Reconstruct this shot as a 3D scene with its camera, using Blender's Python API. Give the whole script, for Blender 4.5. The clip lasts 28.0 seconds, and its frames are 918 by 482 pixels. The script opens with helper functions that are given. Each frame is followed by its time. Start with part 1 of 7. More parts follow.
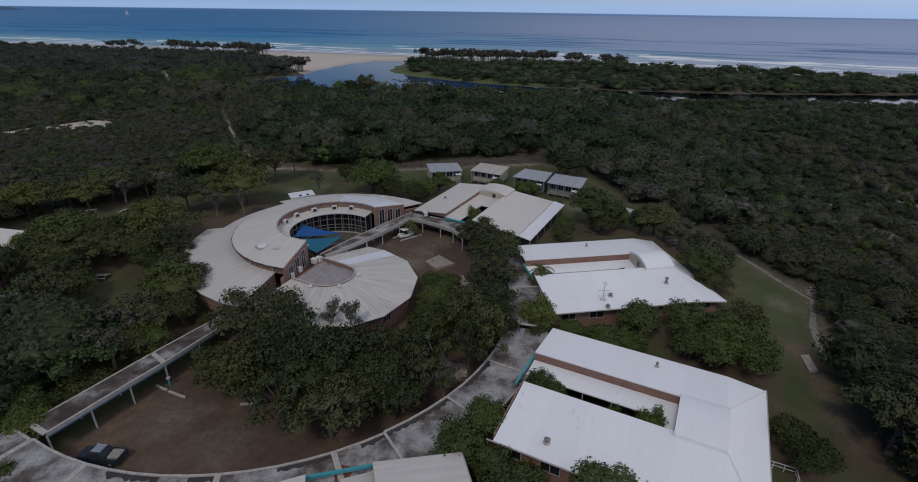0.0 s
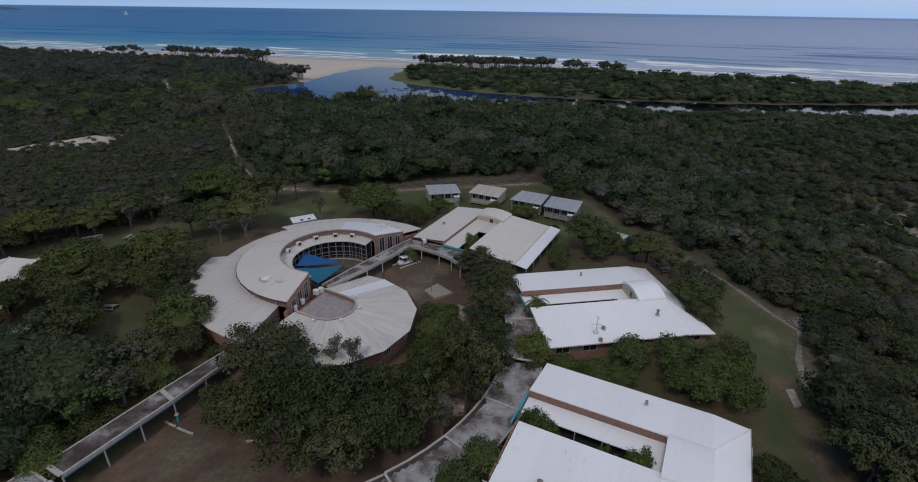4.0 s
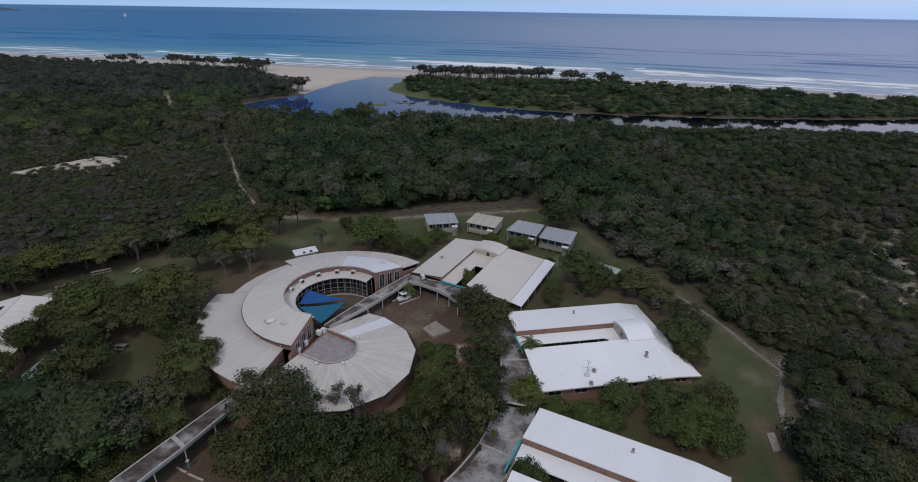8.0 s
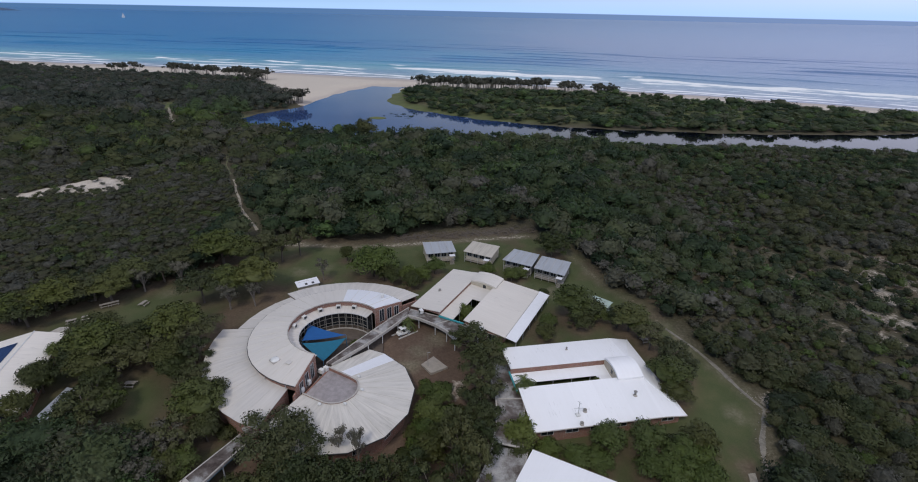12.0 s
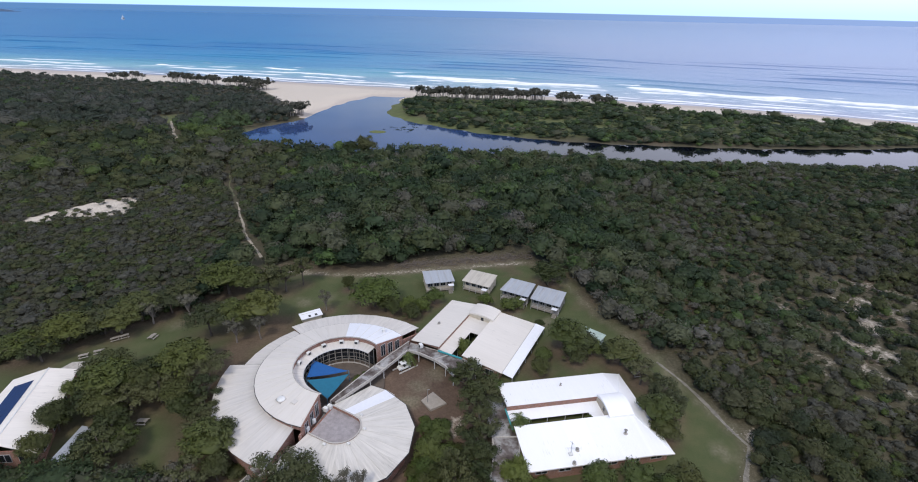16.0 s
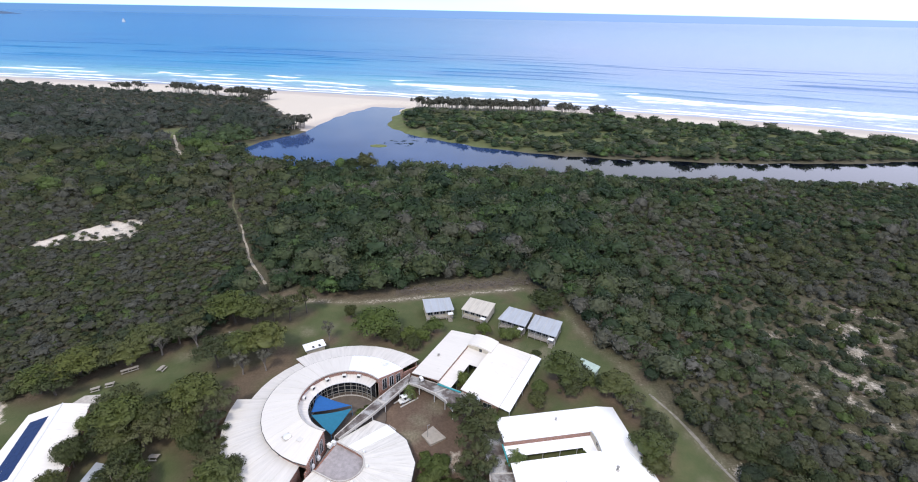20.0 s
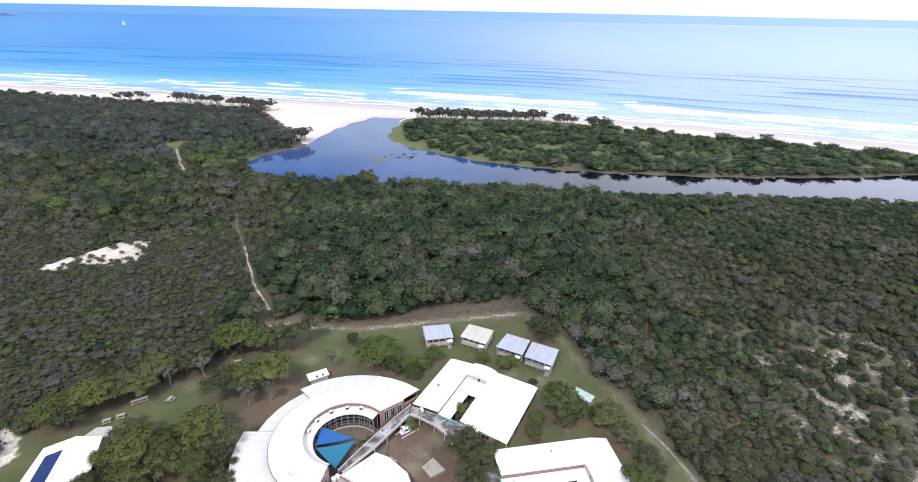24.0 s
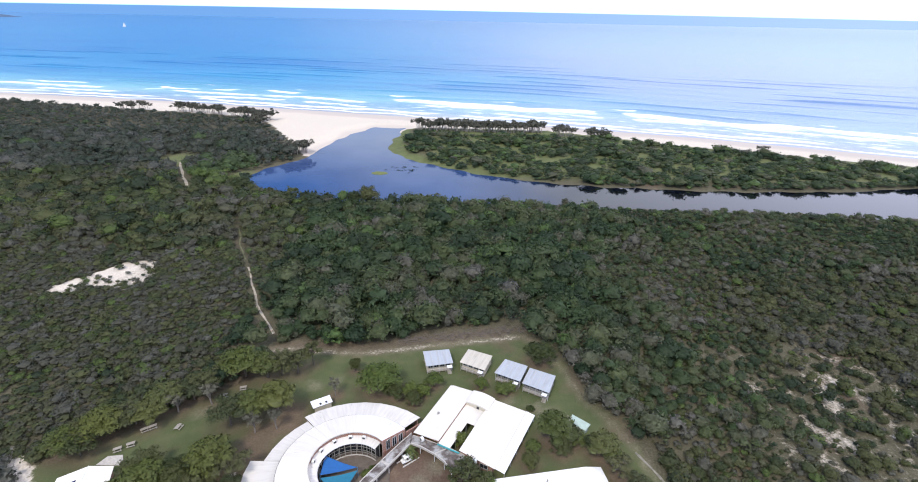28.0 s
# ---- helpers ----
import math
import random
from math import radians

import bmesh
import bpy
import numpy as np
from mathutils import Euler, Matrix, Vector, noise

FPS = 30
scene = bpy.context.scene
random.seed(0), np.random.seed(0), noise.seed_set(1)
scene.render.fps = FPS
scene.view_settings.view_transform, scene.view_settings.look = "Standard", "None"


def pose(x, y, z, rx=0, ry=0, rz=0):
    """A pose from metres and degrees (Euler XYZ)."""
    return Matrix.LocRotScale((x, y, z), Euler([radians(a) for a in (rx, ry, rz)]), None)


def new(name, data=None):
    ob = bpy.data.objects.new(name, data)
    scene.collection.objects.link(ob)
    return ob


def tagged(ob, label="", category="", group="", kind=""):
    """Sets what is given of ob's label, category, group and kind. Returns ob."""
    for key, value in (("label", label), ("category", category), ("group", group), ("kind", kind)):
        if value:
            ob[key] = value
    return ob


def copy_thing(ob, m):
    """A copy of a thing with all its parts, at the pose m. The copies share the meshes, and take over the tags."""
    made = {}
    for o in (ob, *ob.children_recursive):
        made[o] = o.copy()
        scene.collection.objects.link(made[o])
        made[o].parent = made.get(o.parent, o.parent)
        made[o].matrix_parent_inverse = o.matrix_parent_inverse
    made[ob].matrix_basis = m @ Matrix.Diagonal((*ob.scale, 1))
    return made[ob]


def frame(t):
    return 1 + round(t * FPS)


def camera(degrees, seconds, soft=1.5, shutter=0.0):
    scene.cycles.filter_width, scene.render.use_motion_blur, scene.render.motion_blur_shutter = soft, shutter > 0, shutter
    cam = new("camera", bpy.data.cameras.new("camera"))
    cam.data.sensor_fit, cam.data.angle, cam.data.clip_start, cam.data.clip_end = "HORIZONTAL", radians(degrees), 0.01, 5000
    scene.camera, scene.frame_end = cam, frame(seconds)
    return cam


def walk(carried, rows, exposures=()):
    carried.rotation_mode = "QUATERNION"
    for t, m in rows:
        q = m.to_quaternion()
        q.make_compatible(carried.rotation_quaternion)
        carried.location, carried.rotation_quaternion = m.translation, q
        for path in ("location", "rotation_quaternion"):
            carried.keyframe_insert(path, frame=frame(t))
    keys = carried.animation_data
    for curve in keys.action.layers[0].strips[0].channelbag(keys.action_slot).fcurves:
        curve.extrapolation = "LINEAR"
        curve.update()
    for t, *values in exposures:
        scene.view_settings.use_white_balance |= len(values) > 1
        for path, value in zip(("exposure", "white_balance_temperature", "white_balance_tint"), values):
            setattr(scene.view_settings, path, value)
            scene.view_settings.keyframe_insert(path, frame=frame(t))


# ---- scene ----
cam = camera(83.87, 28.0, soft=1.0)
# seconds, x, y, z, yaw, pitch, roll of the rising aircraft
ROWS = [
    (0.0, -0.000, 0.000, 46.200, -0.000, -24.480, -0.760),
    (0.5, -0.015, -0.003, 46.767, -0.011, -24.500, -0.779),
    (1.0, -0.003, 0.004, 47.406, -0.031, -24.510, -0.794),
    (1.5, 0.008, -0.001, 48.131, -0.045, -24.512, -0.802),
    (2.0, 0.070, -0.021, 48.892, -0.052, -24.519, -0.804),
    (2.5, 0.108, -0.009, 49.753, -0.058, -24.521, -0.800),
    (3.0, 0.121, -0.038, 50.614, -0.064, -24.535, -0.796),
    (3.5, 0.119, -0.023, 51.568, -0.068, -24.545, -0.799),
    (5.5, 0.286, -0.078, 55.812, -0.110, -24.550, -0.873),
    (6.0, 0.284, -0.105, 56.909, -0.112, -24.546, -0.889),
    (6.5, 0.282, -0.119, 58.025, -0.125, -24.538, -0.900),
    (7.0, 0.291, -0.104, 59.142, -0.149, -24.532, -0.909),
    (7.5, 0.290, -0.123, 60.241, -0.168, -24.530, -0.911),
    (8.0, 0.301, -0.175, 61.343, -0.181, -24.530, -0.913),
    (8.5, 0.302, -0.243, 62.455, -0.195, -24.530, -0.920),
    (9.0, 0.305, -0.292, 63.552, -0.211, -24.530, -0.937),
    (9.5, 0.307, -0.282, 64.645, -0.230, -24.526, -0.960),
    (10.0, 0.300, -0.291, 65.751, -0.251, -24.520, -0.983),
    (10.5, 0.305, -0.319, 66.883, -0.274, -24.519, -1.009),
    (11.0, 0.294, -0.359, 68.030, -0.293, -24.523, -1.037),
    (11.5, 0.298, -0.393, 69.236, -0.308, -24.521, -1.065),
    (12.0, 0.325, -0.459, 70.458, -0.328, -24.523, -1.092),
    (12.5, 0.331, -0.500, 71.699, -0.341, -24.522, -1.106),
    (14.5, 0.317, -0.702, 76.614, -0.375, -24.530, -1.125),
    (15.0, 0.304, -0.719, 77.901, -0.380, -24.529, -1.121),
    (15.5, 0.321, -0.769, 79.107, -0.383, -24.550, -1.113),
    (16.0, 0.383, -0.754, 80.357, -0.388, -24.559, -1.106),
    (16.5, 0.439, -0.706, 81.597, -0.381, -24.563, -1.102),
    (17.0, 0.457, -0.674, 82.825, -0.372, -24.568, -1.094),
    (17.5, 0.459, -0.689, 84.052, -0.368, -24.574, -1.087),
    (18.0, 0.446, -0.727, 85.297, -0.374, -24.578, -1.077),
    (18.5, 0.452, -0.763, 86.553, -0.386, -24.574, -1.072),
    (19.0, 0.463, -0.788, 87.821, -0.394, -24.563, -1.068),
    (19.5, 0.496, -0.823, 89.042, -0.393, -24.563, -1.063),
    (20.0, 0.524, -0.813, 90.300, -0.377, -24.556, -1.054),
    (20.5, 0.562, -0.820, 91.525, -0.371, -24.563, -1.040),
    (21.0, 0.584, -0.815, 92.781, -0.370, -24.567, -1.023),
    (21.5, 0.569, -0.858, 94.022, -0.368, -24.577, -1.008),
    (23.5, 0.567, -1.019, 99.141, -0.416, -24.581, -1.001),
    (24.0, 0.578, -1.026, 100.468, -0.423, -24.563, -1.005),
    (24.5, 0.592, -1.054, 101.745, -0.424, -24.555, -1.011),
    (25.0, 0.597, -1.064, 103.021, -0.418, -24.550, -1.020),
    (25.5, 0.582, -1.083, 104.252, -0.414, -24.558, -1.031),
    (26.0, 0.562, -1.096, 105.507, -0.412, -24.562, -1.045),
    (26.5, 0.552, -1.099, 106.773, -0.417, -24.562, -1.058),
    (27.0, 0.523, -1.113, 108.036, -0.418, -24.560, -1.063),
    (27.5, 0.489, -1.165, 109.242, -0.416, -24.565, -1.061),
    (28.0, 0.467, -1.183, 110.455, -0.413, -24.557, -1.062),
]
EXPOSURES = [(0.0, -0.98), (3.5, -0.86), (6.0, -0.75), (12.0, -0.36), (15.0, 0.1), (18.0, 0.42), (21.0, 0.84), (24.5, 1.0), (28.0, 0.88)]
walk(cam, [(t, pose(x, y, z, 90 + pitch, roll, yaw)) for t, x, y, z, yaw, pitch, roll in ROWS], EXPOSURES)

# ---- sky and sun: bright overcast ----
SUN_UP, SUN_ROUND = 52.0, 205.0
world = bpy.data.worlds.new("world")
scene.world = world
world.use_nodes = True
wn, wl = world.node_tree.nodes, world.node_tree.links
wn.clear()


def wnode(kind, **values):
    n = wn.new(kind)
    for k, v in values.items():
        n.inputs[k].default_value = v
    return n


sky = wn.new("ShaderNodeTexSky")
sky.sky_type = "NISHITA"
sky.sun_disc = False
sky.sun_elevation, sky.sun_rotation = radians(SUN_UP), radians(SUN_ROUND)
sky.air_density, sky.dust_density = 1.0, 0.3
tc = wn.new("ShaderNodeTexCoord")
sep = wn.new("ShaderNodeSeparateXYZ")
wl.new(tc.outputs["Generated"], sep.inputs[0])
# cloud layer: soft broken overcast, streaked towards the horizon
cmap = wn.new("ShaderNodeMapping")
cmap.inputs["Scale"].default_value = (1.6, 1.6, 4.0)
wl.new(tc.outputs["Generated"], cmap.inputs["Vector"])
cn = wnode("ShaderNodeTexNoise", Scale=2.2, Detail=6.0, Roughness=0.6)
wl.new(cmap.outputs[0], cn.inputs["Vector"])
cr = wn.new("ShaderNodeValToRGB")
cr.color_ramp.elements[0].position, cr.color_ramp.elements[1].position = 0.3, 0.62
cr.color_ramp.elements[0].color, cr.color_ramp.elements[1].color = (0.45, 0.45, 0.45, 1), (0.93, 0.93, 0.93, 1)
wl.new(cn.outputs["Fac"], cr.inputs[0])
# clearer sky to the north, thicker cloud to the south, pale haze low down
cover = wnode("ShaderNodeMapRange")
cover.inputs["From Min"].default_value, cover.inputs["From Max"].default_value = -0.3, 0.3
cover.inputs["To Min"].default_value, cover.inputs["To Max"].default_value = -0.6, 0.45
wl.new(sep.outputs["X"], cover.inputs["Value"])
low_haze = wnode("ShaderNodeMapRange")
low_haze.inputs["From Min"].default_value, low_haze.inputs["From Max"].default_value = 0.0, 0.06
low_haze.inputs["To Min"].default_value, low_haze.inputs["To Max"].default_value = 0.9, 0.0
wl.new(sep.outputs["Z"], low_haze.inputs["Value"])
add1 = wn.new("ShaderNodeMath")
wl.new(cr.outputs[0], add1.inputs[0])
wl.new(cover.outputs[0], add1.inputs[1])
add2 = wn.new("ShaderNodeMath")
add2.use_clamp = True
wl.new(add1.outputs[0], add2.inputs[0])
add2.inputs[1].default_value = 0.0
cloud = wn.new("ShaderNodeMix")
cloud.data_type = "RGBA"
bright = wnode("ShaderNodeMapRange")
bright.inputs["From Min"].default_value, bright.inputs["From Max"].default_value = 0.0, 0.6
wl.new(sep.outputs["X"], bright.inputs["Value"])
tint = wn.new("ShaderNodeMix")
tint.data_type = "RGBA"
tint.inputs["A"].default_value, tint.inputs["B"].default_value = (7.2, 7.9, 8.8, 1), (11.6, 12.2, 15.8, 1)
wl.new(bright.outputs[0], tint.inputs["Factor"])
wl.new(tint.outputs["Result"], cloud.inputs["B"])
wl.new(add2.outputs[0], cloud.inputs["Factor"])
clear = wn.new("ShaderNodeMix")
clear.data_type, clear.blend_type = "RGBA", "MULTIPLY"
clear.inputs["Factor"].default_value = 1.0
clear.inputs["B"].default_value = (0.4, 0.7, 1.1, 1)
wl.new(sky.outputs[0], clear.inputs["A"])
wl.new(clear.outputs["Result"], cloud.inputs["A"])
# the sea goes on beyond the built sheet: bluer to the north, greyer to the south
side = wnode("ShaderNodeMapRange")
side.inputs["From Min"].default_value, side.inputs["From Max"].default_value = -0.35, 0.6
wl.new(sep.outputs["X"], side.inputs["Value"])
far_sea = wn.new("ShaderNodeMix")
far_sea.data_type = "RGBA"
far_sea.inputs["A"].default_value, far_sea.inputs["B"].default_value = (1.2, 2.65, 5.4, 1), (3.0, 4.3, 7.6, 1)
wl.new(side.outputs[0], far_sea.inputs["Factor"])
hz = wnode("ShaderNodeMapRange")
hz.inputs["From Min"].default_value, hz.inputs["From Max"].default_value = -0.0058, -0.0045
wl.new(sep.outputs["Z"], hz.inputs["Value"])
allsky = wn.new("ShaderNodeMix")
allsky.data_type = "RGBA"
wl.new(hz.outputs[0], allsky.inputs["Factor"])
wl.new(far_sea.outputs["Result"], allsky.inputs["A"])
haze = wn.new("ShaderNodeMix")
haze.data_type = "RGBA"
haze.inputs["B"].default_value = (6.6, 10.0, 16.0, 1)
wl.new(low_haze.outputs[0], haze.inputs["Factor"])
wl.new(cloud.outputs["Result"], haze.inputs["A"])
wl.new(haze.outputs["Result"], allsky.inputs["B"])
bg = wnode("ShaderNodeBackground", Strength=0.09)
wl.new(allsky.outputs["Result"], bg.inputs["Color"])
wout = wn.new("ShaderNodeOutputWorld")
wl.new(bg.outputs[0], wout.inputs["Surface"])

sun_data = bpy.data.lights.new("sun", "SUN")
sun_data.energy, sun_data.angle, sun_data.color = 1.8, radians(12), (1.0, 0.92, 0.82)
sun = new("sun", sun_data)
sun.rotation_euler = (radians(90 - SUN_UP), 0, radians(180 - SUN_ROUND))


# ---- materials ----
def material(name, rough=0.7, metal=0.0, spec=0.5):
    m = bpy.data.materials.new(name)
    m.use_nodes = True
    b = m.node_tree.nodes["Principled BSDF"]
    b.inputs["Roughness"].default_value, b.inputs["Metallic"].default_value = rough, metal
    b.inputs["Specular IOR Level"].default_value = spec
    return m, m.node_tree.nodes, m.node_tree.links, b


def world_coords(n, l, scale=(1, 1, 1), turn=0.0):
    g = n.new("ShaderNodeNewGeometry")
    mp = n.new("ShaderNodeMapping")
    mp.inputs["Scale"].default_value, mp.inputs["Rotation"].default_value = scale, (0, 0, turn)
    l.new(g.outputs["Position"], mp.inputs["Vector"])
    return mp.outputs[0]


def noise_tex(n, l, vec, scale, detail=4.0, rough=0.55, distort=0.0):
    t = n.new("ShaderNodeTexNoise")
    t.inputs["Scale"].default_value, t.inputs["Detail"].default_value = scale, detail
    t.inputs["Roughness"].default_value, t.inputs["Distortion"].default_value = rough, distort
    l.new(vec, t.inputs["Vector"])
    return t.outputs["Fac"]


def ramp(n, l, fac, *stops):
    r = n.new("ShaderNodeValToRGB")
    e = r.color_ramp.elements
    while len(e) < len(stops):
        e.new(0.5)
    for el, (p, c) in zip(e, stops):
        el.position = p
        el.color = (*c, 1) if len(c) == 3 else c
    l.new(fac, r.inputs[0])
    return r.outputs[0]


def grey(v):
    return (v, v, v)


def mixed(n, l, fac, a, b, how="MIX"):
    m = n.new("ShaderNodeMix")
    m.data_type, m.blend_type = "RGBA", how
    for key, v in (("Factor", fac), ("A", a), ("B", b)):
        if isinstance(v, (int, float)):
            m.inputs[key].default_value = v
        elif isinstance(v, tuple):
            m.inputs[key].default_value = (*v, 1)
        else:
            l.new(v, m.inputs[key])
    return m.outputs["Result"]


def bumped(n, l, b, height, strength=0.3, distance=0.05):
    bp = n.new("ShaderNodeBump")
    bp.inputs["Strength"].default_value, bp.inputs["Distance"].default_value = strength, distance
    l.new(height, bp.inputs["Height"])
    l.new(bp.outputs[0], b.inputs["Normal"])


def plain(name, colour, rough=0.6, metal=0.0, vary=0.25, scale=1.5):
    """Painted or raw surface with blotches at two sizes and a little unevenness."""
    m, n, l, b = material(name, rough, metal)
    v = world_coords(n, l)
    f1, f2 = noise_tex(n, l, v, scale, 5.0), noise_tex(n, l, v, scale * 9, 3.0)
    dark = tuple(c * (1 - vary) for c in colour)
    lite = tuple(min(1, c * (1 + vary * 0.5)) for c in colour)
    c1 = ramp(n, l, f1, (0.3, dark), (0.7, lite))
    l.new(mixed(n, l, 0.35, c1, ramp(n, l, f2, (0.3, dark), (0.7, colour))), b.inputs["Base Color"])
    bumped(n, l, b, f2, 0.15, 0.02)
    return m


def roof_metal(name, colour, stain, amount=0.5, rib=0.25, turn_by_uv=True, rough=0.45):
    """Ribbed painted steel: ribs run along the fall (v of the mesh's uv, in metres), streaked with grime."""
    m, n, l, b = material(name, rough, 0.0, 0.4)
    t = n.new("ShaderNodeTexCoord")
    uv = t.outputs["UV"]
    sp = n.new("ShaderNodeSeparateXYZ")
    l.new(uv, sp.inputs[0])
    # ribs
    ml = n.new("ShaderNodeMath")
    ml.operation = "MULTIPLY"
    ml.inputs[1].default_value = 2 * math.pi / rib
    l.new(sp.outputs["X"], ml.inputs[0])
    sn = n.new("ShaderNodeMath")
    sn.operation = "SINE"
    l.new(ml.outputs[0], sn.inputs[0])
    pw = n.new("ShaderNodeMath")
    pw.operation = "POWER"
    pw.inputs[1].default_value = 3.0
    ab = n.new("ShaderNodeMath")
    ab.operation = "ABSOLUTE"
    l.new(sn.outputs[0], ab.inputs[0])
    l.new(ab.outputs[0], pw.inputs[0])
    # streaks along the fall
    mp = n.new("ShaderNodeMapping")
    mp.inputs["Scale"].default_value = (1.6, 0.12, 1)
    l.new(uv, mp.inputs["Vector"])
    streak = noise_tex(n, l, mp.outputs[0], 1.0, 6.0, 0.65)
    w = world_coords(n, l)
    blotch = noise_tex(n, l, w, 0.22, 5.0, 0.6)
    spots = noise_tex(n, l, w, 2.3, 3.0, 0.6)
    f = n.new("ShaderNodeMath")
    f.operation = "MULTIPLY"
    l.new(ramp(n, l, streak, (0.38, grey(0.0)), (0.75, grey(1.0))), f.inputs[0])
    l.new(ramp(n, l, blotch, (0.3, grey(0.25)), (0.7, grey(amount * 2))), f.inputs[1])
    info = n.new("ShaderNodeObjectInfo")
    tint = ramp(n, l, info.outputs["Random"], (0.0, tuple(c * 0.965 for c in colour)), (1.0, tuple(min(1, c * 1.02) for c in colour)))
    c1 = mixed(n, l, f.outputs[0], tint, stain)
    c2 = mixed(n, l, ramp(n, l, spots, (0.62, grey(0.0)), (0.8, grey(0.25))), c1, stain)
    # sparse dark mould runs down the fall
    mp2 = n.new("ShaderNodeMapping")
    mp2.inputs["Scale"].default_value = (5.0, 0.45, 1)
    l.new(uv, mp2.inputs["Vector"])
    run = noise_tex(n, l, mp2.outputs[0], 1.0, 3.0, 0.5)
    mould = mixed(n, l, 1.0, ramp(n, l, run, (0.6, grey(0.0)), (0.72, grey(0.55))), ramp(n, l, blotch, (0.52, grey(0.0)), (0.66, grey(1.0))), "MULTIPLY")
    c2 = mixed(n, l, mould, c2, tuple(c * 0.45 for c in stain))
    l.new(c2, b.inputs["Base Color"])
    bumped(n, l, b, pw.outputs[0], 0.35, 0.03)
    return m


def concrete_roof(name, pale=0.0):
    """Flat membrane-covered concrete: pale patches, dark mould and water marks."""
    m, n, l, b = material(name, 0.85)
    w = world_coords(n, l)
    f1 = noise_tex(n, l, w, 0.3, 7.0, 0.62, 0.2)
    f2 = noise_tex(n, l, w, 3.2, 6.0, 0.65, 0.4)
    c = ramp(n, l, f1, (0.36 - pale, (0.045, 0.032, 0.027)), (0.47 - pale, (0.12, 0.1, 0.09)), (0.58 - pale, (0.3, 0.295, 0.285)), (0.74 - pale, (0.44, 0.435, 0.425)))
    c = mixed(n, l, ramp(n, l, f2, (0.48, grey(0.0)), (0.74, grey(0.6))), c, (0.1, 0.08, 0.07))
    l.new(c, b.inputs["Base Color"])
    bumped(n, l, b, f2, 0.3, 0.02)
    return m


def brick_wall(name, colour=(0.30, 0.13, 0.085), mortar=(0.36, 0.32, 0.29)):
    m, n, l, b = material(name, 0.85)
    t = n.new("ShaderNodeTexCoord")
    br = n.new("ShaderNodeTexBrick")
    br.inputs["Scale"].default_value = 1.0
    br.inputs["Brick Width"].default_value, br.inputs["Row Height"].default_value = 0.24, 0.086
    br.inputs["Mortar Size"].default_value = 0.008
    br.inputs["Color1"].default_value = (*colour, 1)
    br.inputs["Color2"].default_value = (*[c * 0.7 for c in colour], 1)
    br.inputs["Mortar"].default_value = (*mortar, 1)
    l.new(t.outputs["UV"], br.inputs["Vector"])
    f = noise_tex(n, l, world_coords(n, l), 0.8, 5.0)
    l.new(mixed(n, l, ramp(n, l, f, (0.4, grey(0.0)), (0.75, grey(0.45))), br.outputs["Color"], (0.13, 0.09, 0.075)), b.inputs["Base Color"])
    return m


def foliage(name, *stops, by_object=False, vary=0.17, through_light=0.2):
    """Leaves: the hue of each tree from its tone, a spread from leaf to leaf, light passing through."""
    m, n, l, b = material(name, 0.55, 0.0, 0.25)
    if by_object:
        fac = n.new("ShaderNodeObjectInfo").outputs["Random"]
    else:
        a = n.new("ShaderNodeAttribute")
        a.attribute_name = "tone"
        fac = a.outputs["Fac"]
    c = ramp(n, l, fac, *stops)
    g = n.new("ShaderNodeNewGeometry")
    leaf = ramp(n, l, g.outputs["Random Per Island"], (0.0, grey(1 - vary)), (0.7, grey(1.0)), (1.0, grey(1 + vary)))
    c = mixed(n, l, 1.0, c, leaf, "MULTIPLY")
    big = noise_tex(n, l, world_coords(n, l), 0.035, 3.0)
    c = mixed(n, l, ramp(n, l, big, (0.42, grey(0.0)), (0.7, grey(0.3))), c, (0.092, 0.095, 0.066))
    l.new(c, b.inputs["Base Color"])
    tr = n.new("ShaderNodeBsdfTranslucent")
    l.new(c, tr.inputs["Color"])
    mx = n.new("ShaderNodeMixShader")
    mx.inputs[0].default_value = through_light
    l.new(b.outputs[0], mx.inputs[1])
    l.new(tr.outputs[0], mx.inputs[2])
    l.new(mx.outputs[0], n["Material Output"].inputs["Surface"])
    return m


WHITE_ROOF = roof_metal("white_roof_steel", (0.87, 0.87, 0.88), (0.76, 0.755, 0.74), 0.12)
CREAM_ROOF = roof_metal("cream_roof_steel", (0.65, 0.61, 0.555), (0.49, 0.455, 0.41), 0.22)
GREY_ROOF = roof_metal("aged_roof_steel", (0.62, 0.585, 0.54), (0.36, 0.345, 0.32), 0.32)
PALE_ROOF = roof_metal("pale_cream_roof_steel", (0.78, 0.73, 0.66), (0.55, 0.51, 0.46), 0.2)
HALL_ROOF = roof_metal("grimy_fan_roof", (0.63, 0.6, 0.55), (0.31, 0.295, 0.265), 0.42)
ZINC_ROOF = roof_metal("galvanised_roof", (0.37, 0.395, 0.43), (0.24, 0.25, 0.265), 0.45, 0.15)
DULL_ROOF = roof_metal("dull_cream_roof", (0.5, 0.46, 0.39), (0.28, 0.25, 0.21), 0.45, 0.2)
BRIGHT_SHEET = plain("new_roof_sheet", (0.74, 0.75, 0.78), 0.35, 0.0, 0.06)
CONCRETE = concrete_roof("weathered_concrete_roof")
DARK_CONCRETE = concrete_roof("mouldy_brown_concrete_roof", -0.07)
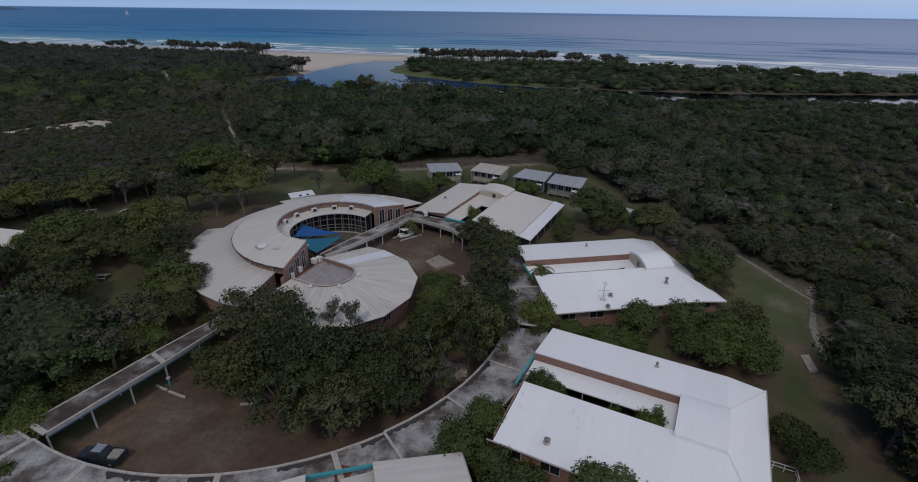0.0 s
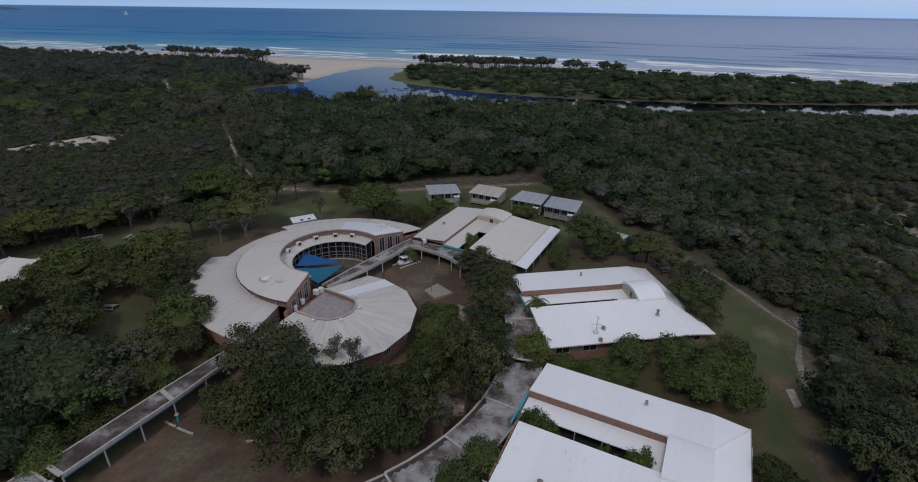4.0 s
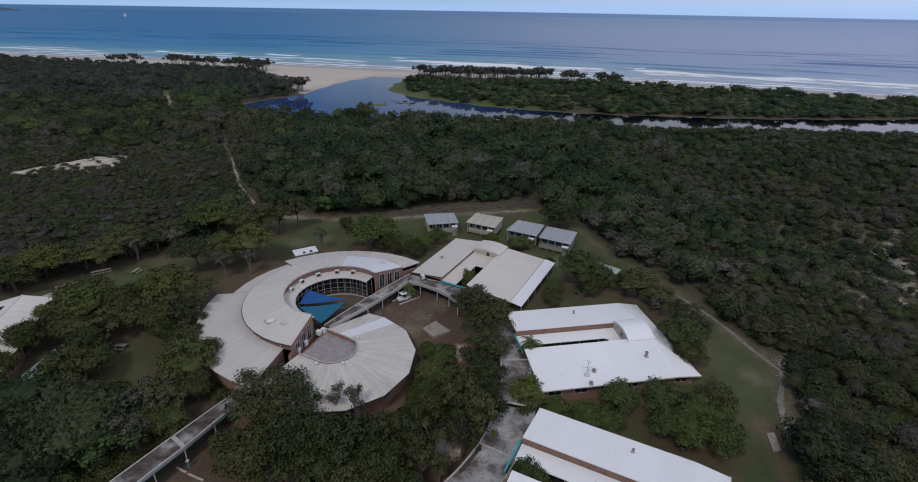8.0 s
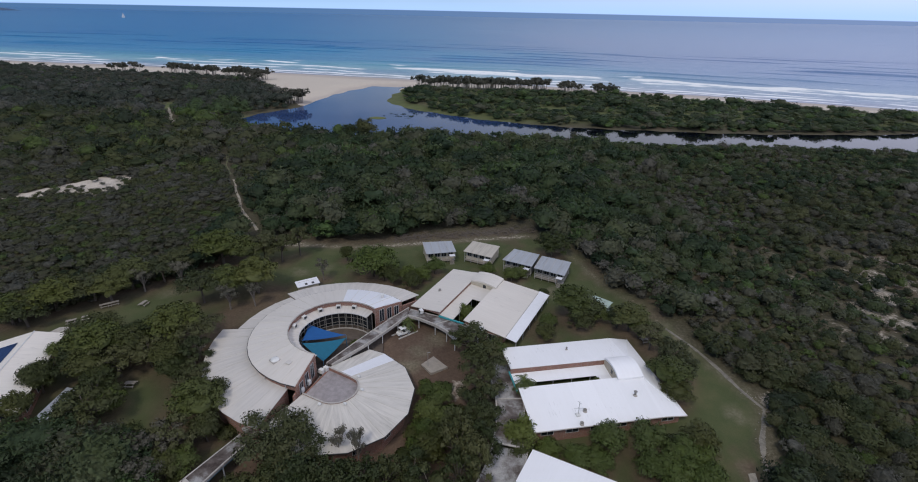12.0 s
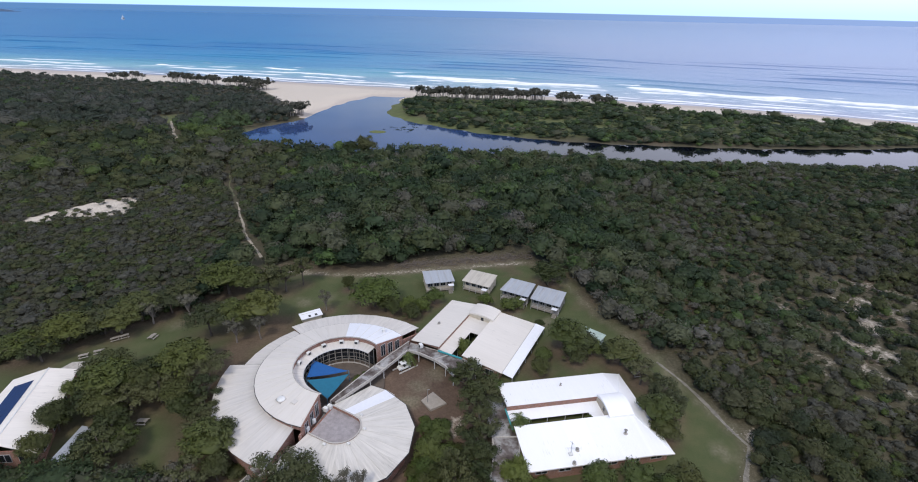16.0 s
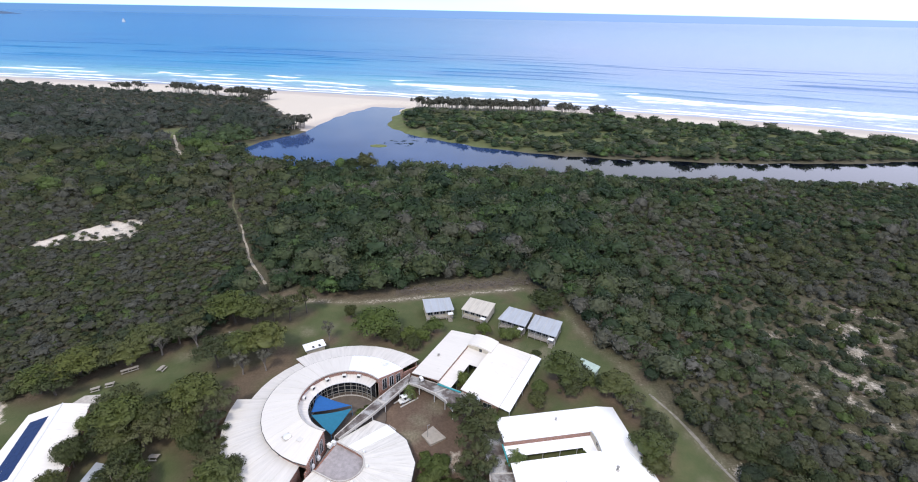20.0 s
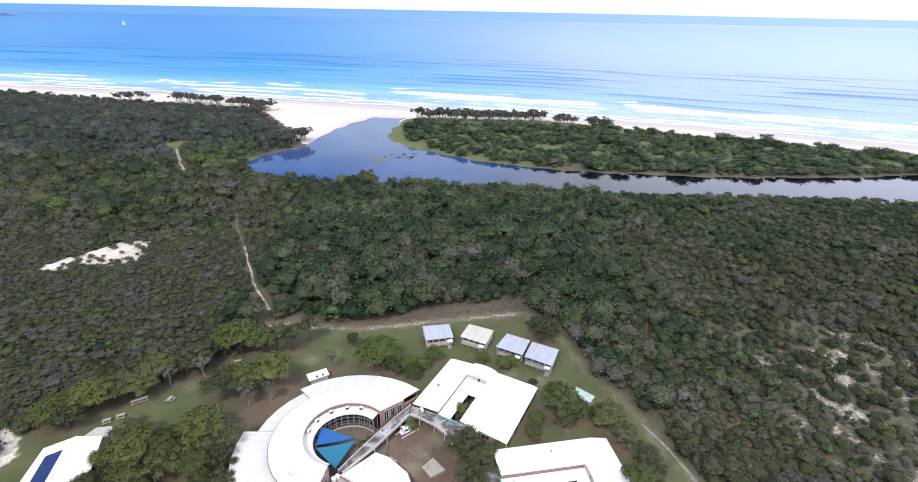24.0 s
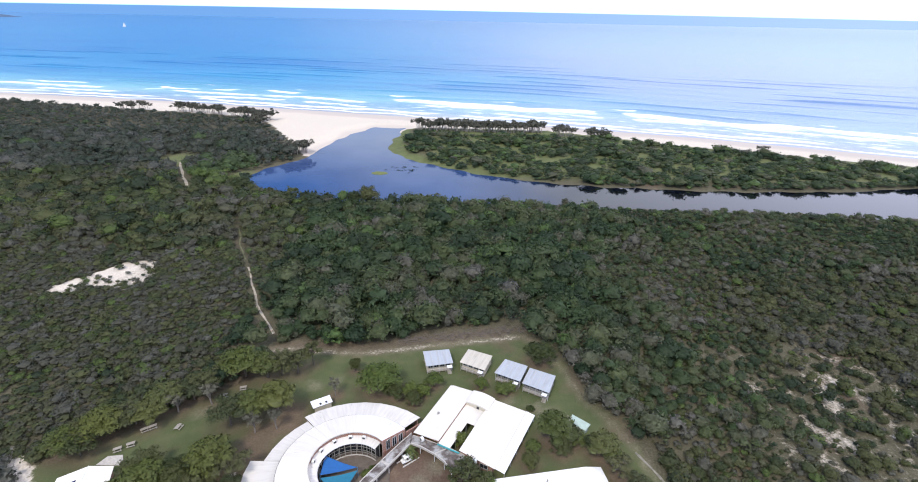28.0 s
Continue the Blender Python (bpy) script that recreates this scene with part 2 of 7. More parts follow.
PALE_CONCRETE = concrete_roof("pale_weathered_concrete_roof", 0.045)
KERB = plain("pale_concrete_edge", (0.46, 0.43, 0.39), 0.85, 0, 0.35, 2.0)
BRICK = brick_wall("red_brick")
CREAM_WALL = plain("cream_wall_sheet", (0.5, 0.45, 0.36), 0.7, 0, 0.2)
GREY_WALL = plain("grey_wall_sheet", (0.24, 0.23, 0.21), 0.7, 0, 0.3)
# near-black for grilles, gutters and seats, also the slot courts' painted shade
DARK = plain("dark_paint_and_shade", (0.03, 0.03, 0.032), 0.6, 0, 0.3)
GLASS, _gn, _gl, _gb = material("window_glass", 0.08, 0.0, 0.6)
_gb.inputs["Base Color"].default_value = (0.02, 0.024, 0.03, 1)
TEAL = plain("teal_paint", (0.05, 0.33, 0.36), 0.5, 0, 0.2)
BLUE_PAINT = plain("blue_grey_fascia", (0.1, 0.22, 0.33), 0.55, 0, 0.25)
POST = plain("pale_post_paint", (0.5, 0.5, 0.5), 0.6, 0, 0.2)
SHADE_BLUE = plain("blue_shade_cloth", (0.01, 0.095, 0.3), 0.8, 0, 0.15)
SHADE_TEAL = plain("teal_shade_cloth", (0.01, 0.135, 0.22), 0.8, 0, 0.15)
UNIT = plain("white_unit_paint", (0.7, 0.7, 0.68), 0.5, 0, 0.2)
BARK = plain("grey_bark", (0.125, 0.105, 0.087), 0.9, 0, 0.45, 3.0)
PALE_BARK = plain("pale_bark", (0.2, 0.178, 0.155), 0.9, 0, 0.4, 3.0)
DRY_BARK = plain("sun_bleached_bark", (0.4, 0.36, 0.32), 0.9, 0, 0.3, 3.0)
TIMBER = plain("weathered_timber", (0.33, 0.3, 0.26), 0.85, 0, 0.35, 4.0)


# ---- mesh helpers ----
def world_of(ob):
    return Matrix() if ob is None else world_of(ob.parent) @ ob.matrix_parent_inverse @ ob.matrix_basis


def hang(ob, parent):
    if parent is not None:
        ob.parent = parent
        ob.matrix_parent_inverse = world_of(parent).inverted()
    return ob


def part(name, bm, mat, parent=None, label=""):
    """Links a bmesh as one mesh object, under a thing or part where one is given."""
    me = bpy.data.meshes.new(name)
    bm.normal_update()
    bm.to_mesh(me)
    bm.free()
    me.materials.append(mat)
    ob = hang(new(name, me), parent)
    return tagged(ob, label) if label else ob


def thing(name, at, label, category, group="", kind=""):
    e = new(name)
    e.empty_display_size = 0.5
    e.location = at
    return tagged(e, label, category, group, kind)


def raw_mesh(name, verts, faces, mat, smooth=False):
    """A mesh from numpy arrays; faces all of one size."""
    me = bpy.data.meshes.new(name)
    nv, nf, k = len(verts), len(faces), faces.shape[1]
    me.vertices.add(nv)
    me.vertices.foreach_set("co", np.asarray(verts, np.float32).ravel())
    me.loops.add(nf * k)
    me.loops.foreach_set("vertex_index", np.asarray(faces, np.int32).ravel())
    me.polygons.add(nf)
    me.polygons.foreach_set("loop_start", np.arange(0, nf * k, k, dtype=np.int32))
    me.polygons.foreach_set("loop_total", np.full(nf, k, np.int32))
    if smooth:
        me.polygons.foreach_set("use_smooth", np.ones(nf, bool))
    me.update(calc_edges=True)
    me.materials.append(mat)
    return me


def add_attr(me, name, values, domain):
    a = me.attributes.new(name, "FLOAT", domain)
    a.data.foreach_set("value", np.asarray(values, np.float32))


def box(bm, at, size, turn=0.0, bevel=0.0):
    m = Matrix.Translation(at) @ Matrix.Rotation(turn, 4, "Z") @ Matrix.Diagonal((*size, 1))
    made = bmesh.ops.create_cube(bm, size=1.0, matrix=m)["verts"]
    if bevel:
        edges = list({e for v in made for e in v.link_edges})
        bmesh.ops.bevel(bm, geom=edges, offset=bevel, segments=1, affect="EDGES")
    return bm


def one_box(at, size, turn=0.0, bevel=0.0):
    return box(bmesh.new(), at, size, turn, bevel)


def slab(pts, thick, along):
    """A sheet through pts (in order), thick downwards; uv in metres, x along 'along', y down the fall."""
    bm = bmesh.new()
    pts = [Vector(p) for p in pts]
    uvl = bm.loops.layers.uv.new("uv")
    top = [bm.verts.new(p) for p in pts]
    low = [bm.verts.new(p - Vector((0, 0, thick))) for p in pts]
    n = len(pts)
    faces = [bm.faces.new(top), bm.faces.new(low[::-1])]
    for i in range(n):
        faces.append(bm.faces.new((top[i], low[i], low[(i + 1) % n], top[(i + 1) % n])))
    a = Vector(along).normalized()
    c = Vector((-a.y, a.x, 0))
    for f in faces:
        for lp in f.loops:
            lp[uvl].uv = (lp.vert.co.dot(a), lp.vert.co.dot(c))
    bmesh.ops.recalc_face_normals(bm, faces=bm.faces)
    return bm


def wall(p, q, z0, z1, thick=0.24, z1b=None):
    """An upright wall from p to q; z1b: the top's height at q. uv in metres for the brickwork."""
    bm = bmesh.new()
    uvl = bm.loops.layers.uv.new("uv")
    p, q = Vector((p[0], p[1], 0)), Vector((q[0], q[1], 0))
    d = (q - p).normalized()
    s = Vector((-d.y, d.x, 0)) * thick / 2
    z1b = z1 if z1b is None else z1b
    ring = []
    for side in (s, -s):
        for base, lo, hi in ((p, z0, z1), (q, z0, z1b)):
            ring.append([bm.verts.new((base + side).to_3d() + Vector((0, 0, z))) for z in (lo, hi)])
    (a0, a1), (b0, b1), (c0, c1), (e0, e1) = ring
    for f in ((a0, b0, b1, a1), (e0, c0, c1, e1), (a0, a1, c1, c0), (b0, e0, e1, b1), (a1, b1, e1, c1), (a0, c0, e0, b0)):
        bm.faces.new(f)
    for f in bm.faces:
        for lp in f.loops:
            lp[uvl].uv = ((lp.vert.co - p).dot(d), lp.vert.co.z)
    bmesh.ops.recalc_face_normals(bm, faces=bm.faces)
    return bm


def tube(bm, path, radii, sides=6):
    rings = []
    path = [Vector(p) for p in path]
    for i, p in enumerate(path):
        d = (path[min(i + 1, len(path) - 1)] - path[max(i - 1, 0)]).normalized()
        a = d.orthogonal().normalized()
        b = d.cross(a)
        rings.append([bm.verts.new(p + (a * math.cos(k * math.tau / sides) + b * math.sin(k * math.tau / sides)) * radii[i]) for k in range(sides)])
    for r0, r1 in zip(rings, rings[1:]):
        for k in range(sides):
            bm.faces.new((r0[k], r0[(k + 1) % sides], r1[(k + 1) % sides], r1[k]))
    bm.faces.new(rings[0][::-1])
    bm.faces.new(rings[-1])
    return bm


# ---- the lie of the land ----
def ease(t):
    t = np.clip(t, 0, 1)
    return t * t * (3 - 2 * t)


LAGOON = [(-144, 340), (-122, 312), (-93, 301), (-62, 296), (-26, 293), (11, 294), (47, 291), (120, 290), (193, 288), (233, 284), (259, 280), (430, 288),
          (430, 352), (328, 339), (272, 330), (189, 326), (131, 330), (76, 337), (24, 354), (-5, 374), (-38, 398), (-55, 424), (-53, 460), (-48, 509), (-78, 511),
          (-96, 480), (-111, 421), (-114, 396), (-136, 367)]
GROUNDS = [(-56, 140), (-60, 128), (-74, 116), (-88, 104), (-103, 94), (-108, 65), (-60, 66), (-45, 63), (-51, 48), (-57, 30), (-60, 8), (42, 8), (52, 57), (54, 65), (60, 75), (54, 92), (49, 110),
           (42, 119), (35, 143), (27, 152), (-5, 146), (-29, 141)]
SAND_WEST = [(-161, 181.5), (-154, 188), (-149, 195), (-145, 202.5), (-138, 198), (-140, 189), (-146, 182.5), (-153, 180)]
SAND_SPECKS = [(-166, 177), (-158, 182), (-147, 198), (-141, 206), (-130, 207), (-125, 190), (-129, 180), (-140, 181), (-156, 177)]
COAST_X = [-4900, -1500, -587, -340, -115, 78, 242, 400, 700, 1500, 4900]
COAST_Y = [1900, 870, 685, 643, 587, 539, 490, 425, 310, 60, -900]
BACK_X = [-4900, -1500, -533, -372, -205, -176, -118, -100, -60, -46, 96, 189, 263, 370, 700, 1500, 4900]
BACK_Y = [1800, 800, 618, 577, 541, 500, 398, 400, 440, 503, 502, 454, 424, 390, 270, 20, -940]


def coast(x):
    return np.interp(x, COAST_X, COAST_Y)


def dune_edge(x):
    return np.interp(x, BACK_X, BACK_Y)


def signed(poly, x, y):
    """Distance to a polygon's edge, minus inside."""
    x, y = np.asarray(x, float), np.asarray(y, float)
    best, inside = np.full(x.shape, 1e9), np.zeros(x.shape, bool)
    for (ax, ay), (bx, by) in zip(poly, poly[1:] + poly[:1]):
        ex, ey = bx - ax, by - ay
        t = np.clip(((x - ax) * ex + (y - ay) * ey) / (ex * ex + ey * ey), 0, 1)
        best = np.minimum(best, np.hypot(x - ax - t * ex, y - ay - t * ey))
        if ay != by:
            inside ^= ((ay > y) != (by > y)) & (x < (bx - ax) * (y - ay) / (by - ay) + ax)
    return np.where(inside, -best, best)


def line_dist(line, x, y):
    best = np.full(np.shape(x), 1e9)
    for (ax, ay), (bx, by) in zip(line, line[1:]):
        ex, ey = bx - ax, by - ay
        t = np.clip(((x - ax) * ex + (y - ay) * ey) / (ex * ex + ey * ey), 0, 1)
        best = np.minimum(best, np.hypot(x - ax - t * ex, y - ay - t * ey))
    return best


def wobble(x, y, size, seed=0.0):
    """Smooth unevenness in about -1 to 1."""
    x, y = np.asarray(x) / size + seed, np.asarray(y) / size - seed
    return (np.sin(x * 1.7 + 1.3 * np.sin(y * 1.1)) + np.sin(y * 2.1 + 1.7 * np.sin(x * 0.9 + 2)) + np.sin((x + y) * 1.3 + 1.1 * np.sin(x * 2.3))) / 3


def land(x, y):
    x, y = np.asarray(x, float), np.asarray(y, float)
    z = 0.3 + 3.2 * ease((y - 52) / 46) + 1.0 * ease((x - 28) / 25) * (1 - ease((y - 60) / 35))
    z = z - 2.2 * ease((x - 62) / 45) * ease((y - 85) / 40)
    z = z + 3.0 * np.exp(-((x + 90) ** 2 + (y - 178) ** 2) / 45 ** 2)
    z = z + 0.35 * wobble(x, y, 14) * ease((y - 150) / 40)
    z = z + (1.6 - z) * ease((y - 200) / 80)
    z = z + 1.2 * ease((y - 330) / 120)
    sd = signed(LAGOON, x, y) + 2.5 * wobble(x, y, 9)
    z = np.where(sd < 28, np.clip(sd * 0.09, -1.2, 9) + (z - np.clip(sd * 0.09, -1.2, 9)) * ease((sd - 2) / 26), z)
    shore = coast(x) - y
    slope = shore * 0.035 - 0.15
    return np.where(shore < 90, np.minimum(z, slope), z)


TRACK = [(-72, 138), (-53, 141), (-29, 140), (-5, 145), (26, 151), (34, 144), (41, 119), (49, 106), (53, 90), (60, 76), (56, 66), (54, 58), (57, 50), (66, 36)]
PATH_NEAR = [(-60, 146), (-74, 168), (-88, 197), (-100, 220), (-119, 262)]
PATH_FAR = [(-168, 311), (-186, 340), (-203, 371)]


def east_gap(x, y):
    """Where the scrub thins out over pale sand, east of the grounds."""
    return ease(1.45 - np.hypot((x - 122 + 0.15 * (y - 110)) / 34, (y - 108) / 44) + 0.3 * wobble(x, y, 9, 6.0))


def masks(x, y):
    """How much lawn, bare earth and sand there is at each place."""
    sg = signed(GROUNDS, x, y)
    w1, w2, w3 = wobble(x, y, 3.2), wobble(x, y, 8.0, 3.0), wobble(x, y, 1.3, 7.0)
    lawn = ease((1.0 - sg + 2.5 * w1) / 3)
    earth = ease((w2 - 0.35 + 0.3 * w3) * 2.2) * np.where(x < -40, 0.25, 0.5)
    lot = np.hypot(x + 27.5, y - 73)
    earth = np.maximum(earth, ease((38.5 - lot) / 2.5) * ease((x + 47 - 0.42 * (y - 42)) / 4))                  # the drive and the grove inside the arcade
    earth = np.maximum(earth, ease(1.4 - np.hypot(x + 62, y - 85.5) / 4.5) * 0.8)
    earth = np.maximum(earth, 0.85 * ease(1.3 - line_dist([(-43, 112), (-50, 104), (-53, 94), (-50, 78), (-46, 68)], x, y) / 6 + 0.3 * w1))
    earth = np.maximum(earth, ease(1.4 - np.hypot(x - 17, y - 99) / 6) * 0.7)
    earth = np.maximum(earth, ease(1.4 - np.hypot(x - 46, y - 42) / 6) * 0.35)
    earth = np.maximum(earth, ease(1.3 - line_dist([(50.5, 62), (48.8, 53), (46.3, 46)], x, y) / 1.6 + 0.3 * w3) * 0.9)
    run = line_dist(TRACK, x, y)
    sand = np.where(x < 26, 0.22, 0.1) * ease((1.5 + 0.4 * w3 - np.abs(run - 0.2)) / 1.2) * ease(0.85 + 0.5 * w2)
    earth = np.maximum(earth, np.where(x > 32, 0.15, 0.5) * ease((2.6 + 0.6 * w1 - run) / 2))
    earth = np.maximum(earth, 0.45 * ease((4.5 - np.abs(sg - 2.5) + w1) / 3) * ease((y - 128) / 10) * (1 - ease((x - 20) / 10)))
    sand = np.maximum(sand, 0.88 * ease((2.2 - signed(SAND_WEST, x, y) + 1.6 * w3) / 2))
    sand = np.maximum(sand, 0.36 * ease((3.0 - signed(SAND_SPECKS, x, y) + 3 * w3) / 3))
    for px, py, pr in ((61.6, 76.0, 2.6), (60.2, 71.0, 1.8), (34.0, 110.5, 2.6), (1.3, 78.9, 2.6), (-1.0, 57.0, 3.4)):
        sand = np.maximum(sand, 0.27 * ease(1.4 - np.hypot(x - px, y - py) / pr + 0.4 * w3))
    sand = np.maximum(sand, 0.66 * ease((4.2 + w3 - line_dist([(-114, 96), (-108, 91.5), (-104, 87)], x, y)) / 2))
    streak = wobble(x + 0.3 * y, 0.4 * y, 3.4, 11.0)
    sand = np.maximum(sand, east_gap(x, y) * (0.1 + 0.19 * ease((streak * 0.8 + w3 * 0.5 + w2 * 0.4) * 2.2)))
    sand = np.maximum(sand, ease((y - dune_edge(x) + 3 * w1) / 5))
    marsh = ease((15 + 5 * w2 - signed(LAGOON, x, y)) / 7) * np.maximum(ease((y - 372) / 16) * ease((x + 62) / 12) * (1 - ease((x - 20) / 20)), ease(1.4 - np.hypot(x + 152, y - 338) / 20))
    marsh = np.maximum(marsh, ease((34 - 24 * ease((x - 100) / 30) + 6 * w2 - (dune_edge(x) - y)) / 8) * ease((x + 5) / 20))
    marsh = np.maximum(marsh, ease(1.3 - np.hypot(x + 205, y - 378) / 18))
    marsh = np.maximum(marsh, 0.85 * ease((x + 30) / 20) * ease((y - 338) / 20) * ease((dune_edge(x) - y) / 6))
    return lawn, earth, sand, marsh


def worn_mask(x, y):
    """Trodden dry grass: along the boundary track, behind the huts, on the lawns and round the pad."""
    w1, w2, w3 = wobble(x, y, 3.2, 5.0), wobble(x, y, 7.0, 1.0), wobble(x, y, 1.3, 2.0)
    run = line_dist(TRACK, x, y)
    m = ease((2.4 + 0.5 * w1 - run) / 1.8) * (0.5 + 0.3 * w3) * np.where(x > 30, 0.75, 1.0)
    m = np.maximum(m, 0.22 * ease((4.5 + w1 - np.abs(y - 151 - 0.2 * x)) / 3) * ease((x + 36) / 6) * ease((30 - x) / 5) * (0.6 + 0.4 * w3))
    m = np.maximum(m, 0.3 * ease(1.2 - line_dist([(49.5, 62), (48.6, 54), (46.4, 45)], x, y) / 1.5 + 0.25 * w3))
    for px, py, pr, k in ((-2.8, 93.7, 3.0, 0.6), (-6.5, 89.6, 2.6, 0.6), (-8.6, 84.6, 2.8, 0.8), (-41.0, 124.0, 3.0, 0.6), (-35.0, 126.5, 2.2, 0.5), (-70.0, 112.0, 3.0, 0.4), (53.5, 72.0, 2.2, 0.7), (-34.5, 48.0, 3.6, 0.5), (-27.0, 44.0, 4.0, 0.35), (27.0, 114.5, 4.0, 0.6), (18.0, 118.0, 3.0, 0.5)):
        m = np.maximum(m, k * ease(1.3 - np.hypot(x - px, y - py) / pr + 0.35 * w3 + 0.25 * w1))
    return m


def grid_lines(lo, hi, zones):
    """Grid lines from lo to hi, with the step of the innermost zone that holds them."""
    out, v = [], lo
    while v < hi:
        out.append(v)
        step = min([s for a, b, s in zones if a <= v < b] or [200.0])
        v = min([v + step] + [a for a, b, s in zones if v < a < v + step])
    return np.array(out + [hi])


gx = grid_lines(-4900, 4900, [(-700, 700, 8.0), (-220, 420, 4.0), (-165, 150, 1.6)])
gy = grid_lines(-1500, 2000, [(-60, 720, 8.0), (270, 620, 4.0), (20, 215, 1.6)])
X, Y = np.meshgrid(gx, gy)
Z = land(X, Y)
verts = np.stack([X.ravel(), Y.ravel(), Z.ravel()], 1)
ny, nx = X.shape
idx = np.arange(nx * ny).reshape(ny, nx)
quads = np.stack([idx[:-1, :-1].ravel(), idx[:-1, 1:].ravel(), idx[1:, 1:].ravel(), idx[1:, :-1].ravel()], 1)
low = Z.ravel()[quads].max(1) > -2.5
quads = quads[low]


def ground_material():
    m, n, l, b = material("ground_cover", 0.95, 0.0, 0.2)
    w = world_coords(n, l)

    def attr(name):
        a = n.new("ShaderNodeAttribute")
        a.attribute_name = name
        return a.outputs["Fac"]
    f1, f2, f3 = noise_tex(n, l, w, 0.16, 6.0, 0.6), noise_tex(n, l, w, 1.7, 5.0, 0.65), noise_tex(n, l, w, 9.0, 3.0, 0.6)
    litter = ramp(n, l, f2, (0.3, (0.05, 0.046, 0.03)), (0.55, (0.09, 0.082, 0.052)), (0.75, (0.14, 0.122, 0.088)))
    lawn = ramp(n, l, f1, (0.3, (0.05, 0.07, 0.022)), (0.5, (0.074, 0.094, 0.038)), (0.7, (0.115, 0.117, 0.056)))
    lawn = mixed(n, l, 0.45, lawn, ramp(n, l, f3, (0.3, (0.035, 0.048, 0.018)), (0.7, (0.1, 0.105, 0.052))))
    earth = ramp(n, l, f1, (0.3, (0.08, 0.052, 0.038)), (0.55, (0.115, 0.077, 0.055)), (0.75, (0.19, 0.135, 0.095)))
    earth = mixed(n, l, 0.3, earth, ramp(n, l, f2, (0.35, (0.06, 0.045, 0.035)), (0.7, (0.2, 0.15, 0.11))))
    sand = ramp(n, l, f2, (0.3, (0.42, 0.36, 0.29)), (0.7, (0.66, 0.6, 0.52)))
    marsh = ramp(n, l, f1, (0.3, (0.07, 0.1, 0.03)), (0.7, (0.14, 0.165, 0.065)))
    marsh = mixed(n, l, 0.4, marsh, ramp(n, l, f2, (0.3, (0.06, 0.075, 0.03)), (0.7, (0.17, 0.16, 0.085))))
    c = mixed(n, l, attr("lawn"), litter, lawn)
    c = mixed(n, l, attr("earth"), c, earth)
    c = mixed(n, l, attr("marsh"), c, marsh)
    worn = ramp(n, l, f2, (0.3, (0.12, 0.112, 0.07)), (0.55, (0.19, 0.17, 0.118)), (0.75, (0.27, 0.24, 0.185)))
    c = mixed(n, l, attr("worn"), c, worn)
    sm = n.new("ShaderNodeMath")
    sm.operation = "MULTIPLY_ADD"
    l.new(attr("sand"), sm.inputs[0])
    speck = noise_tex(n, l, w, 1.1, 6.0, 0.72)
    sm.inputs[1].default_value = 1.0
    l.new(ramp(n, l, speck, (0.25, grey(-0.42)), (0.75, grey(0.42))), sm.inputs[2])
    cover = ramp(n, l, sm.outputs[0], (0.36, grey(0.0)), (0.6, grey(1.0)))
    sand = mixed(n, l, attr("wet"), sand, (0.45, 0.395, 0.35))
    c = mixed(n, l, cover, c, sand)
    l.new(c, b.inputs["Base Color"])
    bumped(n, l, b, f2, 0.6, 0.15)
    return m


GROUND = ground_material()
SAND = plain("pale_path_sand", (0.4, 0.35, 0.28), 0.95, 0, 0.4, 0.8)
GRASSY = plain("trodden_grass", (0.15, 0.155, 0.08), 0.95, 0, 0.4, 0.8)
STONY = plain("stony_grey_strip", (0.26, 0.24, 0.2), 0.95, 0, 0.6, 0.9)
me = raw_mesh("ground", verts, quads, GROUND, True)
for nm, vals in zip(("lawn", "earth", "sand", "marsh"), masks(X.ravel(), Y.ravel())):
    add_attr(me, nm, np.clip(vals, 0, 1), "POINT")
add_attr(me, "worn", np.clip(worn_mask(X, Y), 0, 1).ravel(), "POINT")
wet = ease((33 + 8 * wobble(X, Y, 30) - (coast(X) - Y)) / 12)
wet = np.maximum(wet, ease((9 + 4 * wobble(X, Y, 18) - signed(LAGOON, X, Y)) / 6) * 0.8)
add_attr(me, "wet", wet.ravel(), "POINT")
tagged(new("ground", me), "coastal ground of lawn, bare earth, leaf litter and pale sand", "ground", kind="structure")


edge_rng = np.random.default_rng(4)


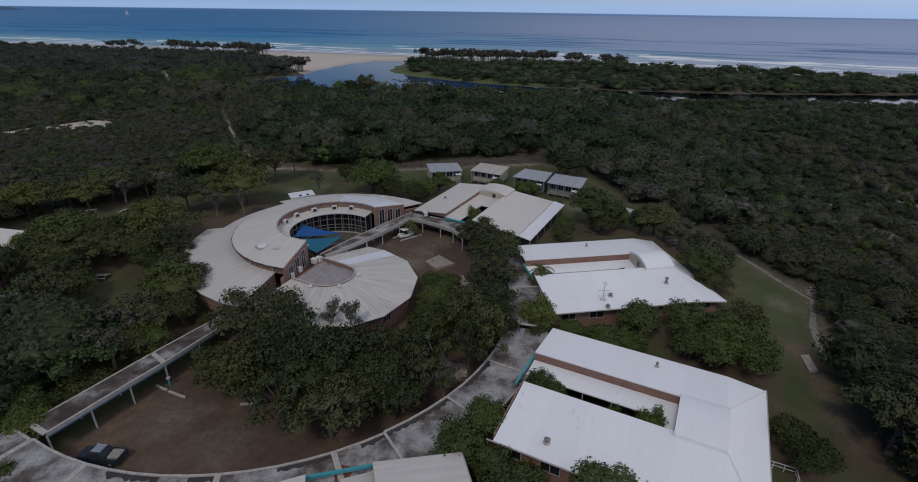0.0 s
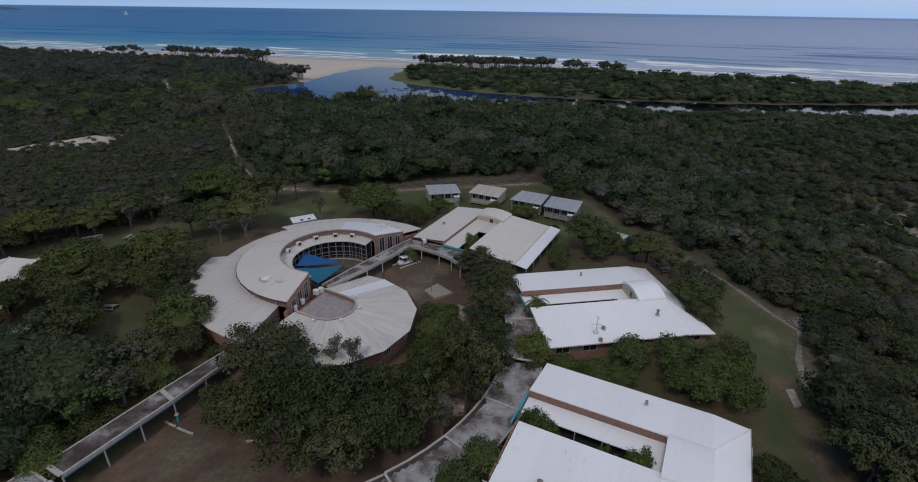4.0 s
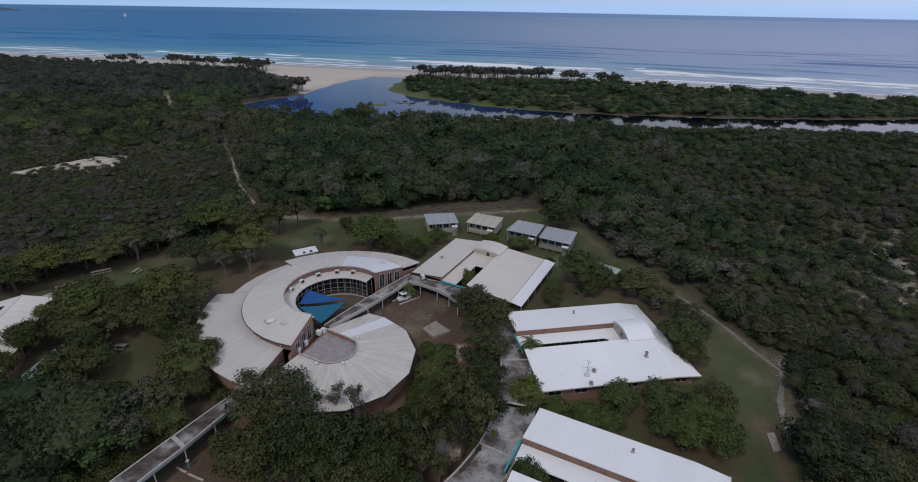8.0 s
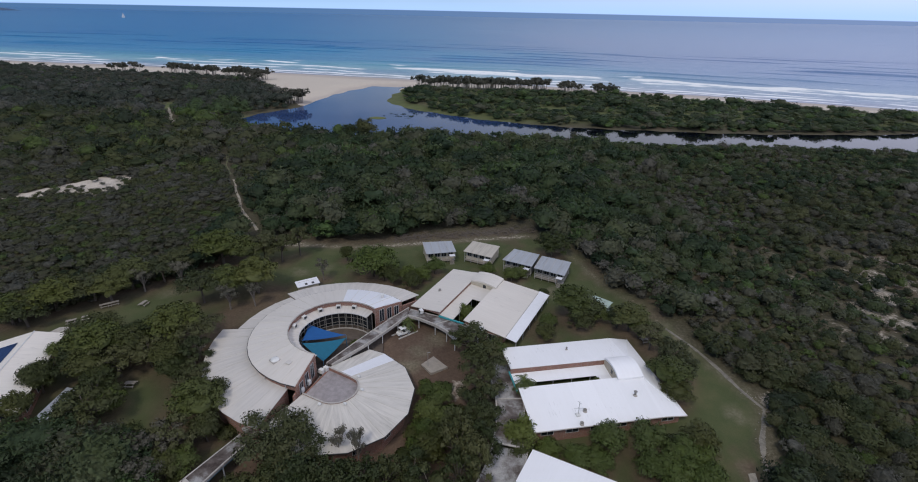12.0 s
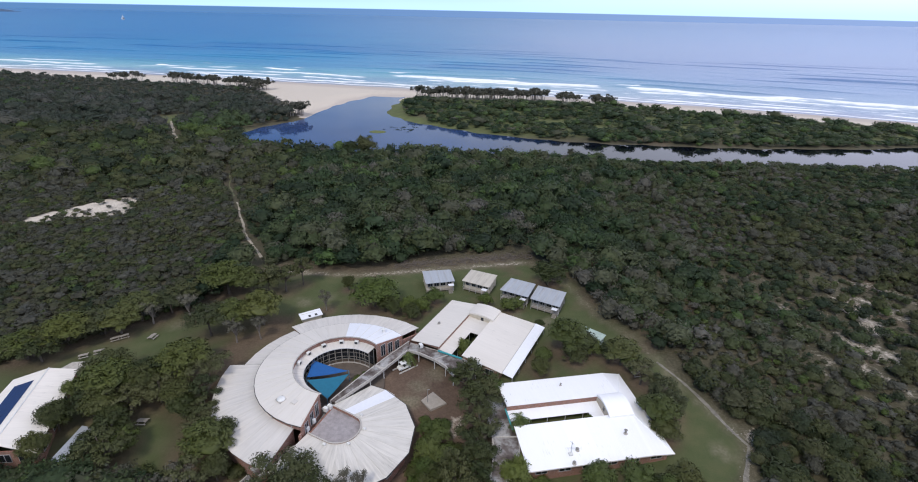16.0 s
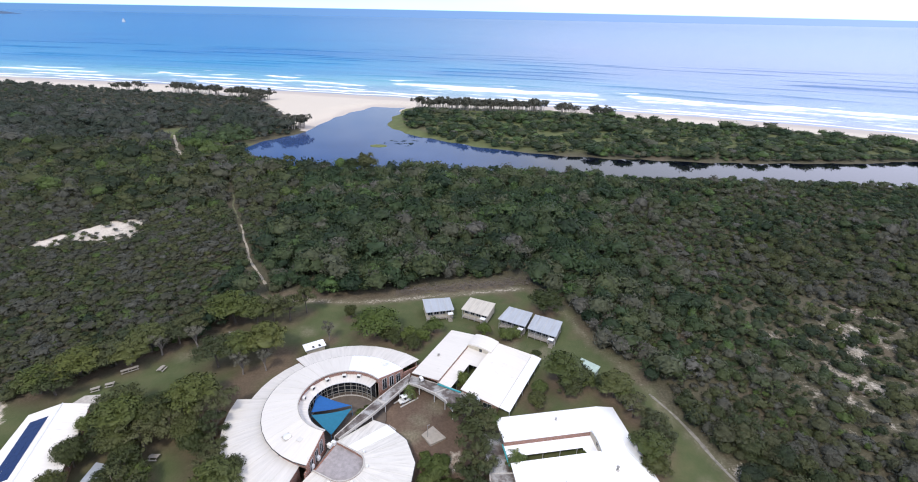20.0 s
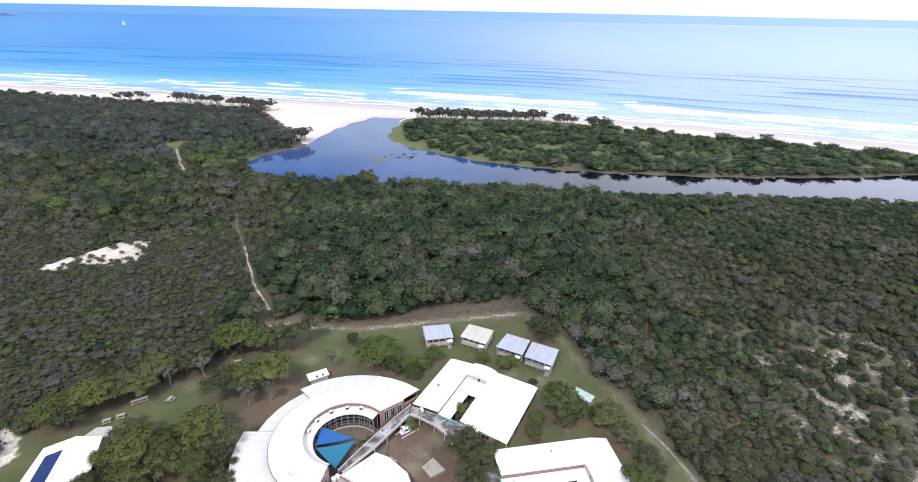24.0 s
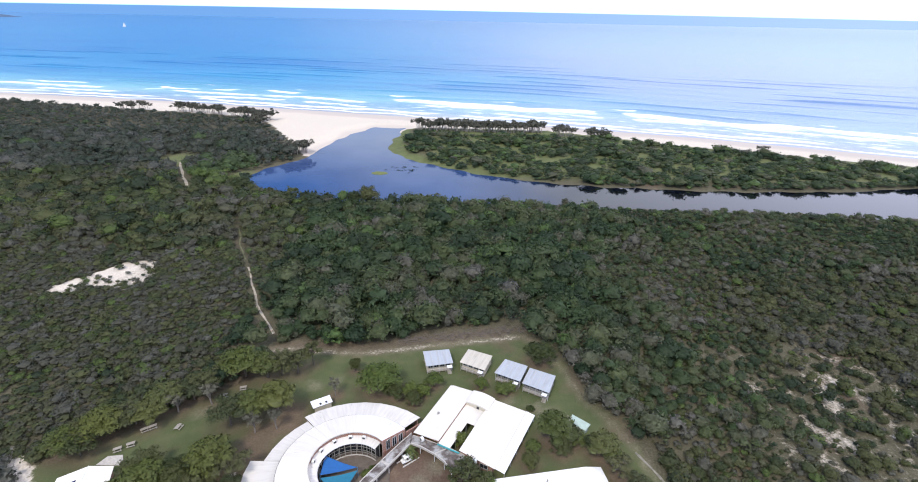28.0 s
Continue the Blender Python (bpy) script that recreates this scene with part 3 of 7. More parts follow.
def ribbon(name, label, line, width, mat, lift=0.06):
    """A worn path draped over the land along a line, with uneven edges."""
    pts = [Vector((*p, 0)) for p in line]
    spots = []
    for p, q in zip(pts, pts[1:]):
        m = max(1, int((q - p).length / 0.7))
        spots += [p + (q - p) * k / m for k in range(m)]
    spots.append(pts[-1])
    bm = bmesh.new()
    rows = []
    for i, p in enumerate(spots):
        d = (spots[min(i + 2, len(spots) - 1)] - spots[max(i - 2, 0)]).normalized()
        s = Vector((-d.y, d.x, 0))
        c = p + s * 0.5 * float(wobble(p.x, p.y, 6, 2.0))
        half = width / 2 * edge_rng.uniform(0.75, 1.25) * (1 + 0.35 * float(wobble(p.x, p.y, 1.9, 5.0)) + 0.3 * float(wobble(p.x, p.y, 9, 1.0)))
        row = []
        for f in (-1, -0.4, 0.4, 1):
            q = c + s * half * f
            row.append(bm.verts.new((q.x, q.y, float(land(q.x, q.y)) + (lift if abs(f) < 1 else -0.12))))
        rows.append(row)
    for r0, r1 in zip(rows, rows[1:]):
        for k in range(3):
            bm.faces.new((r0[k], r0[k + 1], r1[k + 1], r1[k]))
    for f in bm.faces:
        f.smooth = True
    bmesh.ops.recalc_face_normals(bm, faces=bm.faces)
    return tagged(part(name, bm, mat), label, "path", kind="structure")


ribbon("path", "narrow pale sandy foot path through the wood", [(-62, 149), (-74, 168), (-88, 197)], 1.25, SAND)
ribbon("path", "narrow grassy foot path through the wood", [(-92, 205), (-100, 220), (-112, 248)], 1.1, GRASSY)
ribbon("path", "pale sandy foot path towards the beach", PATH_FAR, 2.6, SAND)
ribbon("path", "thin pale stony strip along the boundary", [(50.5, 99.0), (53.5, 91.5), (56.2, 84.5), (58.1, 78.6), (60.0, 74), (57.8, 70.4), (55.7, 67.0), (53.6, 62), (52.9, 59), (53.2, 55.6), (55, 51.4), (59, 46)], 1.2, STONY, 0.06)


# ---- sea and lagoon ----
def water_sea():
    m, n, l, b = material("sea_water", 0.28, 0.0, 0.36)
    w = world_coords(n, l)
    a = n.new("ShaderNodeAttribute")
    a.attribute_name = "offshore"
    fo = n.new("ShaderNodeAttribute")
    fo.attribute_name = "foam"
    deep = ramp(n, l, a.outputs["Fac"], (0.0, (0.42, 0.4, 0.37)), (0.05, (0.3, 0.44, 0.46)), (0.13, (0.2, 0.41, 0.47)), (0.24, (0.09, 0.31, 0.45)), (0.36, (0.045, 0.24, 0.43)), (0.6, (0.022, 0.192, 0.385)), (1.0, (0.02, 0.172, 0.365)))
    # long darker bands of cloud shadow put into the water colour
    cloud_shadow = noise_tex(n, l, world_coords(n, l, (0.0016, 0.006, 1)), 1.0, 5.0, 0.6)
    deep = mixed(n, l, ramp(n, l, cloud_shadow, (0.4, grey(0.0)), (0.7, grey(0.6))), deep, (0.015, 0.095, 0.32))
    # grey of mirrored cloud put into the water colour towards the south
    cloud_sheen = n.new("ShaderNodeAttribute")
    cloud_sheen.attribute_name = "cloud_sheen"
    deep = mixed(n, l, cloud_sheen.outputs["Fac"], deep, (0.16, 0.21, 0.375))
    # the horizon's blue band is put into the far water's colour
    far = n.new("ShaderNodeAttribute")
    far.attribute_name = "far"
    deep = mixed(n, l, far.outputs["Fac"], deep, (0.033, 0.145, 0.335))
    # chop hides the mirror of the sky far out
    gloss = n.new("ShaderNodeMapRange")
    gloss.inputs["To Min"].default_value, gloss.inputs["To Max"].default_value = 0.36, 0.1
    l.new(far.outputs["Fac"], gloss.inputs["Value"])
    l.new(gloss.outputs[0], b.inputs["Specular IOR Level"])
    fine = noise_tex(n, l, world_coords(n, l, (0.12, 0.35, 1), 0.25), 1.0, 7.0, 0.7)
    fmix = n.new("ShaderNodeMath")
    fmix.operation = "MULTIPLY_ADD"
    l.new(fo.outputs["Fac"], fmix.inputs[0])
    fmix.inputs[1].default_value = 1.0
    l.new(ramp(n, l, fine, (0.25, grey(-0.4)), (0.75, grey(0.4))), fmix.inputs[2])
    froth = ramp(n, l, fmix.outputs[0], (0.3, grey(0.0)), (0.75, grey(1.0)))
    l.new(mixed(n, l, froth, deep, (0.86, 0.88, 0.88)), b.inputs["Base Color"])
    l.new(mixed(n, l, froth, grey(0.3), grey(0.9)), b.inputs["Roughness"])
    chop = noise_tex(n, l, world_coords(n, l, (0.05, 0.16, 1), 0.28), 1.0, 8.0, 0.7)
    bumped(n, l, b, chop, 1.0, 1.6)
    return m


def lagoon_water():
    m, n, l, b = material("lagoon_water", 0.04, 0.0, 0.5)
    b.inputs["IOR"].default_value = 1.33
    f = noise_tex(n, l, world_coords(n, l, (0.02, 0.02, 1)), 1.0, 4.0)
    sp = n.new("ShaderNodeSeparateXYZ")
    l.new(world_coords(n, l, (0.0125, 1, 1)), sp.inputs[0])
    # mirrored sky put in as blue, blackened eastwards for mirrored trees
    clear = ramp(n, l, f, (0.3, (0.008, 0.034, 0.12)), (0.7, (0.014, 0.05, 0.16)))
    c = mixed(n, l, ramp(n, l, sp.outputs["X"], (0.0, grey(0.0)), (1.0, grey(1.0))), clear, (0.003, 0.004, 0.008))
    # pale sky reflection and shallow sandbar, both put into the colour seawards
    mouth_axis = n.new("ShaderNodeSeparateXYZ")
    l.new(world_coords(n, l, (1, 0.002, 1)), mouth_axis.inputs[0])
    shoal_sheen = n.new("ShaderNodeMath")
    shoal_sheen.operation = "MULTIPLY_ADD"
    l.new(f, shoal_sheen.inputs[0])
    shoal_sheen.inputs[1].default_value = 0.16
    l.new(mouth_axis.outputs["Y"], shoal_sheen.inputs[2])
    c = mixed(n, l, ramp(n, l, shoal_sheen.outputs[0], (0.74, grey(0.0)), (0.9, grey(0.55)), (1.04, grey(1.0))), c, (0.1, 0.12, 0.18))
    l.new(c, b.inputs["Base Color"])
    bumped(n, l, b, noise_tex(n, l, world_coords(n, l, (0.5, 0.8, 1)), 1.0, 3.0), 0.04, 0.1)
    return m


SEA = water_sea()
sx = np.concatenate([np.arange(-4900, -1400, 250.0), np.arange(-1400, -640, 20.0), np.arange(-640, 620, 6.5), np.arange(620, 1500, 40.0), np.arange(1500, 4901, 250.0)])
sd = np.concatenate([np.arange(-14, 160, 1.5), np.arange(160, 560, 2.2), np.arange(560, 900, 6.0), np.geomspace(905, 9000, 40)])
SX, SD = np.meshgrid(sx, sd)
SY = np.minimum(coast(SX) + SD, 4985.0)
swell = 0.25 * np.sin(SD / 9.5 + 2.2 * wobble(SX, SD, 90)) * ease(SD / 60) * (1 - ease((SD - 420) / 500)) * (0.7 + 0.5 * wobble(SX, SD, 60, 6.0))
for k in range(12):
    ahead = SD - 128 - 46 * k - 16 * wobble(SX, SD * 0, 170, 1.7 * k) - 0.05 * SX * math.sin(k * 2.1)
    hump = np.where(ahead < 0, ease(1 + ahead / 5.5), ease(1 - ahead / 17))
    swell += hump * (1.5 - 0.05 * k) * ease(0.3 + 1.3 * wobble(SX, SD * 0, 105, 3.1 * k + 2))
south = ease((SX + 180) / 200)
foam = np.zeros_like(SD)
broken = wobble(SX, SD * 0, 13, 3.0)
# breakers: distance off, meander, front, trail north and south, length of the broken stretches, how much of the line breaks
for off, sway, front, trail, trail_s, run, keep, keep_s, seed in (
        (104, 13, 3.0, 13, 40, 46, 0.1, 1.15, 5.0), (76, 9, 3.0, 20, 20, 48, 0.75, 0.6, 11.0), (131, 9, 2.2, 7, 9, 19, -0.5, 0.0, 23.0),
        (48, 7, 3.0, 14, 10, 55, 0.45, 0.15, 13.0), (25, 5, 2.6, 15, 14, 50, 0.9, 1.0, 17.0)):
    r = SD - off - sway * wobble(SX, SD * 0, 62, seed) - 2.2 * wobble(SX, SD * 0, 11, seed + 4)
    tail = trail + (trail_s - trail) * south
    body = np.where(r > 0, ease(1 - r / front), ease(1 + r / tail) * np.clip(0.62 + 0.16 * south + 0.55 * wobble(SX, SD * 2.2, 6.5, seed) + 0.6 * ease(1 + r / 4), 0, 1.1))
    foam = np.maximum(foam, body * ease(keep + (keep_s - keep) * south + (1.5 - 0.7 * south) * wobble(SX, SD * 0, run, seed + 1) + 0.5 * broken))
    if off == 104:
        inner = r
swash = SD - 5 - 5 * wobble(SX, SD * 0, 21, 8.0)
foam = np.maximum(foam, ease(1 - np.abs(swash) / 4.0) * 0.75)
foam = np.maximum(foam, (0.24 + 0.2 * south) * ease(1.2 - np.abs(SD - 50) / 55) * ease(wobble(SX, SD * 2.4, 9, 6.0)))
crest = 1.1 * ease(1 - np.abs(inner - 3) / 6) * ease(0.4 + wobble(SX, SD * 0, 34, 6.0))
ny, nx = SX.shape
idx = np.arange(nx * ny).reshape(ny, nx)
quads = np.stack([idx[:-1, :-1].ravel(), idx[:-1, 1:].ravel(), idx[1:, 1:].ravel(), idx[1:, :-1].ravel()], 1)
flat = (SY.ravel()[quads].max(1) - SY.ravel()[quads].min(1)) > 0.01
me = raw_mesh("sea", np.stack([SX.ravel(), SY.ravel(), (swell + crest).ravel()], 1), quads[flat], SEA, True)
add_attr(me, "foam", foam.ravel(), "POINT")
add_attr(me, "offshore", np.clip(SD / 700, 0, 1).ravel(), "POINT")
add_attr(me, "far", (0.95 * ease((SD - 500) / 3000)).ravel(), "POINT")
# how strongly the painted cloud reflection shows, growing southwards
add_attr(me, "cloud_sheen", (0.6 * ease((SX + 80 + 60 * wobble(SX, SD, 120, 1.0)) / 420) * (1 - 0.6 * ease((SD - 500) / 1500))).ravel(), "POINT")
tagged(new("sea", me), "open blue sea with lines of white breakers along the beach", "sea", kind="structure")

bm = bmesh.new()
bm.faces.new([bm.verts.new((x, y, 0.02)) for x, y in ((-170, 270), (450, 270), (450, 365), (40, 372), (-20, 415), (-38, 520), (-95, 522), (-130, 420), (-170, 365))])
tagged(part("lagoon", bm, lagoon_water()), "still dark-blue lagoon behind the beach", "water", kind="structure")


# ---- ring building ----
RING = Vector((-23.5, 89.2, 0))
BASE = 3.3


def polar(c, r, a, z=0.0):
    return (c[0] + r * math.cos(radians(a)), c[1] + r * math.sin(radians(a)), z)


def wedge_roof(owner, c, r0, z0, r1, z1, a0, a1, count, mat, name="roof_sheet", thick=0.14, special=()):
    """Facetted roof between two radii, one flat sheet after another, with a raised seam between them."""
    for i in range(count):
        a, b = a0 + (a1 - a0) * i / count, a0 + (a1 - a0) * (i + 1) / count
        mid = radians((a + b) / 2)
        lift = 0.006 * (i % 3)
        pts = [polar(c, r0, a, z0 + lift), polar(c, r1, a, z1 + lift), polar(c, r1, b, z1 + lift), polar(c, r0, b, z0 + lift)]
        part(name, slab(pts, thick, (-math.sin(mid), math.cos(mid), 0)), BRIGHT_SHEET if i in special else mat, owner, "newer bright white roof sheet" if i in special else "")
    for i in range(1, count):
        a = a0 + (a1 - a0) * i / count
        bm = tube(bmesh.new(), [polar(c, r0 + 0.05, a, z0 + 0.03), polar(c, r1 - 0.05, a, z1 + 0.03)], [0.035, 0.035], 4)
        part("roof_seam", bm, mat, owner)


def curved_wall(owner, c, r, z0, z1, a0, a1, count, mat, name="wall", thick=0.24):
    for i in range(count):
        a, b = a0 + (a1 - a0) * i / count, a0 + (a1 - a0) * (i + 1) / count
        part(name, wall(polar(c, r, a), polar(c, r, b), z0, z1, thick), mat, owner)


def window(owner, p, q, z0, z1, deep=0.1, bars=1):
    """A framed pane set on a wall from p to q."""
    p, q = Vector((p[0], p[1], 0)), Vector((q[0], q[1], 0))
    d, turn = (q - p), math.atan2(q.y - p.y, q.x - p.x)
    mid, w = (p + q) / 2, d.length
    pane = part("window", one_box((mid.x, mid.y, (z0 + z1) / 2), (w, deep, z1 - z0), turn), GLASS, owner, "dark glass window")
    for k in range(bars + 2):
        at = p + d * k / (bars + 1)
        part("mullion", one_box((at.x, at.y, (z0 + z1) / 2), (0.07, deep + 0.08, z1 - z0 + 0.07), turn), POST, pane)
    for z in (z0, z1):
        part("rail", one_box((mid.x, mid.y, z), (w, deep + 0.06, 0.07), turn), POST, pane)


ring = thing("ring_building", (RING.x, RING.y, BASE), "C-shaped brick building with stepped cream metal roofs round a court", "building")
A0, A1 = 46, 257
HI_IN, HI_OUT = 10.0, 17.6
Z_IN, Z_OUT = 9.7, 8.3
wedge_roof(ring, RING, HI_IN - 0.25, Z_IN, HI_OUT, Z_OUT, A0, A1, 22, CREAM_ROOF, special=(0, 1, 2, 3, 4))
wedge_roof(ring, RING, 17.2, 7.2, 24.6, 6.3, 50, 131, 8, GREY_ROOF)
wedge_roof(ring, RING, 17.2, 7.15, 22.6, 6.25, 131.3, 171, 4, GREY_ROOF)
wedge_roof(ring, RING, 17.2, 7.1, 26.2, 5.7, 171.3, 251, 9, GREY_ROOF)
wedge_roof(ring, RING, 7.9, 7.9, 10.1, 8.5, 50, 252, 20, GREY_ROOF)
curved_wall(ring, RING, HI_IN + 0.1, 8.0, Z_IN - 0.16, A0, A1, 22, BRICK, "clerestory_wall")
curved_wall(ring, RING, HI_OUT - 0.5, 6.9, Z_OUT - 0.1, A0, A1, 22, BRICK, "upper_wall")
curved_wall(ring, RING, 23.6, BASE - 0.6, 6.3, 50, 131, 8, BRICK)
curved_wall(ring, RING, 21.6, BASE - 0.6, 6.2, 131.3, 171, 4, BRICK)
curved_wall(ring, RING, 25.4, BASE - 2.0, 5.75, 171.3, 250.6, 9, BRICK)
part("end_wall", wall(polar(RING, 17.3, 250.4), polar(RING, 25.3, 250.4), BASE - 2.0, 6.9, 0.24, 5.6), BRICK, ring)
# gutters and downpipes of the high roof
for i in range(22):
    a, b = A0 + (A1 - A0) * i / 22, A0 + (A1 - A0) * (i + 1) / 22
    part("gutter", tube(bmesh.new(), [polar(RING, HI_OUT + 0.04, a, Z_OUT - 0.1), polar(RING, HI_OUT + 0.04, b, Z_OUT - 0.1)], [0.09, 0.09], 5), DARK, ring)
    part("ridge_cap", tube(bmesh.new(), [polar(RING, HI_IN - 0.22, a, Z_IN + 0.02), polar(RING, HI_IN - 0.22, b, Z_IN + 0.02)], [0.1, 0.1], 5), KERB, ring)
for a in (195, 214, 233, 250):
    part("downpipe", tube(bmesh.new(), [polar(RING, HI_OUT - 0.15, a, Z_OUT - 0.2), polar(RING, HI_OUT - 0.2, a, 6.9)], [0.07, 0.07], 6), POST, ring)
# the two brick end walls with tall windows
for a, side, lowz in ((A0, 1, 4.6), (A1, -1, 4.2)):
    part("end_wall", wall(polar(RING, HI_IN - 0.1, a), polar(RING, HI_OUT - 0.05, a), lowz - 1.4, Z_IN - 0.17, 0.3, Z_OUT - 0.17), BRICK, ring)
    part("end_wall", wall(polar(RING, HI_OUT + 0.1, a), polar(RING, 24.2 if side > 0 else 18.5, a), lowz - 1.4, 6.95, 0.3, 6.2 if side > 0 else 6.8), BRICK, ring)
    for k in range(3):
        r = 11.0 + 2.1 * k
        off = radians(a) + side * -math.pi / 2
        o = Vector((math.cos(off), math.sin(off), 0)) * 0.14
        p, q = Vector(polar(RING, r, a)) + o, Vector(polar(RING, r + 1.25, a)) + o
        top = Z_IN - 1.0 - 0.45 * k
        window(ring, p, q, 5.6 - 0.2 * k, top, 0.1, 1)
# court front: posts, glazing and two rails
for i in range(20):
    a, b = 50 + 202 * i / 20, 50 + 202 * (i + 1) / 20
    part("court_window", wall(polar(RING, 9.6, a), polar(RING, 9.6, b), 2.7, 8.0, 0.1), GLASS, ring, "dark glazed court front")
    part("court_post", tube(bmesh.new(), [polar(RING, 8.15, a, 2.3), polar(RING, 8.15, a, 7.85)], [0.09, 0.09], 6), GREY_WALL, ring)
    part("court_mullion", one_box(polar(RING, 9.5, a, 5.3), (0.1, 0.1, 5.2), radians(a)), GREY_WALL, ring)
    for z in (4.7, 5.4, 6.6):
        part("court_rail", tube(bmesh.new(), [polar(RING, 8.15, a, z), polar(RING, 8.15, b, z)], [0.06, 0.06], 5), GREY_WALL, ring)
    part("court_kerb", wall(polar(RING, 8.0, a), polar(RING, 8.0, b), 2.2, 3.9, 0.2), KERB, ring)
    part("roof_edge", tube(bmesh.new(), [polar(RING, 7.88, a, 7.83), polar(RING, 7.88, b, 7.83)], [0.1, 0.1], 5), POST, ring)

# roof plant: boxed coolers against the clerestory and a domed vent
for a in (78, 100, 125, 150, 172):
    u = thing("air_conditioner", polar(RING, 9.35, a, 8.3), "white boxed air conditioner on the inner roof", "air conditioner", "air conditioners")
    at = Vector(polar(RING, 9.35, a, 8.66))
    part("casing", one_box(at, (0.7, 1.0, 0.75), radians(a), 0.05), UNIT, u)
    g = Vector(polar(RING, 8.98, a, 8.66))
    part("grille", one_box(g, (0.05, 0.7, 0.55), radians(a)), DARK, u)
v = thing("roof_vent", polar(RING, 14.2, 228, 8.9), "white domed vent on the cream roof", "roof vent")
bm = bmesh.new()
bmesh.ops.create_uvsphere(bm, u_segments=14, v_segments=8, radius=0.85, matrix=Matrix.Translation(polar(RING, 14.2, 228, 9.0)) @ Matrix.Diagonal((1, 1, 0.55, 1)))
part("dome", bm, UNIT, v)
part("collar", one_box(polar(RING, 14.2, 228, 8.95), (1.7, 1.7, 0.2), radians(228), 0.04), KERB, v)
v = thing("roof_hatch", polar(RING, 13.2, 240, 9.1), "grey roof hatch on the cream roof", "roof hatch")
part("lid", one_box(polar(RING, 13.2, 240, 9.18), (1.1, 1.1, 0.16), radians(240), 0.03), GREY_ROOF, v)
v = thing("roof_fan", polar(RING, 15.5, 60, 8.7), "small white exhaust fan on the roof", "roof fan")
part("casing", one_box(polar(RING, 15.5, 60, 9.1), (0.7, 0.7, 0.7), 0.4, 0.05), UNIT, v)
part("cap", one_box(polar(RING, 15.5, 60, 9.52), (0.9, 0.9, 0.08), 0.4, 0.02), UNIT, v)

# court floor and shade sails
bm = bmesh.new()
bm.faces.new([bm.verts.new(polar(RING, 9.4, a, 3.68)) for a in range(0, 360, 12)])
tagged(part("court_floor", bm, plain("court_paving", (0.12, 0.095, 0.075), 0.9, 0, 0.35, 0.8)), "brown paved floor of the round court", "floor", kind="structure")


def sail(name, corners, mat, label, sag=0.7):
    n, bm = 10, bmesh.new()
    a, b, c = [Vector(p) for p in corners]
    rows = []
    for i in range(n + 1):
        row = []
        for j in range(n + 1 - i):
            u, v = i / n, j / n
            w = 1 - u - v
            pt = a * w + b * u + c * v
            pull = (u * v + v * w + w * u)
            cen = (a + b + c) / 3
            pt = pt + (cen - pt) * 0.12 * pull
            row.append(bm.verts.new(pt - Vector((0, 0, sag * pull * 1.6))))
        rows.append(row)
    for i in range(n):
        for j in range(n - i):
            bm.faces.new((rows[i][j], rows[i + 1][j], rows[i][j + 1]))
            if j < n - i - 1:
                bm.faces.new((rows[i + 1][j], rows[i + 1][j + 1], rows[i][j + 1]))
    bmesh.ops.recalc_face_normals(bm, faces=bm.faces)
    cen = (a + b + c) / 3
    s = thing(name, (cen.x, cen.y, 3.7), label, "shade sail", "court shade sails")
    ob = part("cloth", bm, mat, s)
    sol = ob.modifiers.new("thick", "SOLIDIFY")
    sol.thickness = 0.02
    for p in (a, b, c):
        part("post", tube(bmesh.new(), [(p.x, p.y, 3.6), (p.x, p.y, p.z + 0.15)], [0.08, 0.07], 6), BLUE_PAINT, s)
    return s


sail("shade_sail", ((-31.0, 94.2, 6.7), (-22.2, 91.0, 6.2), (-30.8, 88.3, 6.5)), SHADE_BLUE, "bright blue triangular shade sail over the court")
sail("shade_sail", ((-30.6, 87.6, 6.4), (-22.0, 90.4, 5.9), (-24.9, 82.0, 6.2)), SHADE_TEAL, "teal triangular shade sail over the court")

# low white roofed kiosk behind the ring
kiosk = thing("kiosk", (-36.6, 114.5, 3.4), "small white-roofed kiosk behind the ring building", "kiosk")
part("roof", slab([(-39.8, 114.2, 6.0), (-34.9, 117.1, 6.0), (-33.5, 114.8, 5.6), (-38.4, 111.9, 5.6)], 0.15, (4.9, 2.9, 0)), BRIGHT_SHEET, kiosk)
part("wall", wall((-39.0, 113.9), (-34.9, 116.4), 2.9, 5.9), CREAM_WALL, kiosk)
part("wall", wall((-38.2, 112.5), (-34.0, 114.9), 2.9, 5.5), CREAM_WALL, kiosk)
for k in (0.3, 0.65):
    p = Vector((-38.2, 112.5, 0)).lerp(Vector((-34.0, 114.9, 0)), k)
    part("skylight", one_box((p.x + 0.2, p.y + 0.5, 5.72), (0.6, 0.8, 0.12), 0.53, 0.02), DARK, kiosk)

# ---- round hall with the fan roof ----
HALL = Vector((-20.7, 74.2, 0))
hall = thing("round_hall", (HALL.x, HALL.y, 2.2), "round hall with fanned grey-cream roof sheets round a deck", "building")
RIM = [74, 60, 47, 34, 20.75, 7.5, -5.75, -19, -32, -45, -58, -71, -84, -97, -110, -123, -140]
DECK_A, DECK_B = Vector((-26.5, 72.7, 0)), Vector((-23.4, 80.2, 0))


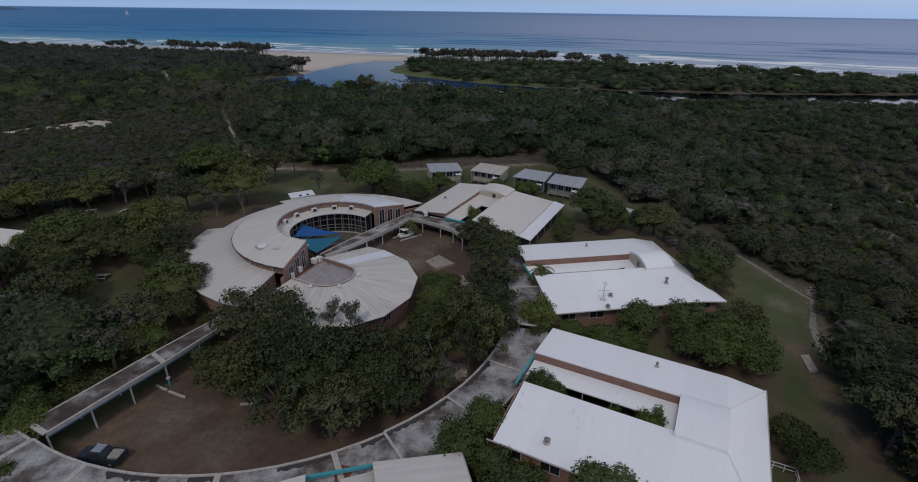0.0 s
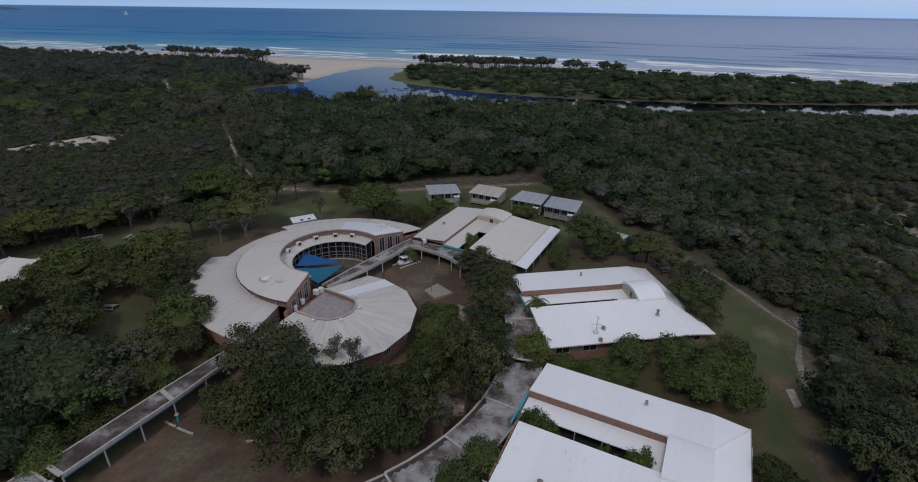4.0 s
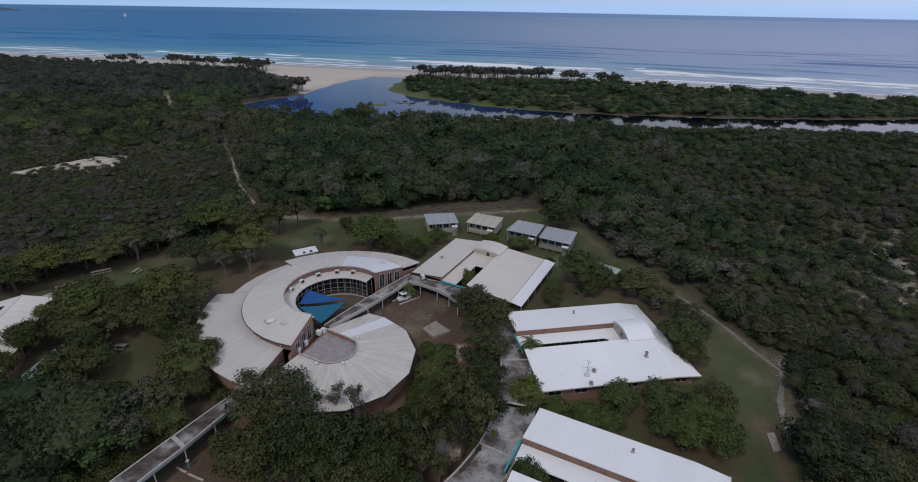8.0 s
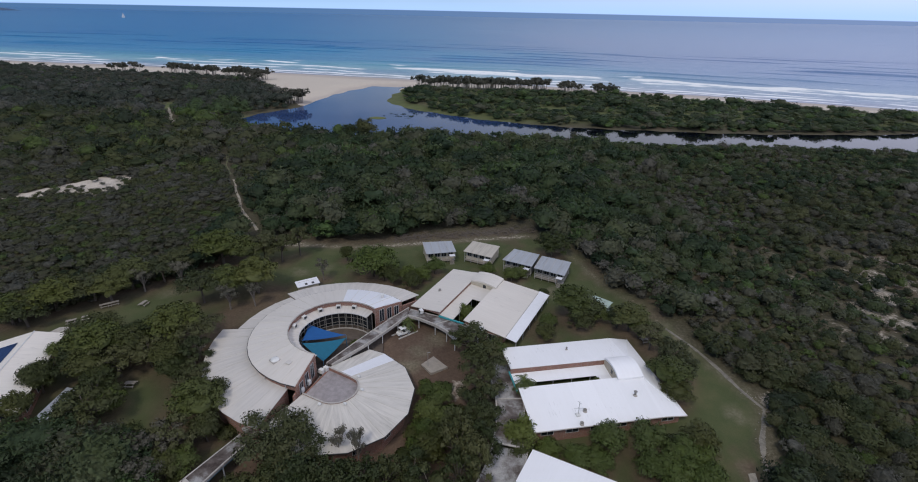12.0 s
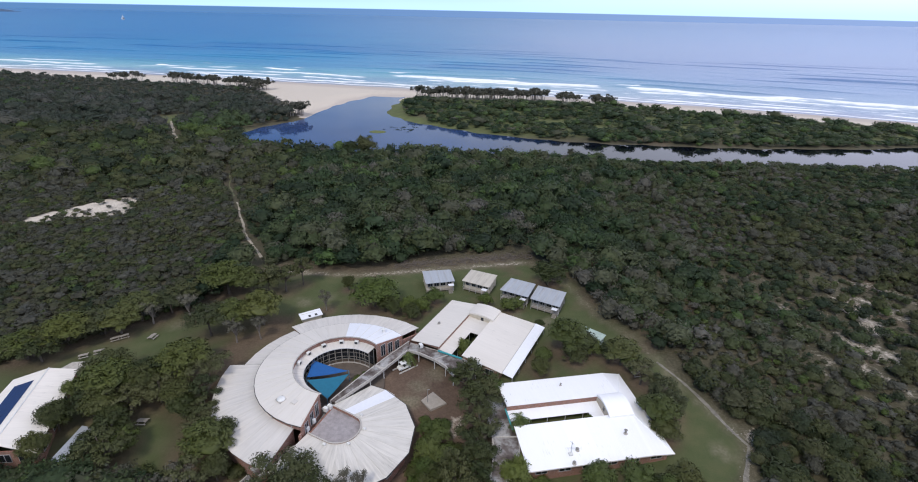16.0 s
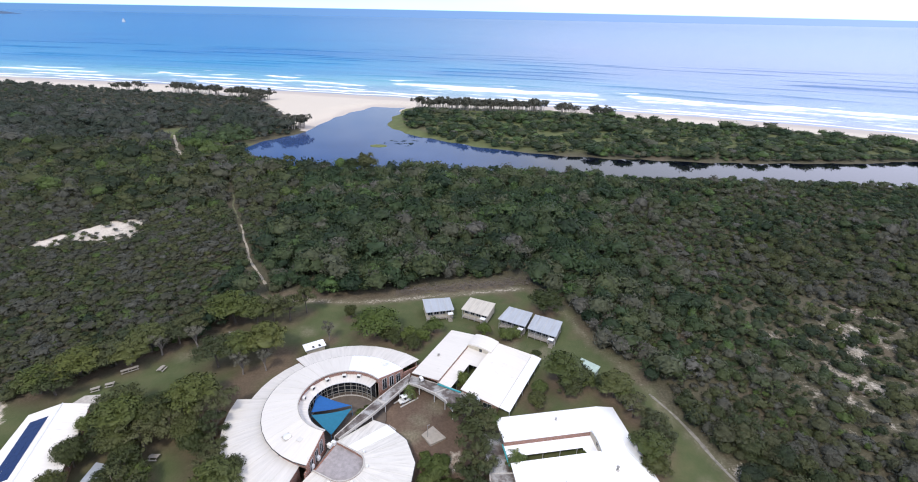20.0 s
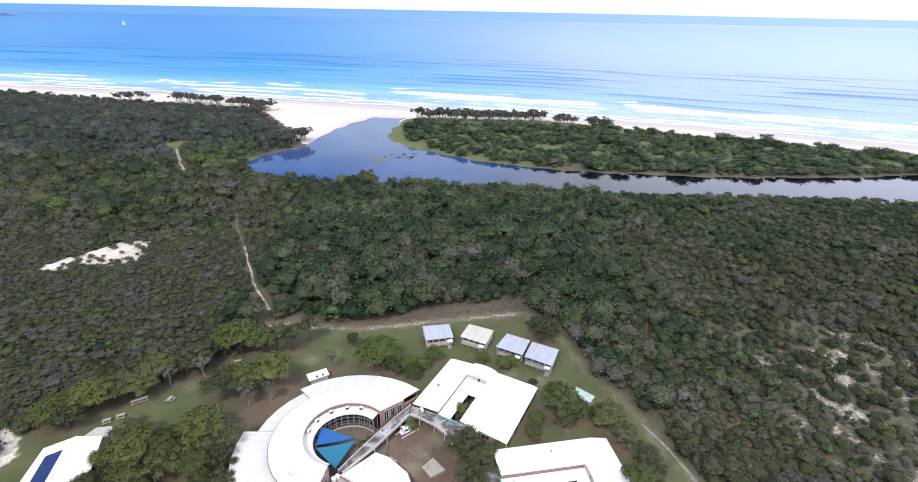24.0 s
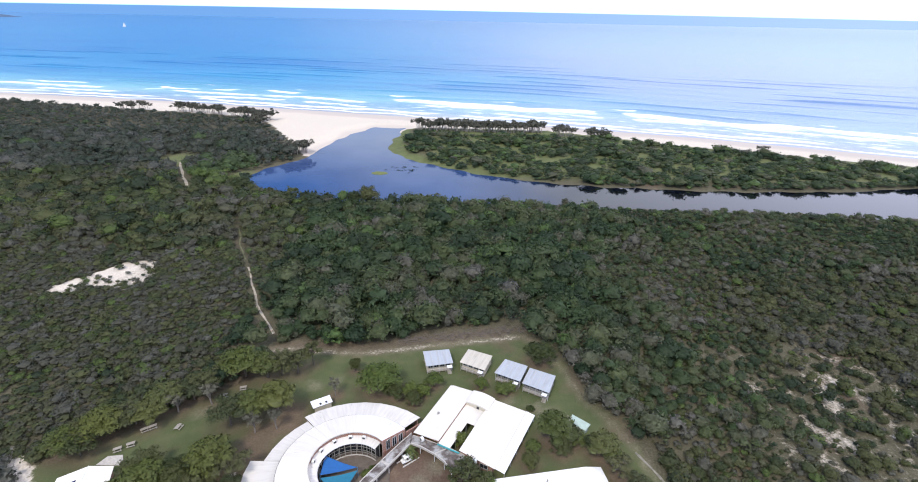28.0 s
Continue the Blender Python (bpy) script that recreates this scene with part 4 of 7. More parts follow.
def hall_rim(a, r, z):
    """A point of the facetted rim: corners at every second angle, straight between them."""
    k = RIM.index(a)
    if k in (0, 1, 16) or k % 2:
        return Vector(polar(HALL, r, a, z))
    return (Vector(polar(HALL, r, RIM[k - 1], z)) + Vector(polar(HALL, r, RIM[k + 1], z))) / 2


def hall_inner(a, z):
    """The edge of the D-shaped deck seen along an angle: an arc with two straight arms."""
    if a > 40:
        p = Vector(polar(HALL, 4.05, 40)).lerp(DECK_B, (a - 40) / 34)
    elif a < -115:
        p = Vector(polar(HALL, 4.05, -115)).lerp(DECK_A, (-115 - a) / 25)
    else:
        p = Vector(polar(HALL, 4.05, a))
    return p + Vector((0, 0, z))


for i, (a, b) in enumerate(zip(RIM, RIM[1:])):
    mid = radians((a + b) / 2)
    lift = Vector((0, 0, 0.006 * (i % 3)))
    bright = i == 1
    part("roof_sheet", slab([hall_inner(a, 6.1) + lift, hall_inner(b, 6.1) + lift, hall_rim(b, 14.4, 4.7) + lift, hall_rim(a, 14.4, 4.7) + lift], 0.14, (-math.sin(mid), math.cos(mid), 0)), BRIGHT_SHEET if bright else HALL_ROOF, hall, "newer bright white roof sheet" if bright else "")
    part("wall", wall(hall_rim(a, 13.3, 0), hall_rim(b, 13.3, 0), 0.6, 4.75), BRICK, hall)
    part("parapet", wall(hall_inner(a, 0), hall_inner(b, 0), 5.2, 6.24, 0.2), BRICK, hall)
    part("parapet_cap", wall(hall_inner(a, 0), hall_inner(b, 0), 6.242, 6.31, 0.3), KERB, hall)
    part("gutter", tube(bmesh.new(), [hall_rim(a, 14.45, 4.62), hall_rim(b, 14.45, 4.62)], [0.1, 0.1], 5), DARK, hall)
    if i:
        part("roof_seam", tube(bmesh.new(), [hall_inner(a, 6.13), hall_rim(a, 14.35, 4.73)], [0.035, 0.035], 4), HALL_ROOF, hall)
    if i % 2 == 0:
        window(hall, hall_rim(a, 13.45, 0).lerp(hall_rim(b, 13.45, 0), 0.25), hall_rim(a, 13.45, 0).lerp(hall_rim(b, 13.45, 0), 0.75), 2.6, 3.9, 0.06, 2)
deck_pts = [hall_inner(a, 5.55) for a in RIM]
part("deck", slab(deck_pts, 0.4, (1, 0, 0)), plain("pebbled_deck", (0.34, 0.31, 0.31), 0.95, 0, 0.35, 1.2), hall, "pebbled flat roof deck")
part("deck_wall", wall(DECK_A, DECK_B, 2.0, 5.7, 0.24), BRICK, hall)
part("deck_wall", wall(polar(HALL, 14.2, 74), DECK_B, 1.5, 4.6, 0.24, 5.95), BRICK, hall)
part("deck_wall", wall(polar(HALL, 14.2, -140), DECK_A, 0.8, 4.6, 0.24, 5.95), BRICK, hall)
for a in (-115, -60, -5, 42):
    u = thing("roof_vent", polar(HALL, 4.8, a, 5.9), "small white vent at the rim of the fan roof", "roof vent", "rim vents")
    part("pipe", tube(bmesh.new(), [polar(HALL, 4.8, a, 5.9), polar(HALL, 4.8, a, 6.4)], [0.16, 0.16], 8), UNIT, u)
    part("cowl", tube(bmesh.new(), [polar(HALL, 4.8, a, 6.36), polar(HALL, 4.8, a, 6.56)], [0.34, 0.2], 10), UNIT, u)
for x, y in ((-24.6, 79.2), (-23.9, 79.9), (-26.3, 76.0), (-27.0, 73.9)):
    u = thing("air_conditioner", (x, y, 5.55), "white boxed air conditioner on the flat deck", "air conditioner", "deck air conditioners")
    part("casing", one_box((x, y, 6.05), (0.75, 0.95, 0.95), radians(61), 0.05), UNIT, u)
    part("grille", one_box((x + 0.36, y - 0.2, 6.05), (0.06, 0.7, 0.7), radians(-29)), DARK, u)


# ---- classroom blocks: two wings, a slot court, a vaulted link ----
def block(label, origin, angle, length, wings, slot, zs, roof, court_len, ground, verandah=0.0, hip=True, back=0.0, apron=0.0, shade=0.5, rise=0.65, closed=2.2, drop=1.25):
    """origin: the corner of the first wing at the court's mouth; angle: the way into the block; the second wing lies to the right of it.
    zs: heights of first eave, first slot edge, second slot edge, second eave."""
    u = Vector((math.cos(radians(angle)), math.sin(radians(angle)), 0))
    v = Vector((u.y, -u.x, 0))
    o = Vector((*origin, 0))
    w1, w2 = wings
    e1, s1, s2, e2 = zs
    far = w1 + slot + w2
    turn = math.atan2(u.y, u.x)

    def at(a, b, z):
        return o + u * a + v * b + Vector((0, 0, z))
    b_ob = thing("classroom_block", at(length / 2, far / 2, ground), label, "building", "classroom blocks")
    end = court_len + 4.8
    edge = far - apron
    ze = s2 + (e2 - s2) * (w2 - apron) / w2
    zmid = (e1 + e2) / 2
    n = 6
    # first wing, second wing: sheets side by side
    for k in range(n):
        a, b = length * k / n, length * (k + 1) / n
        la, lb = min(a, end), min(b, end)
        if b <= end + 0.01:
            part("roof_sheet", slab([at(a, 0, e1), at(b, 0, e1), at(b, w1, s1), at(a, w1, s1)], 0.16, u), roof, b_ob)
            part("roof_sheet", slab([at(max(a, back), w1 + slot, s2), at(b, w1 + slot, s2), at(b, edge, ze), at(max(a, back), edge, ze)], 0.16, u), roof, b_ob)
        elif a < end:
            part("roof_sheet", slab([at(a, 0, e1), at(end, 0, e1), at(end, w1, s1), at(a, w1, s1)], 0.16, u), roof, b_ob)
            part("roof_sheet", slab([at(a, w1 + slot, s2), at(end, w1 + slot, s2), at(end, edge, ze), at(a, edge, ze)], 0.16, u), roof, b_ob)
    if apron:
        for k in range(n):
            a, b = (length - 0.4) * k / n, (length - 0.4) * (k + 1) / n
            part("apron_sheet", slab([at(a, edge - 0.05, ze - 0.2), at(b, edge - 0.05, ze - 0.2), at(b, far, e2 - 0.3), at(a, far, e2 - 0.3)], 0.1, u), WHITE_ROOF, b_ob, "pale newer roof sheet along the eave")
    # hipped end
    top = (s1 + s2) / 2
    zc = min(e1, e2) - (0.35 if hip else 0.0)
    part("roof_sheet", slab([at(end, 0, e1), at(length, 0, zc), at(end, w1, s1)], 0.16, u), roof, b_ob)
    part("roof_sheet", slab([at(end, w1, s1), at(length, 0, zc), at(length, far, zc), at(end, w1 + slot, s2)], 0.16, v), roof, b_ob)
    part("roof_sheet", slab([at(end, w1 + slot, s2), at(length, far, zc), at(end, far, e2)], 0.16, u), roof, b_ob)
    for p, q in ((at(end, w1, s1 + 0.03), at(length, 0, zc + 0.03)), (at(end, w1 + slot, s2 + 0.03), at(length, far, zc + 0.03))):
        part("hip_cap", tube(bmesh.new(), [p, q], [0.09, 0.09], 5), roof, b_ob)
    # vaulted link over the end of the court
    bm = bmesh.new()
    uvl = bm.loops.layers.uv.new("uv")
    arc = []
    for k in range(13):
        t = k / 12
        zz = s1 + (s2 - s1) * t + rise * math.sin(math.pi * t) ** 0.8 + 0.34
        arc.append([at(a, w1 - 0.1 + (slot + 0.9) * t, zz) for a in (court_len - 0.2, end + 0.2)])
    for thick in (0.0,):
        tv = [[bm.verts.new(p) for p in row] for row in arc]
        lv = [[bm.verts.new(p - Vector((0, 0, 0.42))) for p in row] for row in arc]
        for k in range(12):
            bm.faces.new((tv[k][0], tv[k][1], tv[k + 1][1], tv[k + 1][0]))
            bm.faces.new((lv[k][0], lv[k + 1][0], lv[k + 1][1], lv[k][1]))
            bm.faces.new((tv[k][0], tv[k + 1][0], lv[k + 1][0], lv[k][0]))
            bm.faces.new((tv[k][1], lv[k][1], lv[k + 1][1], tv[k + 1][1]))
    bm.faces.new((tv[0][0], lv[0][0], lv[0][1], tv[0][1]))
    bm.faces.new((tv[12][0], tv[12][1], lv[12][1], lv[12][0]))
    for f in bm.faces:
        for lp in f.loops:
            lp[uvl].uv = (lp.vert.co.dot(u), lp.vert.co.dot(v))
    bmesh.ops.recalc_face_normals(bm, faces=bm.faces)
    part("vault_roof", bm, roof, b_ob)
    bm = bmesh.new()
    front = [at(court_len, w1 - 0.1 + (slot + 0.5) * k / 12, arc[k][0].z - 0.3) for k in range(13)]
    bm.faces.new([bm.verts.new(p) for p in front] + [bm.verts.new(at(court_len, w1 + slot, ground)), bm.verts.new(at(court_len, w1, ground))])
    ob = part("vault_front", bm, CREAM_WALL, b_ob)
    sol = ob.modifiers.new("thick", "SOLIDIFY")
    sol.thickness = 0.15
    mid = at(court_len - 0.12, w1 + slot * 0.62, top - 0.4)
    part("window", one_box(mid, (0.08, 0.8, 0.9), turn), GLASS, b_ob)
    # lower verandah roof on the first wing's side of the court, brick band above it
    vz = s1 - drop
    part("clerestory_wall", wall(at(0, w1 - 0.15, 0), at(court_len, w1 - 0.15, 0), vz - 0.3, s1 - 0.14, 0.2), BRICK, b_ob)
    part("verandah_roof", slab([at(0, w1, vz), at(court_len, w1, vz), at(court_len, w1 + slot * shade, vz - 0.25), at(0, w1 + slot * shade, vz - 0.25)], 0.12, u), roof, b_ob)
    part("verandah_roof", slab([at(court_len - closed, w1 + slot * shade - 0.02, vz - 0.256), at(court_len, w1 + slot * shade - 0.02, vz - 0.256), at(court_len, w1 + slot, vz - 0.3), at(court_len - closed, w1 + slot, vz - 0.3)], 0.12, u), roof, b_ob)
    for k in range(6):
        p = at(0.3 + (court_len - 0.6) * k / 5, w1 + slot * (shade - 0.02), 0)
        part("verandah_post", tube(bmesh.new(), [(p.x, p.y, ground - 0.4), (p.x, p.y, vz - 0.3)], [0.07, 0.07], 6), POST, b_ob)
    part("court_wall", wall(at(0.3, w1 + slot + 0.4, 0), at(court_len, w1 + slot + 0.4, 0), ground - 0.5, s2 - 0.2, 0.2), BRICK, b_ob)
    part("court_wall", wall(at(0.3, w1 - 0.4, 0), at(court_len, w1 - 0.4, 0), ground - 0.5, vz - 0.2, 0.2), BRICK, b_ob)
    for k in range(5):
        a = 1.5 + (court_len - 3) * k / 5
        window(b_ob, at(a, w1 + slot + 0.26, 0), at(a + 1.8, w1 + slot + 0.26, 0), ground + 1.0, s2 - 0.7, 0.06, 1)
    # the slot's shade is put into the floor's near-black colour
    part("court_paving", slab([at(-0.4, w1, ground + 0.1), at(court_len, w1, ground + 0.1), at(court_len, w1 + slot, ground + 0.1), at(-0.4, w1 + slot, ground + 0.1)], 0.5, u), DARK, b_ob, "court floor with the shade put into its near-black colour")
    # gutters: teal beam at the mouth, pale fascias along the eaves
    part("gate_beam", one_box(at(-0.25, w1 + slot / 2, s2 - 0.75), (0.28, slot + 0.3, 0.3), turn), TEAL, b_ob, "teal painted beam")
    for b, z in ((-0.06, e1 - 0.1), (far + 0.06, e2 - 0.1)):
        part("gutter", tube(bmesh.new(), [at(0, b, z), at(end, b, z), at(length, b, zc - 0.1)], [0.09, 0.09, 0.09], 5), KERB, b_ob)
    part("gutter", tube(bmesh.new(), [at(length + 0.06, 0, zc - 0.1), at(length + 0.06, far, zc - 0.1)], [0.09, 0.09], 5), KERB, b_ob)
    # walls under deep eaves, with windows
    g0 = ground - 0.8
    for p, q in ((at(0.5, 0.9, 0), at(length - 0.9, 0.9, 0)), (at(length - 0.9, 0.9, 0), at(length - 0.9, far - 0.9, 0)), (at(length - 0.9, far - 0.9, 0), at(0.5, far - 0.9, 0)),
                 (at(0.5, far - 0.9, 0), at(0.5, w1 + slot + 0.4, 0)), (at(0.5, w1 - 0.4, 0), at(0.5, 0.9, 0))):
        hz = min(e1, e2) - 0.2
        part("wall", wall(p, q, g0, hz, 0.24), BRICK, b_ob)
        d = q - p
        outward = Vector((d.y, -d.x, 0)).normalized() * -0.13
        m = int(d.length // 4)
        for k in range(m):
            s, t = p + d * (k + 0.25) / m, p + d * (k + 0.75) / m
            window(b_ob, s + outward, t + outward, ground + 1.0, hz - 0.25, 0.08, 1)
    # gable infill at the mouth
    part("gable", wall(at(0.5, 0.9, 0), at(0.5, w1 - 0.3, 0), e1 - 0.35, e1 - 0.1, 0.2, s1 - 0.2), BRICK, b_ob)
    part("gable", wall(at(0.5, far - 0.9, 0), at(0.5, w1 + slot + 0.3, 0), e2 - 0.35, e2 - 0.1, 0.2, s2 - 0.2), BRICK, b_ob)
    if verandah:
        part("verandah_roof", slab([at(0.2, far + 0.1, e2 - 0.08), at(length, far + 0.1, e2 - 0.08), at(length, far + verandah, e2 - 0.5), at(0.2, far + verandah, e2 - 0.5)], 0.12, u), BRIGHT_SHEET, b_ob, "bright lean-to roof strip")
        for k in range(6):
            p = at(0.5 + (length - 1) * k / 5, far + verandah - 0.15, 0)
            part("verandah_post", tube(bmesh.new(), [(p.x, p.y, ground - 0.5), (p.x, p.y, e2 - 0.6)], [0.07, 0.07], 6), POST, b_ob)
    return at


SOUTH = block("brick classroom block, clean white metal roof, planted slot court", (14.1, 61.9), -27.1, 27.2, (7.9, 9.3), 6.0, (4.4, 5.4, 5.3, 4.2), WHITE_ROOF, 18.0, 1.0, back=0.75)
EAST = block("brick classroom block with a white metal roof carrying an aerial", (10.9, 88.6), 9.6, 28.9, (8.0, 9.9), 5.5, (5.0, 5.9, 5.8, 4.5), WHITE_ROOF, 19.9, 1.7, shade=0.5, rise=0.8, closed=3.0)
NORTH = block("brick classroom block with an aged cream metal roof and bright lean-to", (-9.0, 101.8), 62.5, 22.8, (7.6, 10.0), 6.0, (7.0, 7.7, 7.4, 6.1), CREAM_ROOF, 16.4, 3.3, 2.6, shade=0.56, rise=0.5, closed=6.2, drop=0.75)
block("brick classroom block with a dull grey metal roof", (0.8, 39.2), -76.0, 26.0, (9.1, 7.0), 6.4, (4.3, 5.2, 5.2, 4.3), GREY_ROOF, 17.0, 0.6)


# small vents and an aerial on the white roofs
def roof_pipe(at, label, tall=0.5, r=0.13):
    u = thing("roof_pipe", at, label, "roof vent", "roof pipes")
    x, y, z = at
    part("flashing", tube(bmesh.new(), [(x, y, z - 0.05), (x, y, z + 0.12)], [r * 2.4, r * 1.4], 10), KERB, u)
    part("pipe", tube(bmesh.new(), [(x, y, z), (x, y, z + tall)], [r, r], 8), GREY_WALL, u)
    part("cowl", tube(bmesh.new(), [(x, y, z + tall), (x, y, z + tall + 0.16)], [r * 1.8, r * 0.8], 8), GREY_WALL, u)


roof_pipe(SOUTH(14.6, 2.6, 4.8), "grey vent pipe on the white roof")
roof_pipe(SOUTH(6.0, 21.0, 4.45), "rusty vent pipe with a pale stain on the white roof", 0.45, 0.2)
roof_pipe(EAST(13.5, 3.0, 5.4), "grey vent pipe on the white roof")
roof_pipe(EAST(21.3, 18.1, 5.2), "clustered grey vent on the white roof", 0.9, 0.2)
roof_pipe(EAST(10.5, 20.3, 4.9), "small dark vent on the white roof", 0.4, 0.2)
roof_pipe(EAST(8.9, 22.9, 4.56), "small dark vent on the white roof", 0.4, 0.2)
roof_pipe(NORTH(9.0, 2.6, 7.25), "small grey vent on the cream roof", 0.4, 0.2)
a = EAST(8.9, 21.0, 4.8)
aerial = thing("roof_aerial", a, "pale mast aerial with cross arms on the white roof", "aerial")
part("mast", tube(bmesh.new(), [a, a + Vector((0, 0, 3.2))], [0.06, 0.04], 6), POST, aerial)
for k, z in enumerate((1.6, 2.2, 2.9)):
    d = Vector((math.cos(k * 1.1), math.sin(k * 1.1), 0)) * (0.9 - 0.2 * k)
    part("arm", tube(bmesh.new(), [a + Vector((0, 0, z)) - d, a + Vector((0, 0, z)) + d], [0.04, 0.04], 5), POST, aerial)
part("foot", one_box(a + Vector((0, 0, 0.15)), (0.8, 0.8, 0.3), 0.2, 0.05), UNIT, aerial)
for a_, z in ((NORTH(-0.9, 3.2, 6.6), 0), (NORTH(-0.9, 18.5, 6.6), 0)):
    u = thing("air_conditioner", a_, "white boxed air conditioner on the walkway roof", "air conditioner", "walkway air conditioners")
    part("casing", one_box(a_ + Vector((0, 0, 0.45)), (0.8, 1.1, 0.85), 0.5, 0.05), UNIT, u)
    part("grille", one_box(a_ + Vector((-0.36, -0.2, 0.45)), (0.06, 0.7, 0.6), 0.5), DARK, u)


# ---- covered walkways ----
DAMP = plain("damp_bare_concrete", (0.05, 0.042, 0.036), 0.8, 0, 0.4, 1.5)


def walkway(name, label, inner, outer, z, ground, posts=True, fascia=BLUE_PAINT, every=1, top=CONCRETE, beams=None, strips=()):
    """Flat concrete roof between two edge lines (same number of points), parapet edges, cross upstands and posts along the inner edge."""
    wk = thing(name, (inner[0][0], inner[0][1], ground), label, "covered walkway", "covered walkways")
    n = len(inner)
    for i in range(n - 1):
        a, b, c, d = inner[i], inner[i + 1], outer[i + 1], outer[i]
        pts = [(*a, z), (*b, z), (*c, z), (*d, z)]
        along = (b[0] - a[0], b[1] - a[1], 0)
        part("roof_slab", slab(pts, 0.22, along), top, wk)
        part("edge_beam", wall(a, b, z - 0.35, z + 0.13, 0.26), KERB, wk)
        part("fascia", wall((a[0], a[1]), (b[0], b[1]), z - 0.6, z - 0.36, 0.16), fascia, wk, "blue-grey painted beam")
        part("edge_beam", wall(d, c, z - 0.3, z + 0.1, 0.2), KERB, wk)
        if (i % every == 0) if beams is None else (i in beams):
            part("cross_upstand", wall(a, d, z - 0.05, z + 0.1, 0.3 if beams is None else 0.62), KERB, wk)
        if i in strips:
            # torn membrane: a dark bare strip behind the inner kerb with a ragged edge
            ax, bx = Vector((*a, z + 0.006)), Vector((*b, z + 0.006))
            inward = (Vector((*d, z + 0.006)) - ax).normalized()
            edge = [ax.lerp(bx, k / 9) + inward * (0.75 + 0.3 * float(wobble(a[0] + k, a[1], 0.9, i))) for k in range(10)]
            bm = bmesh.new()
            bm.faces.new([bm.verts.new(p) for p in [ax + inward * 0.14, bx + inward * 0.14] + edge[::-1]])
            bmesh.ops.recalc_face_normals(bm, faces=bm.faces)
            part("bare_strip", bm, DAMP, wk, "dark damp strip where the membrane has torn")
        if posts:
            for p in (a,):
                part("post", tube(bmesh.new(), [(p[0], p[1], ground - 1.0), (p[0], p[1], z - 0.35)], [0.11, 0.11], 6), POST, wk)
            q = (d[0] * 0.97 + a[0] * 0.03, d[1] * 0.97 + a[1] * 0.03)
            part("post", tube(bmesh.new(), [(q[0], q[1], ground - 1.0), (q[0], q[1], z - 0.2)], [0.11, 0.11], 6), POST, wk)
    return wk


def arc_points(c, r, a0, a1, n):
    return [polar(c, r, a0 + (a1 - a0) * i / n)[:2] for i in range(n + 1)]


YARD = (-27.5, 72.9)
south_arcade = walkway("arcade", "curved covered walkway with a stained flat concrete roof", arc_points(YARD, 36.4, 241, 303, 14), arc_points(YARD, 42.0, 241, 303, 14), 3.5, 0.3, top=PALE_CONCRETE, beams=(0, 3, 8, 12), strips=(4, 5, 7, 10, 11, 13))
walkway("arcade", "curved covered walkway with a stained flat concrete roof", arc_points(YARD, 36.4, 303, 345, 9), arc_points(YARD, 42.3, 303, 345, 9), 3.7, 0.6, every=3, top=PALE_CONCRETE, strips=(0, 1, 2, 4, 5))
walkway("arcade", "curved covered walkway with a stained flat concrete roof", arc_points(YARD, 36.4, 345, 378, 8), arc_points(YARD, 41.4, 345, 378, 8), 4.35, 1.8, every=4)
walkway("arcade", "curved covered walkway with mouldy flat concrete roof before the cream block",
        [(1.2, 90.0), (-0.6, 93.0), (-3.2, 95.4), (-7.0, 97.9), (-9.9, 99.0)], [(6.4, 92.4), (4.2, 95.2), (0.4, 97.4), (-4.6, 99.6), (-9.2, 101.6)], 6.2, 3.3, fascia=KERB, every=2)
walkway("link_walkway", "straight covered walkway with mouldy flat concrete roof between hall and ring",
        [(-23.0, 80.9), (-20.1, 84.5), (-17.0, 88.2), (-14.5, 91.7), (-11.6, 96.0), (-9.4, 99.2)], [(-24.1, 81.5), (-21.9, 85.0), (-19.4, 88.9), (-16.6, 93.0), (-13.4, 97.5), (-9.6, 102.4)], 6.2, 3.3, fascia=KERB, beams=(3,))
walkway("link_walkway", "narrow covered passage between the brick ring and the round hall",
        [(-23.6, 80.2), (-26.75, 72.6), (-28.9, 69.2), (-31.0, 66.6), (-33.2, 64.2)], [(-25.1, 79.6), (-26.9 - 0.25, 72.0), (-30.4, 70.2), (-32.8, 68.0), (-35.1, 65.8)], 4.4, 2.0, posts=False, fascia=KERB, beams=(1, 3))
walkway("west_walkway", "straight covered walkway with a stained concrete roof and blue beam",
        [(-44.4, 41.9), (-42.3, 46.0), (-40.2, 50.1), (-38.0, 54.2), (-35.8, 59.0), (-33.4, 63.8)], [(-47.4, 43.4), (-45.2, 47.5), (-43.0, 51.7), (-40.6, 56.2), (-38.0, 60.8), (-35.4, 65.4)], 3.5, 0.3, beams=(0, 3), top=DARK_CONCRETE)
walkway("west_walkway", "straight covered walkway with a stained concrete roof and pale edges",
        [(-45.4, 41.0), (-47.6, 36.4), (-50.0, 31.0)], [(-48.6, 42.6), (-51.4, 38.0), (-54.0, 32.6)], 3.5, 0.3)


RUST = plain("rusted_sheet", (0.17, 0.06, 0.028), 0.9, 0, 0.5, 1.2)
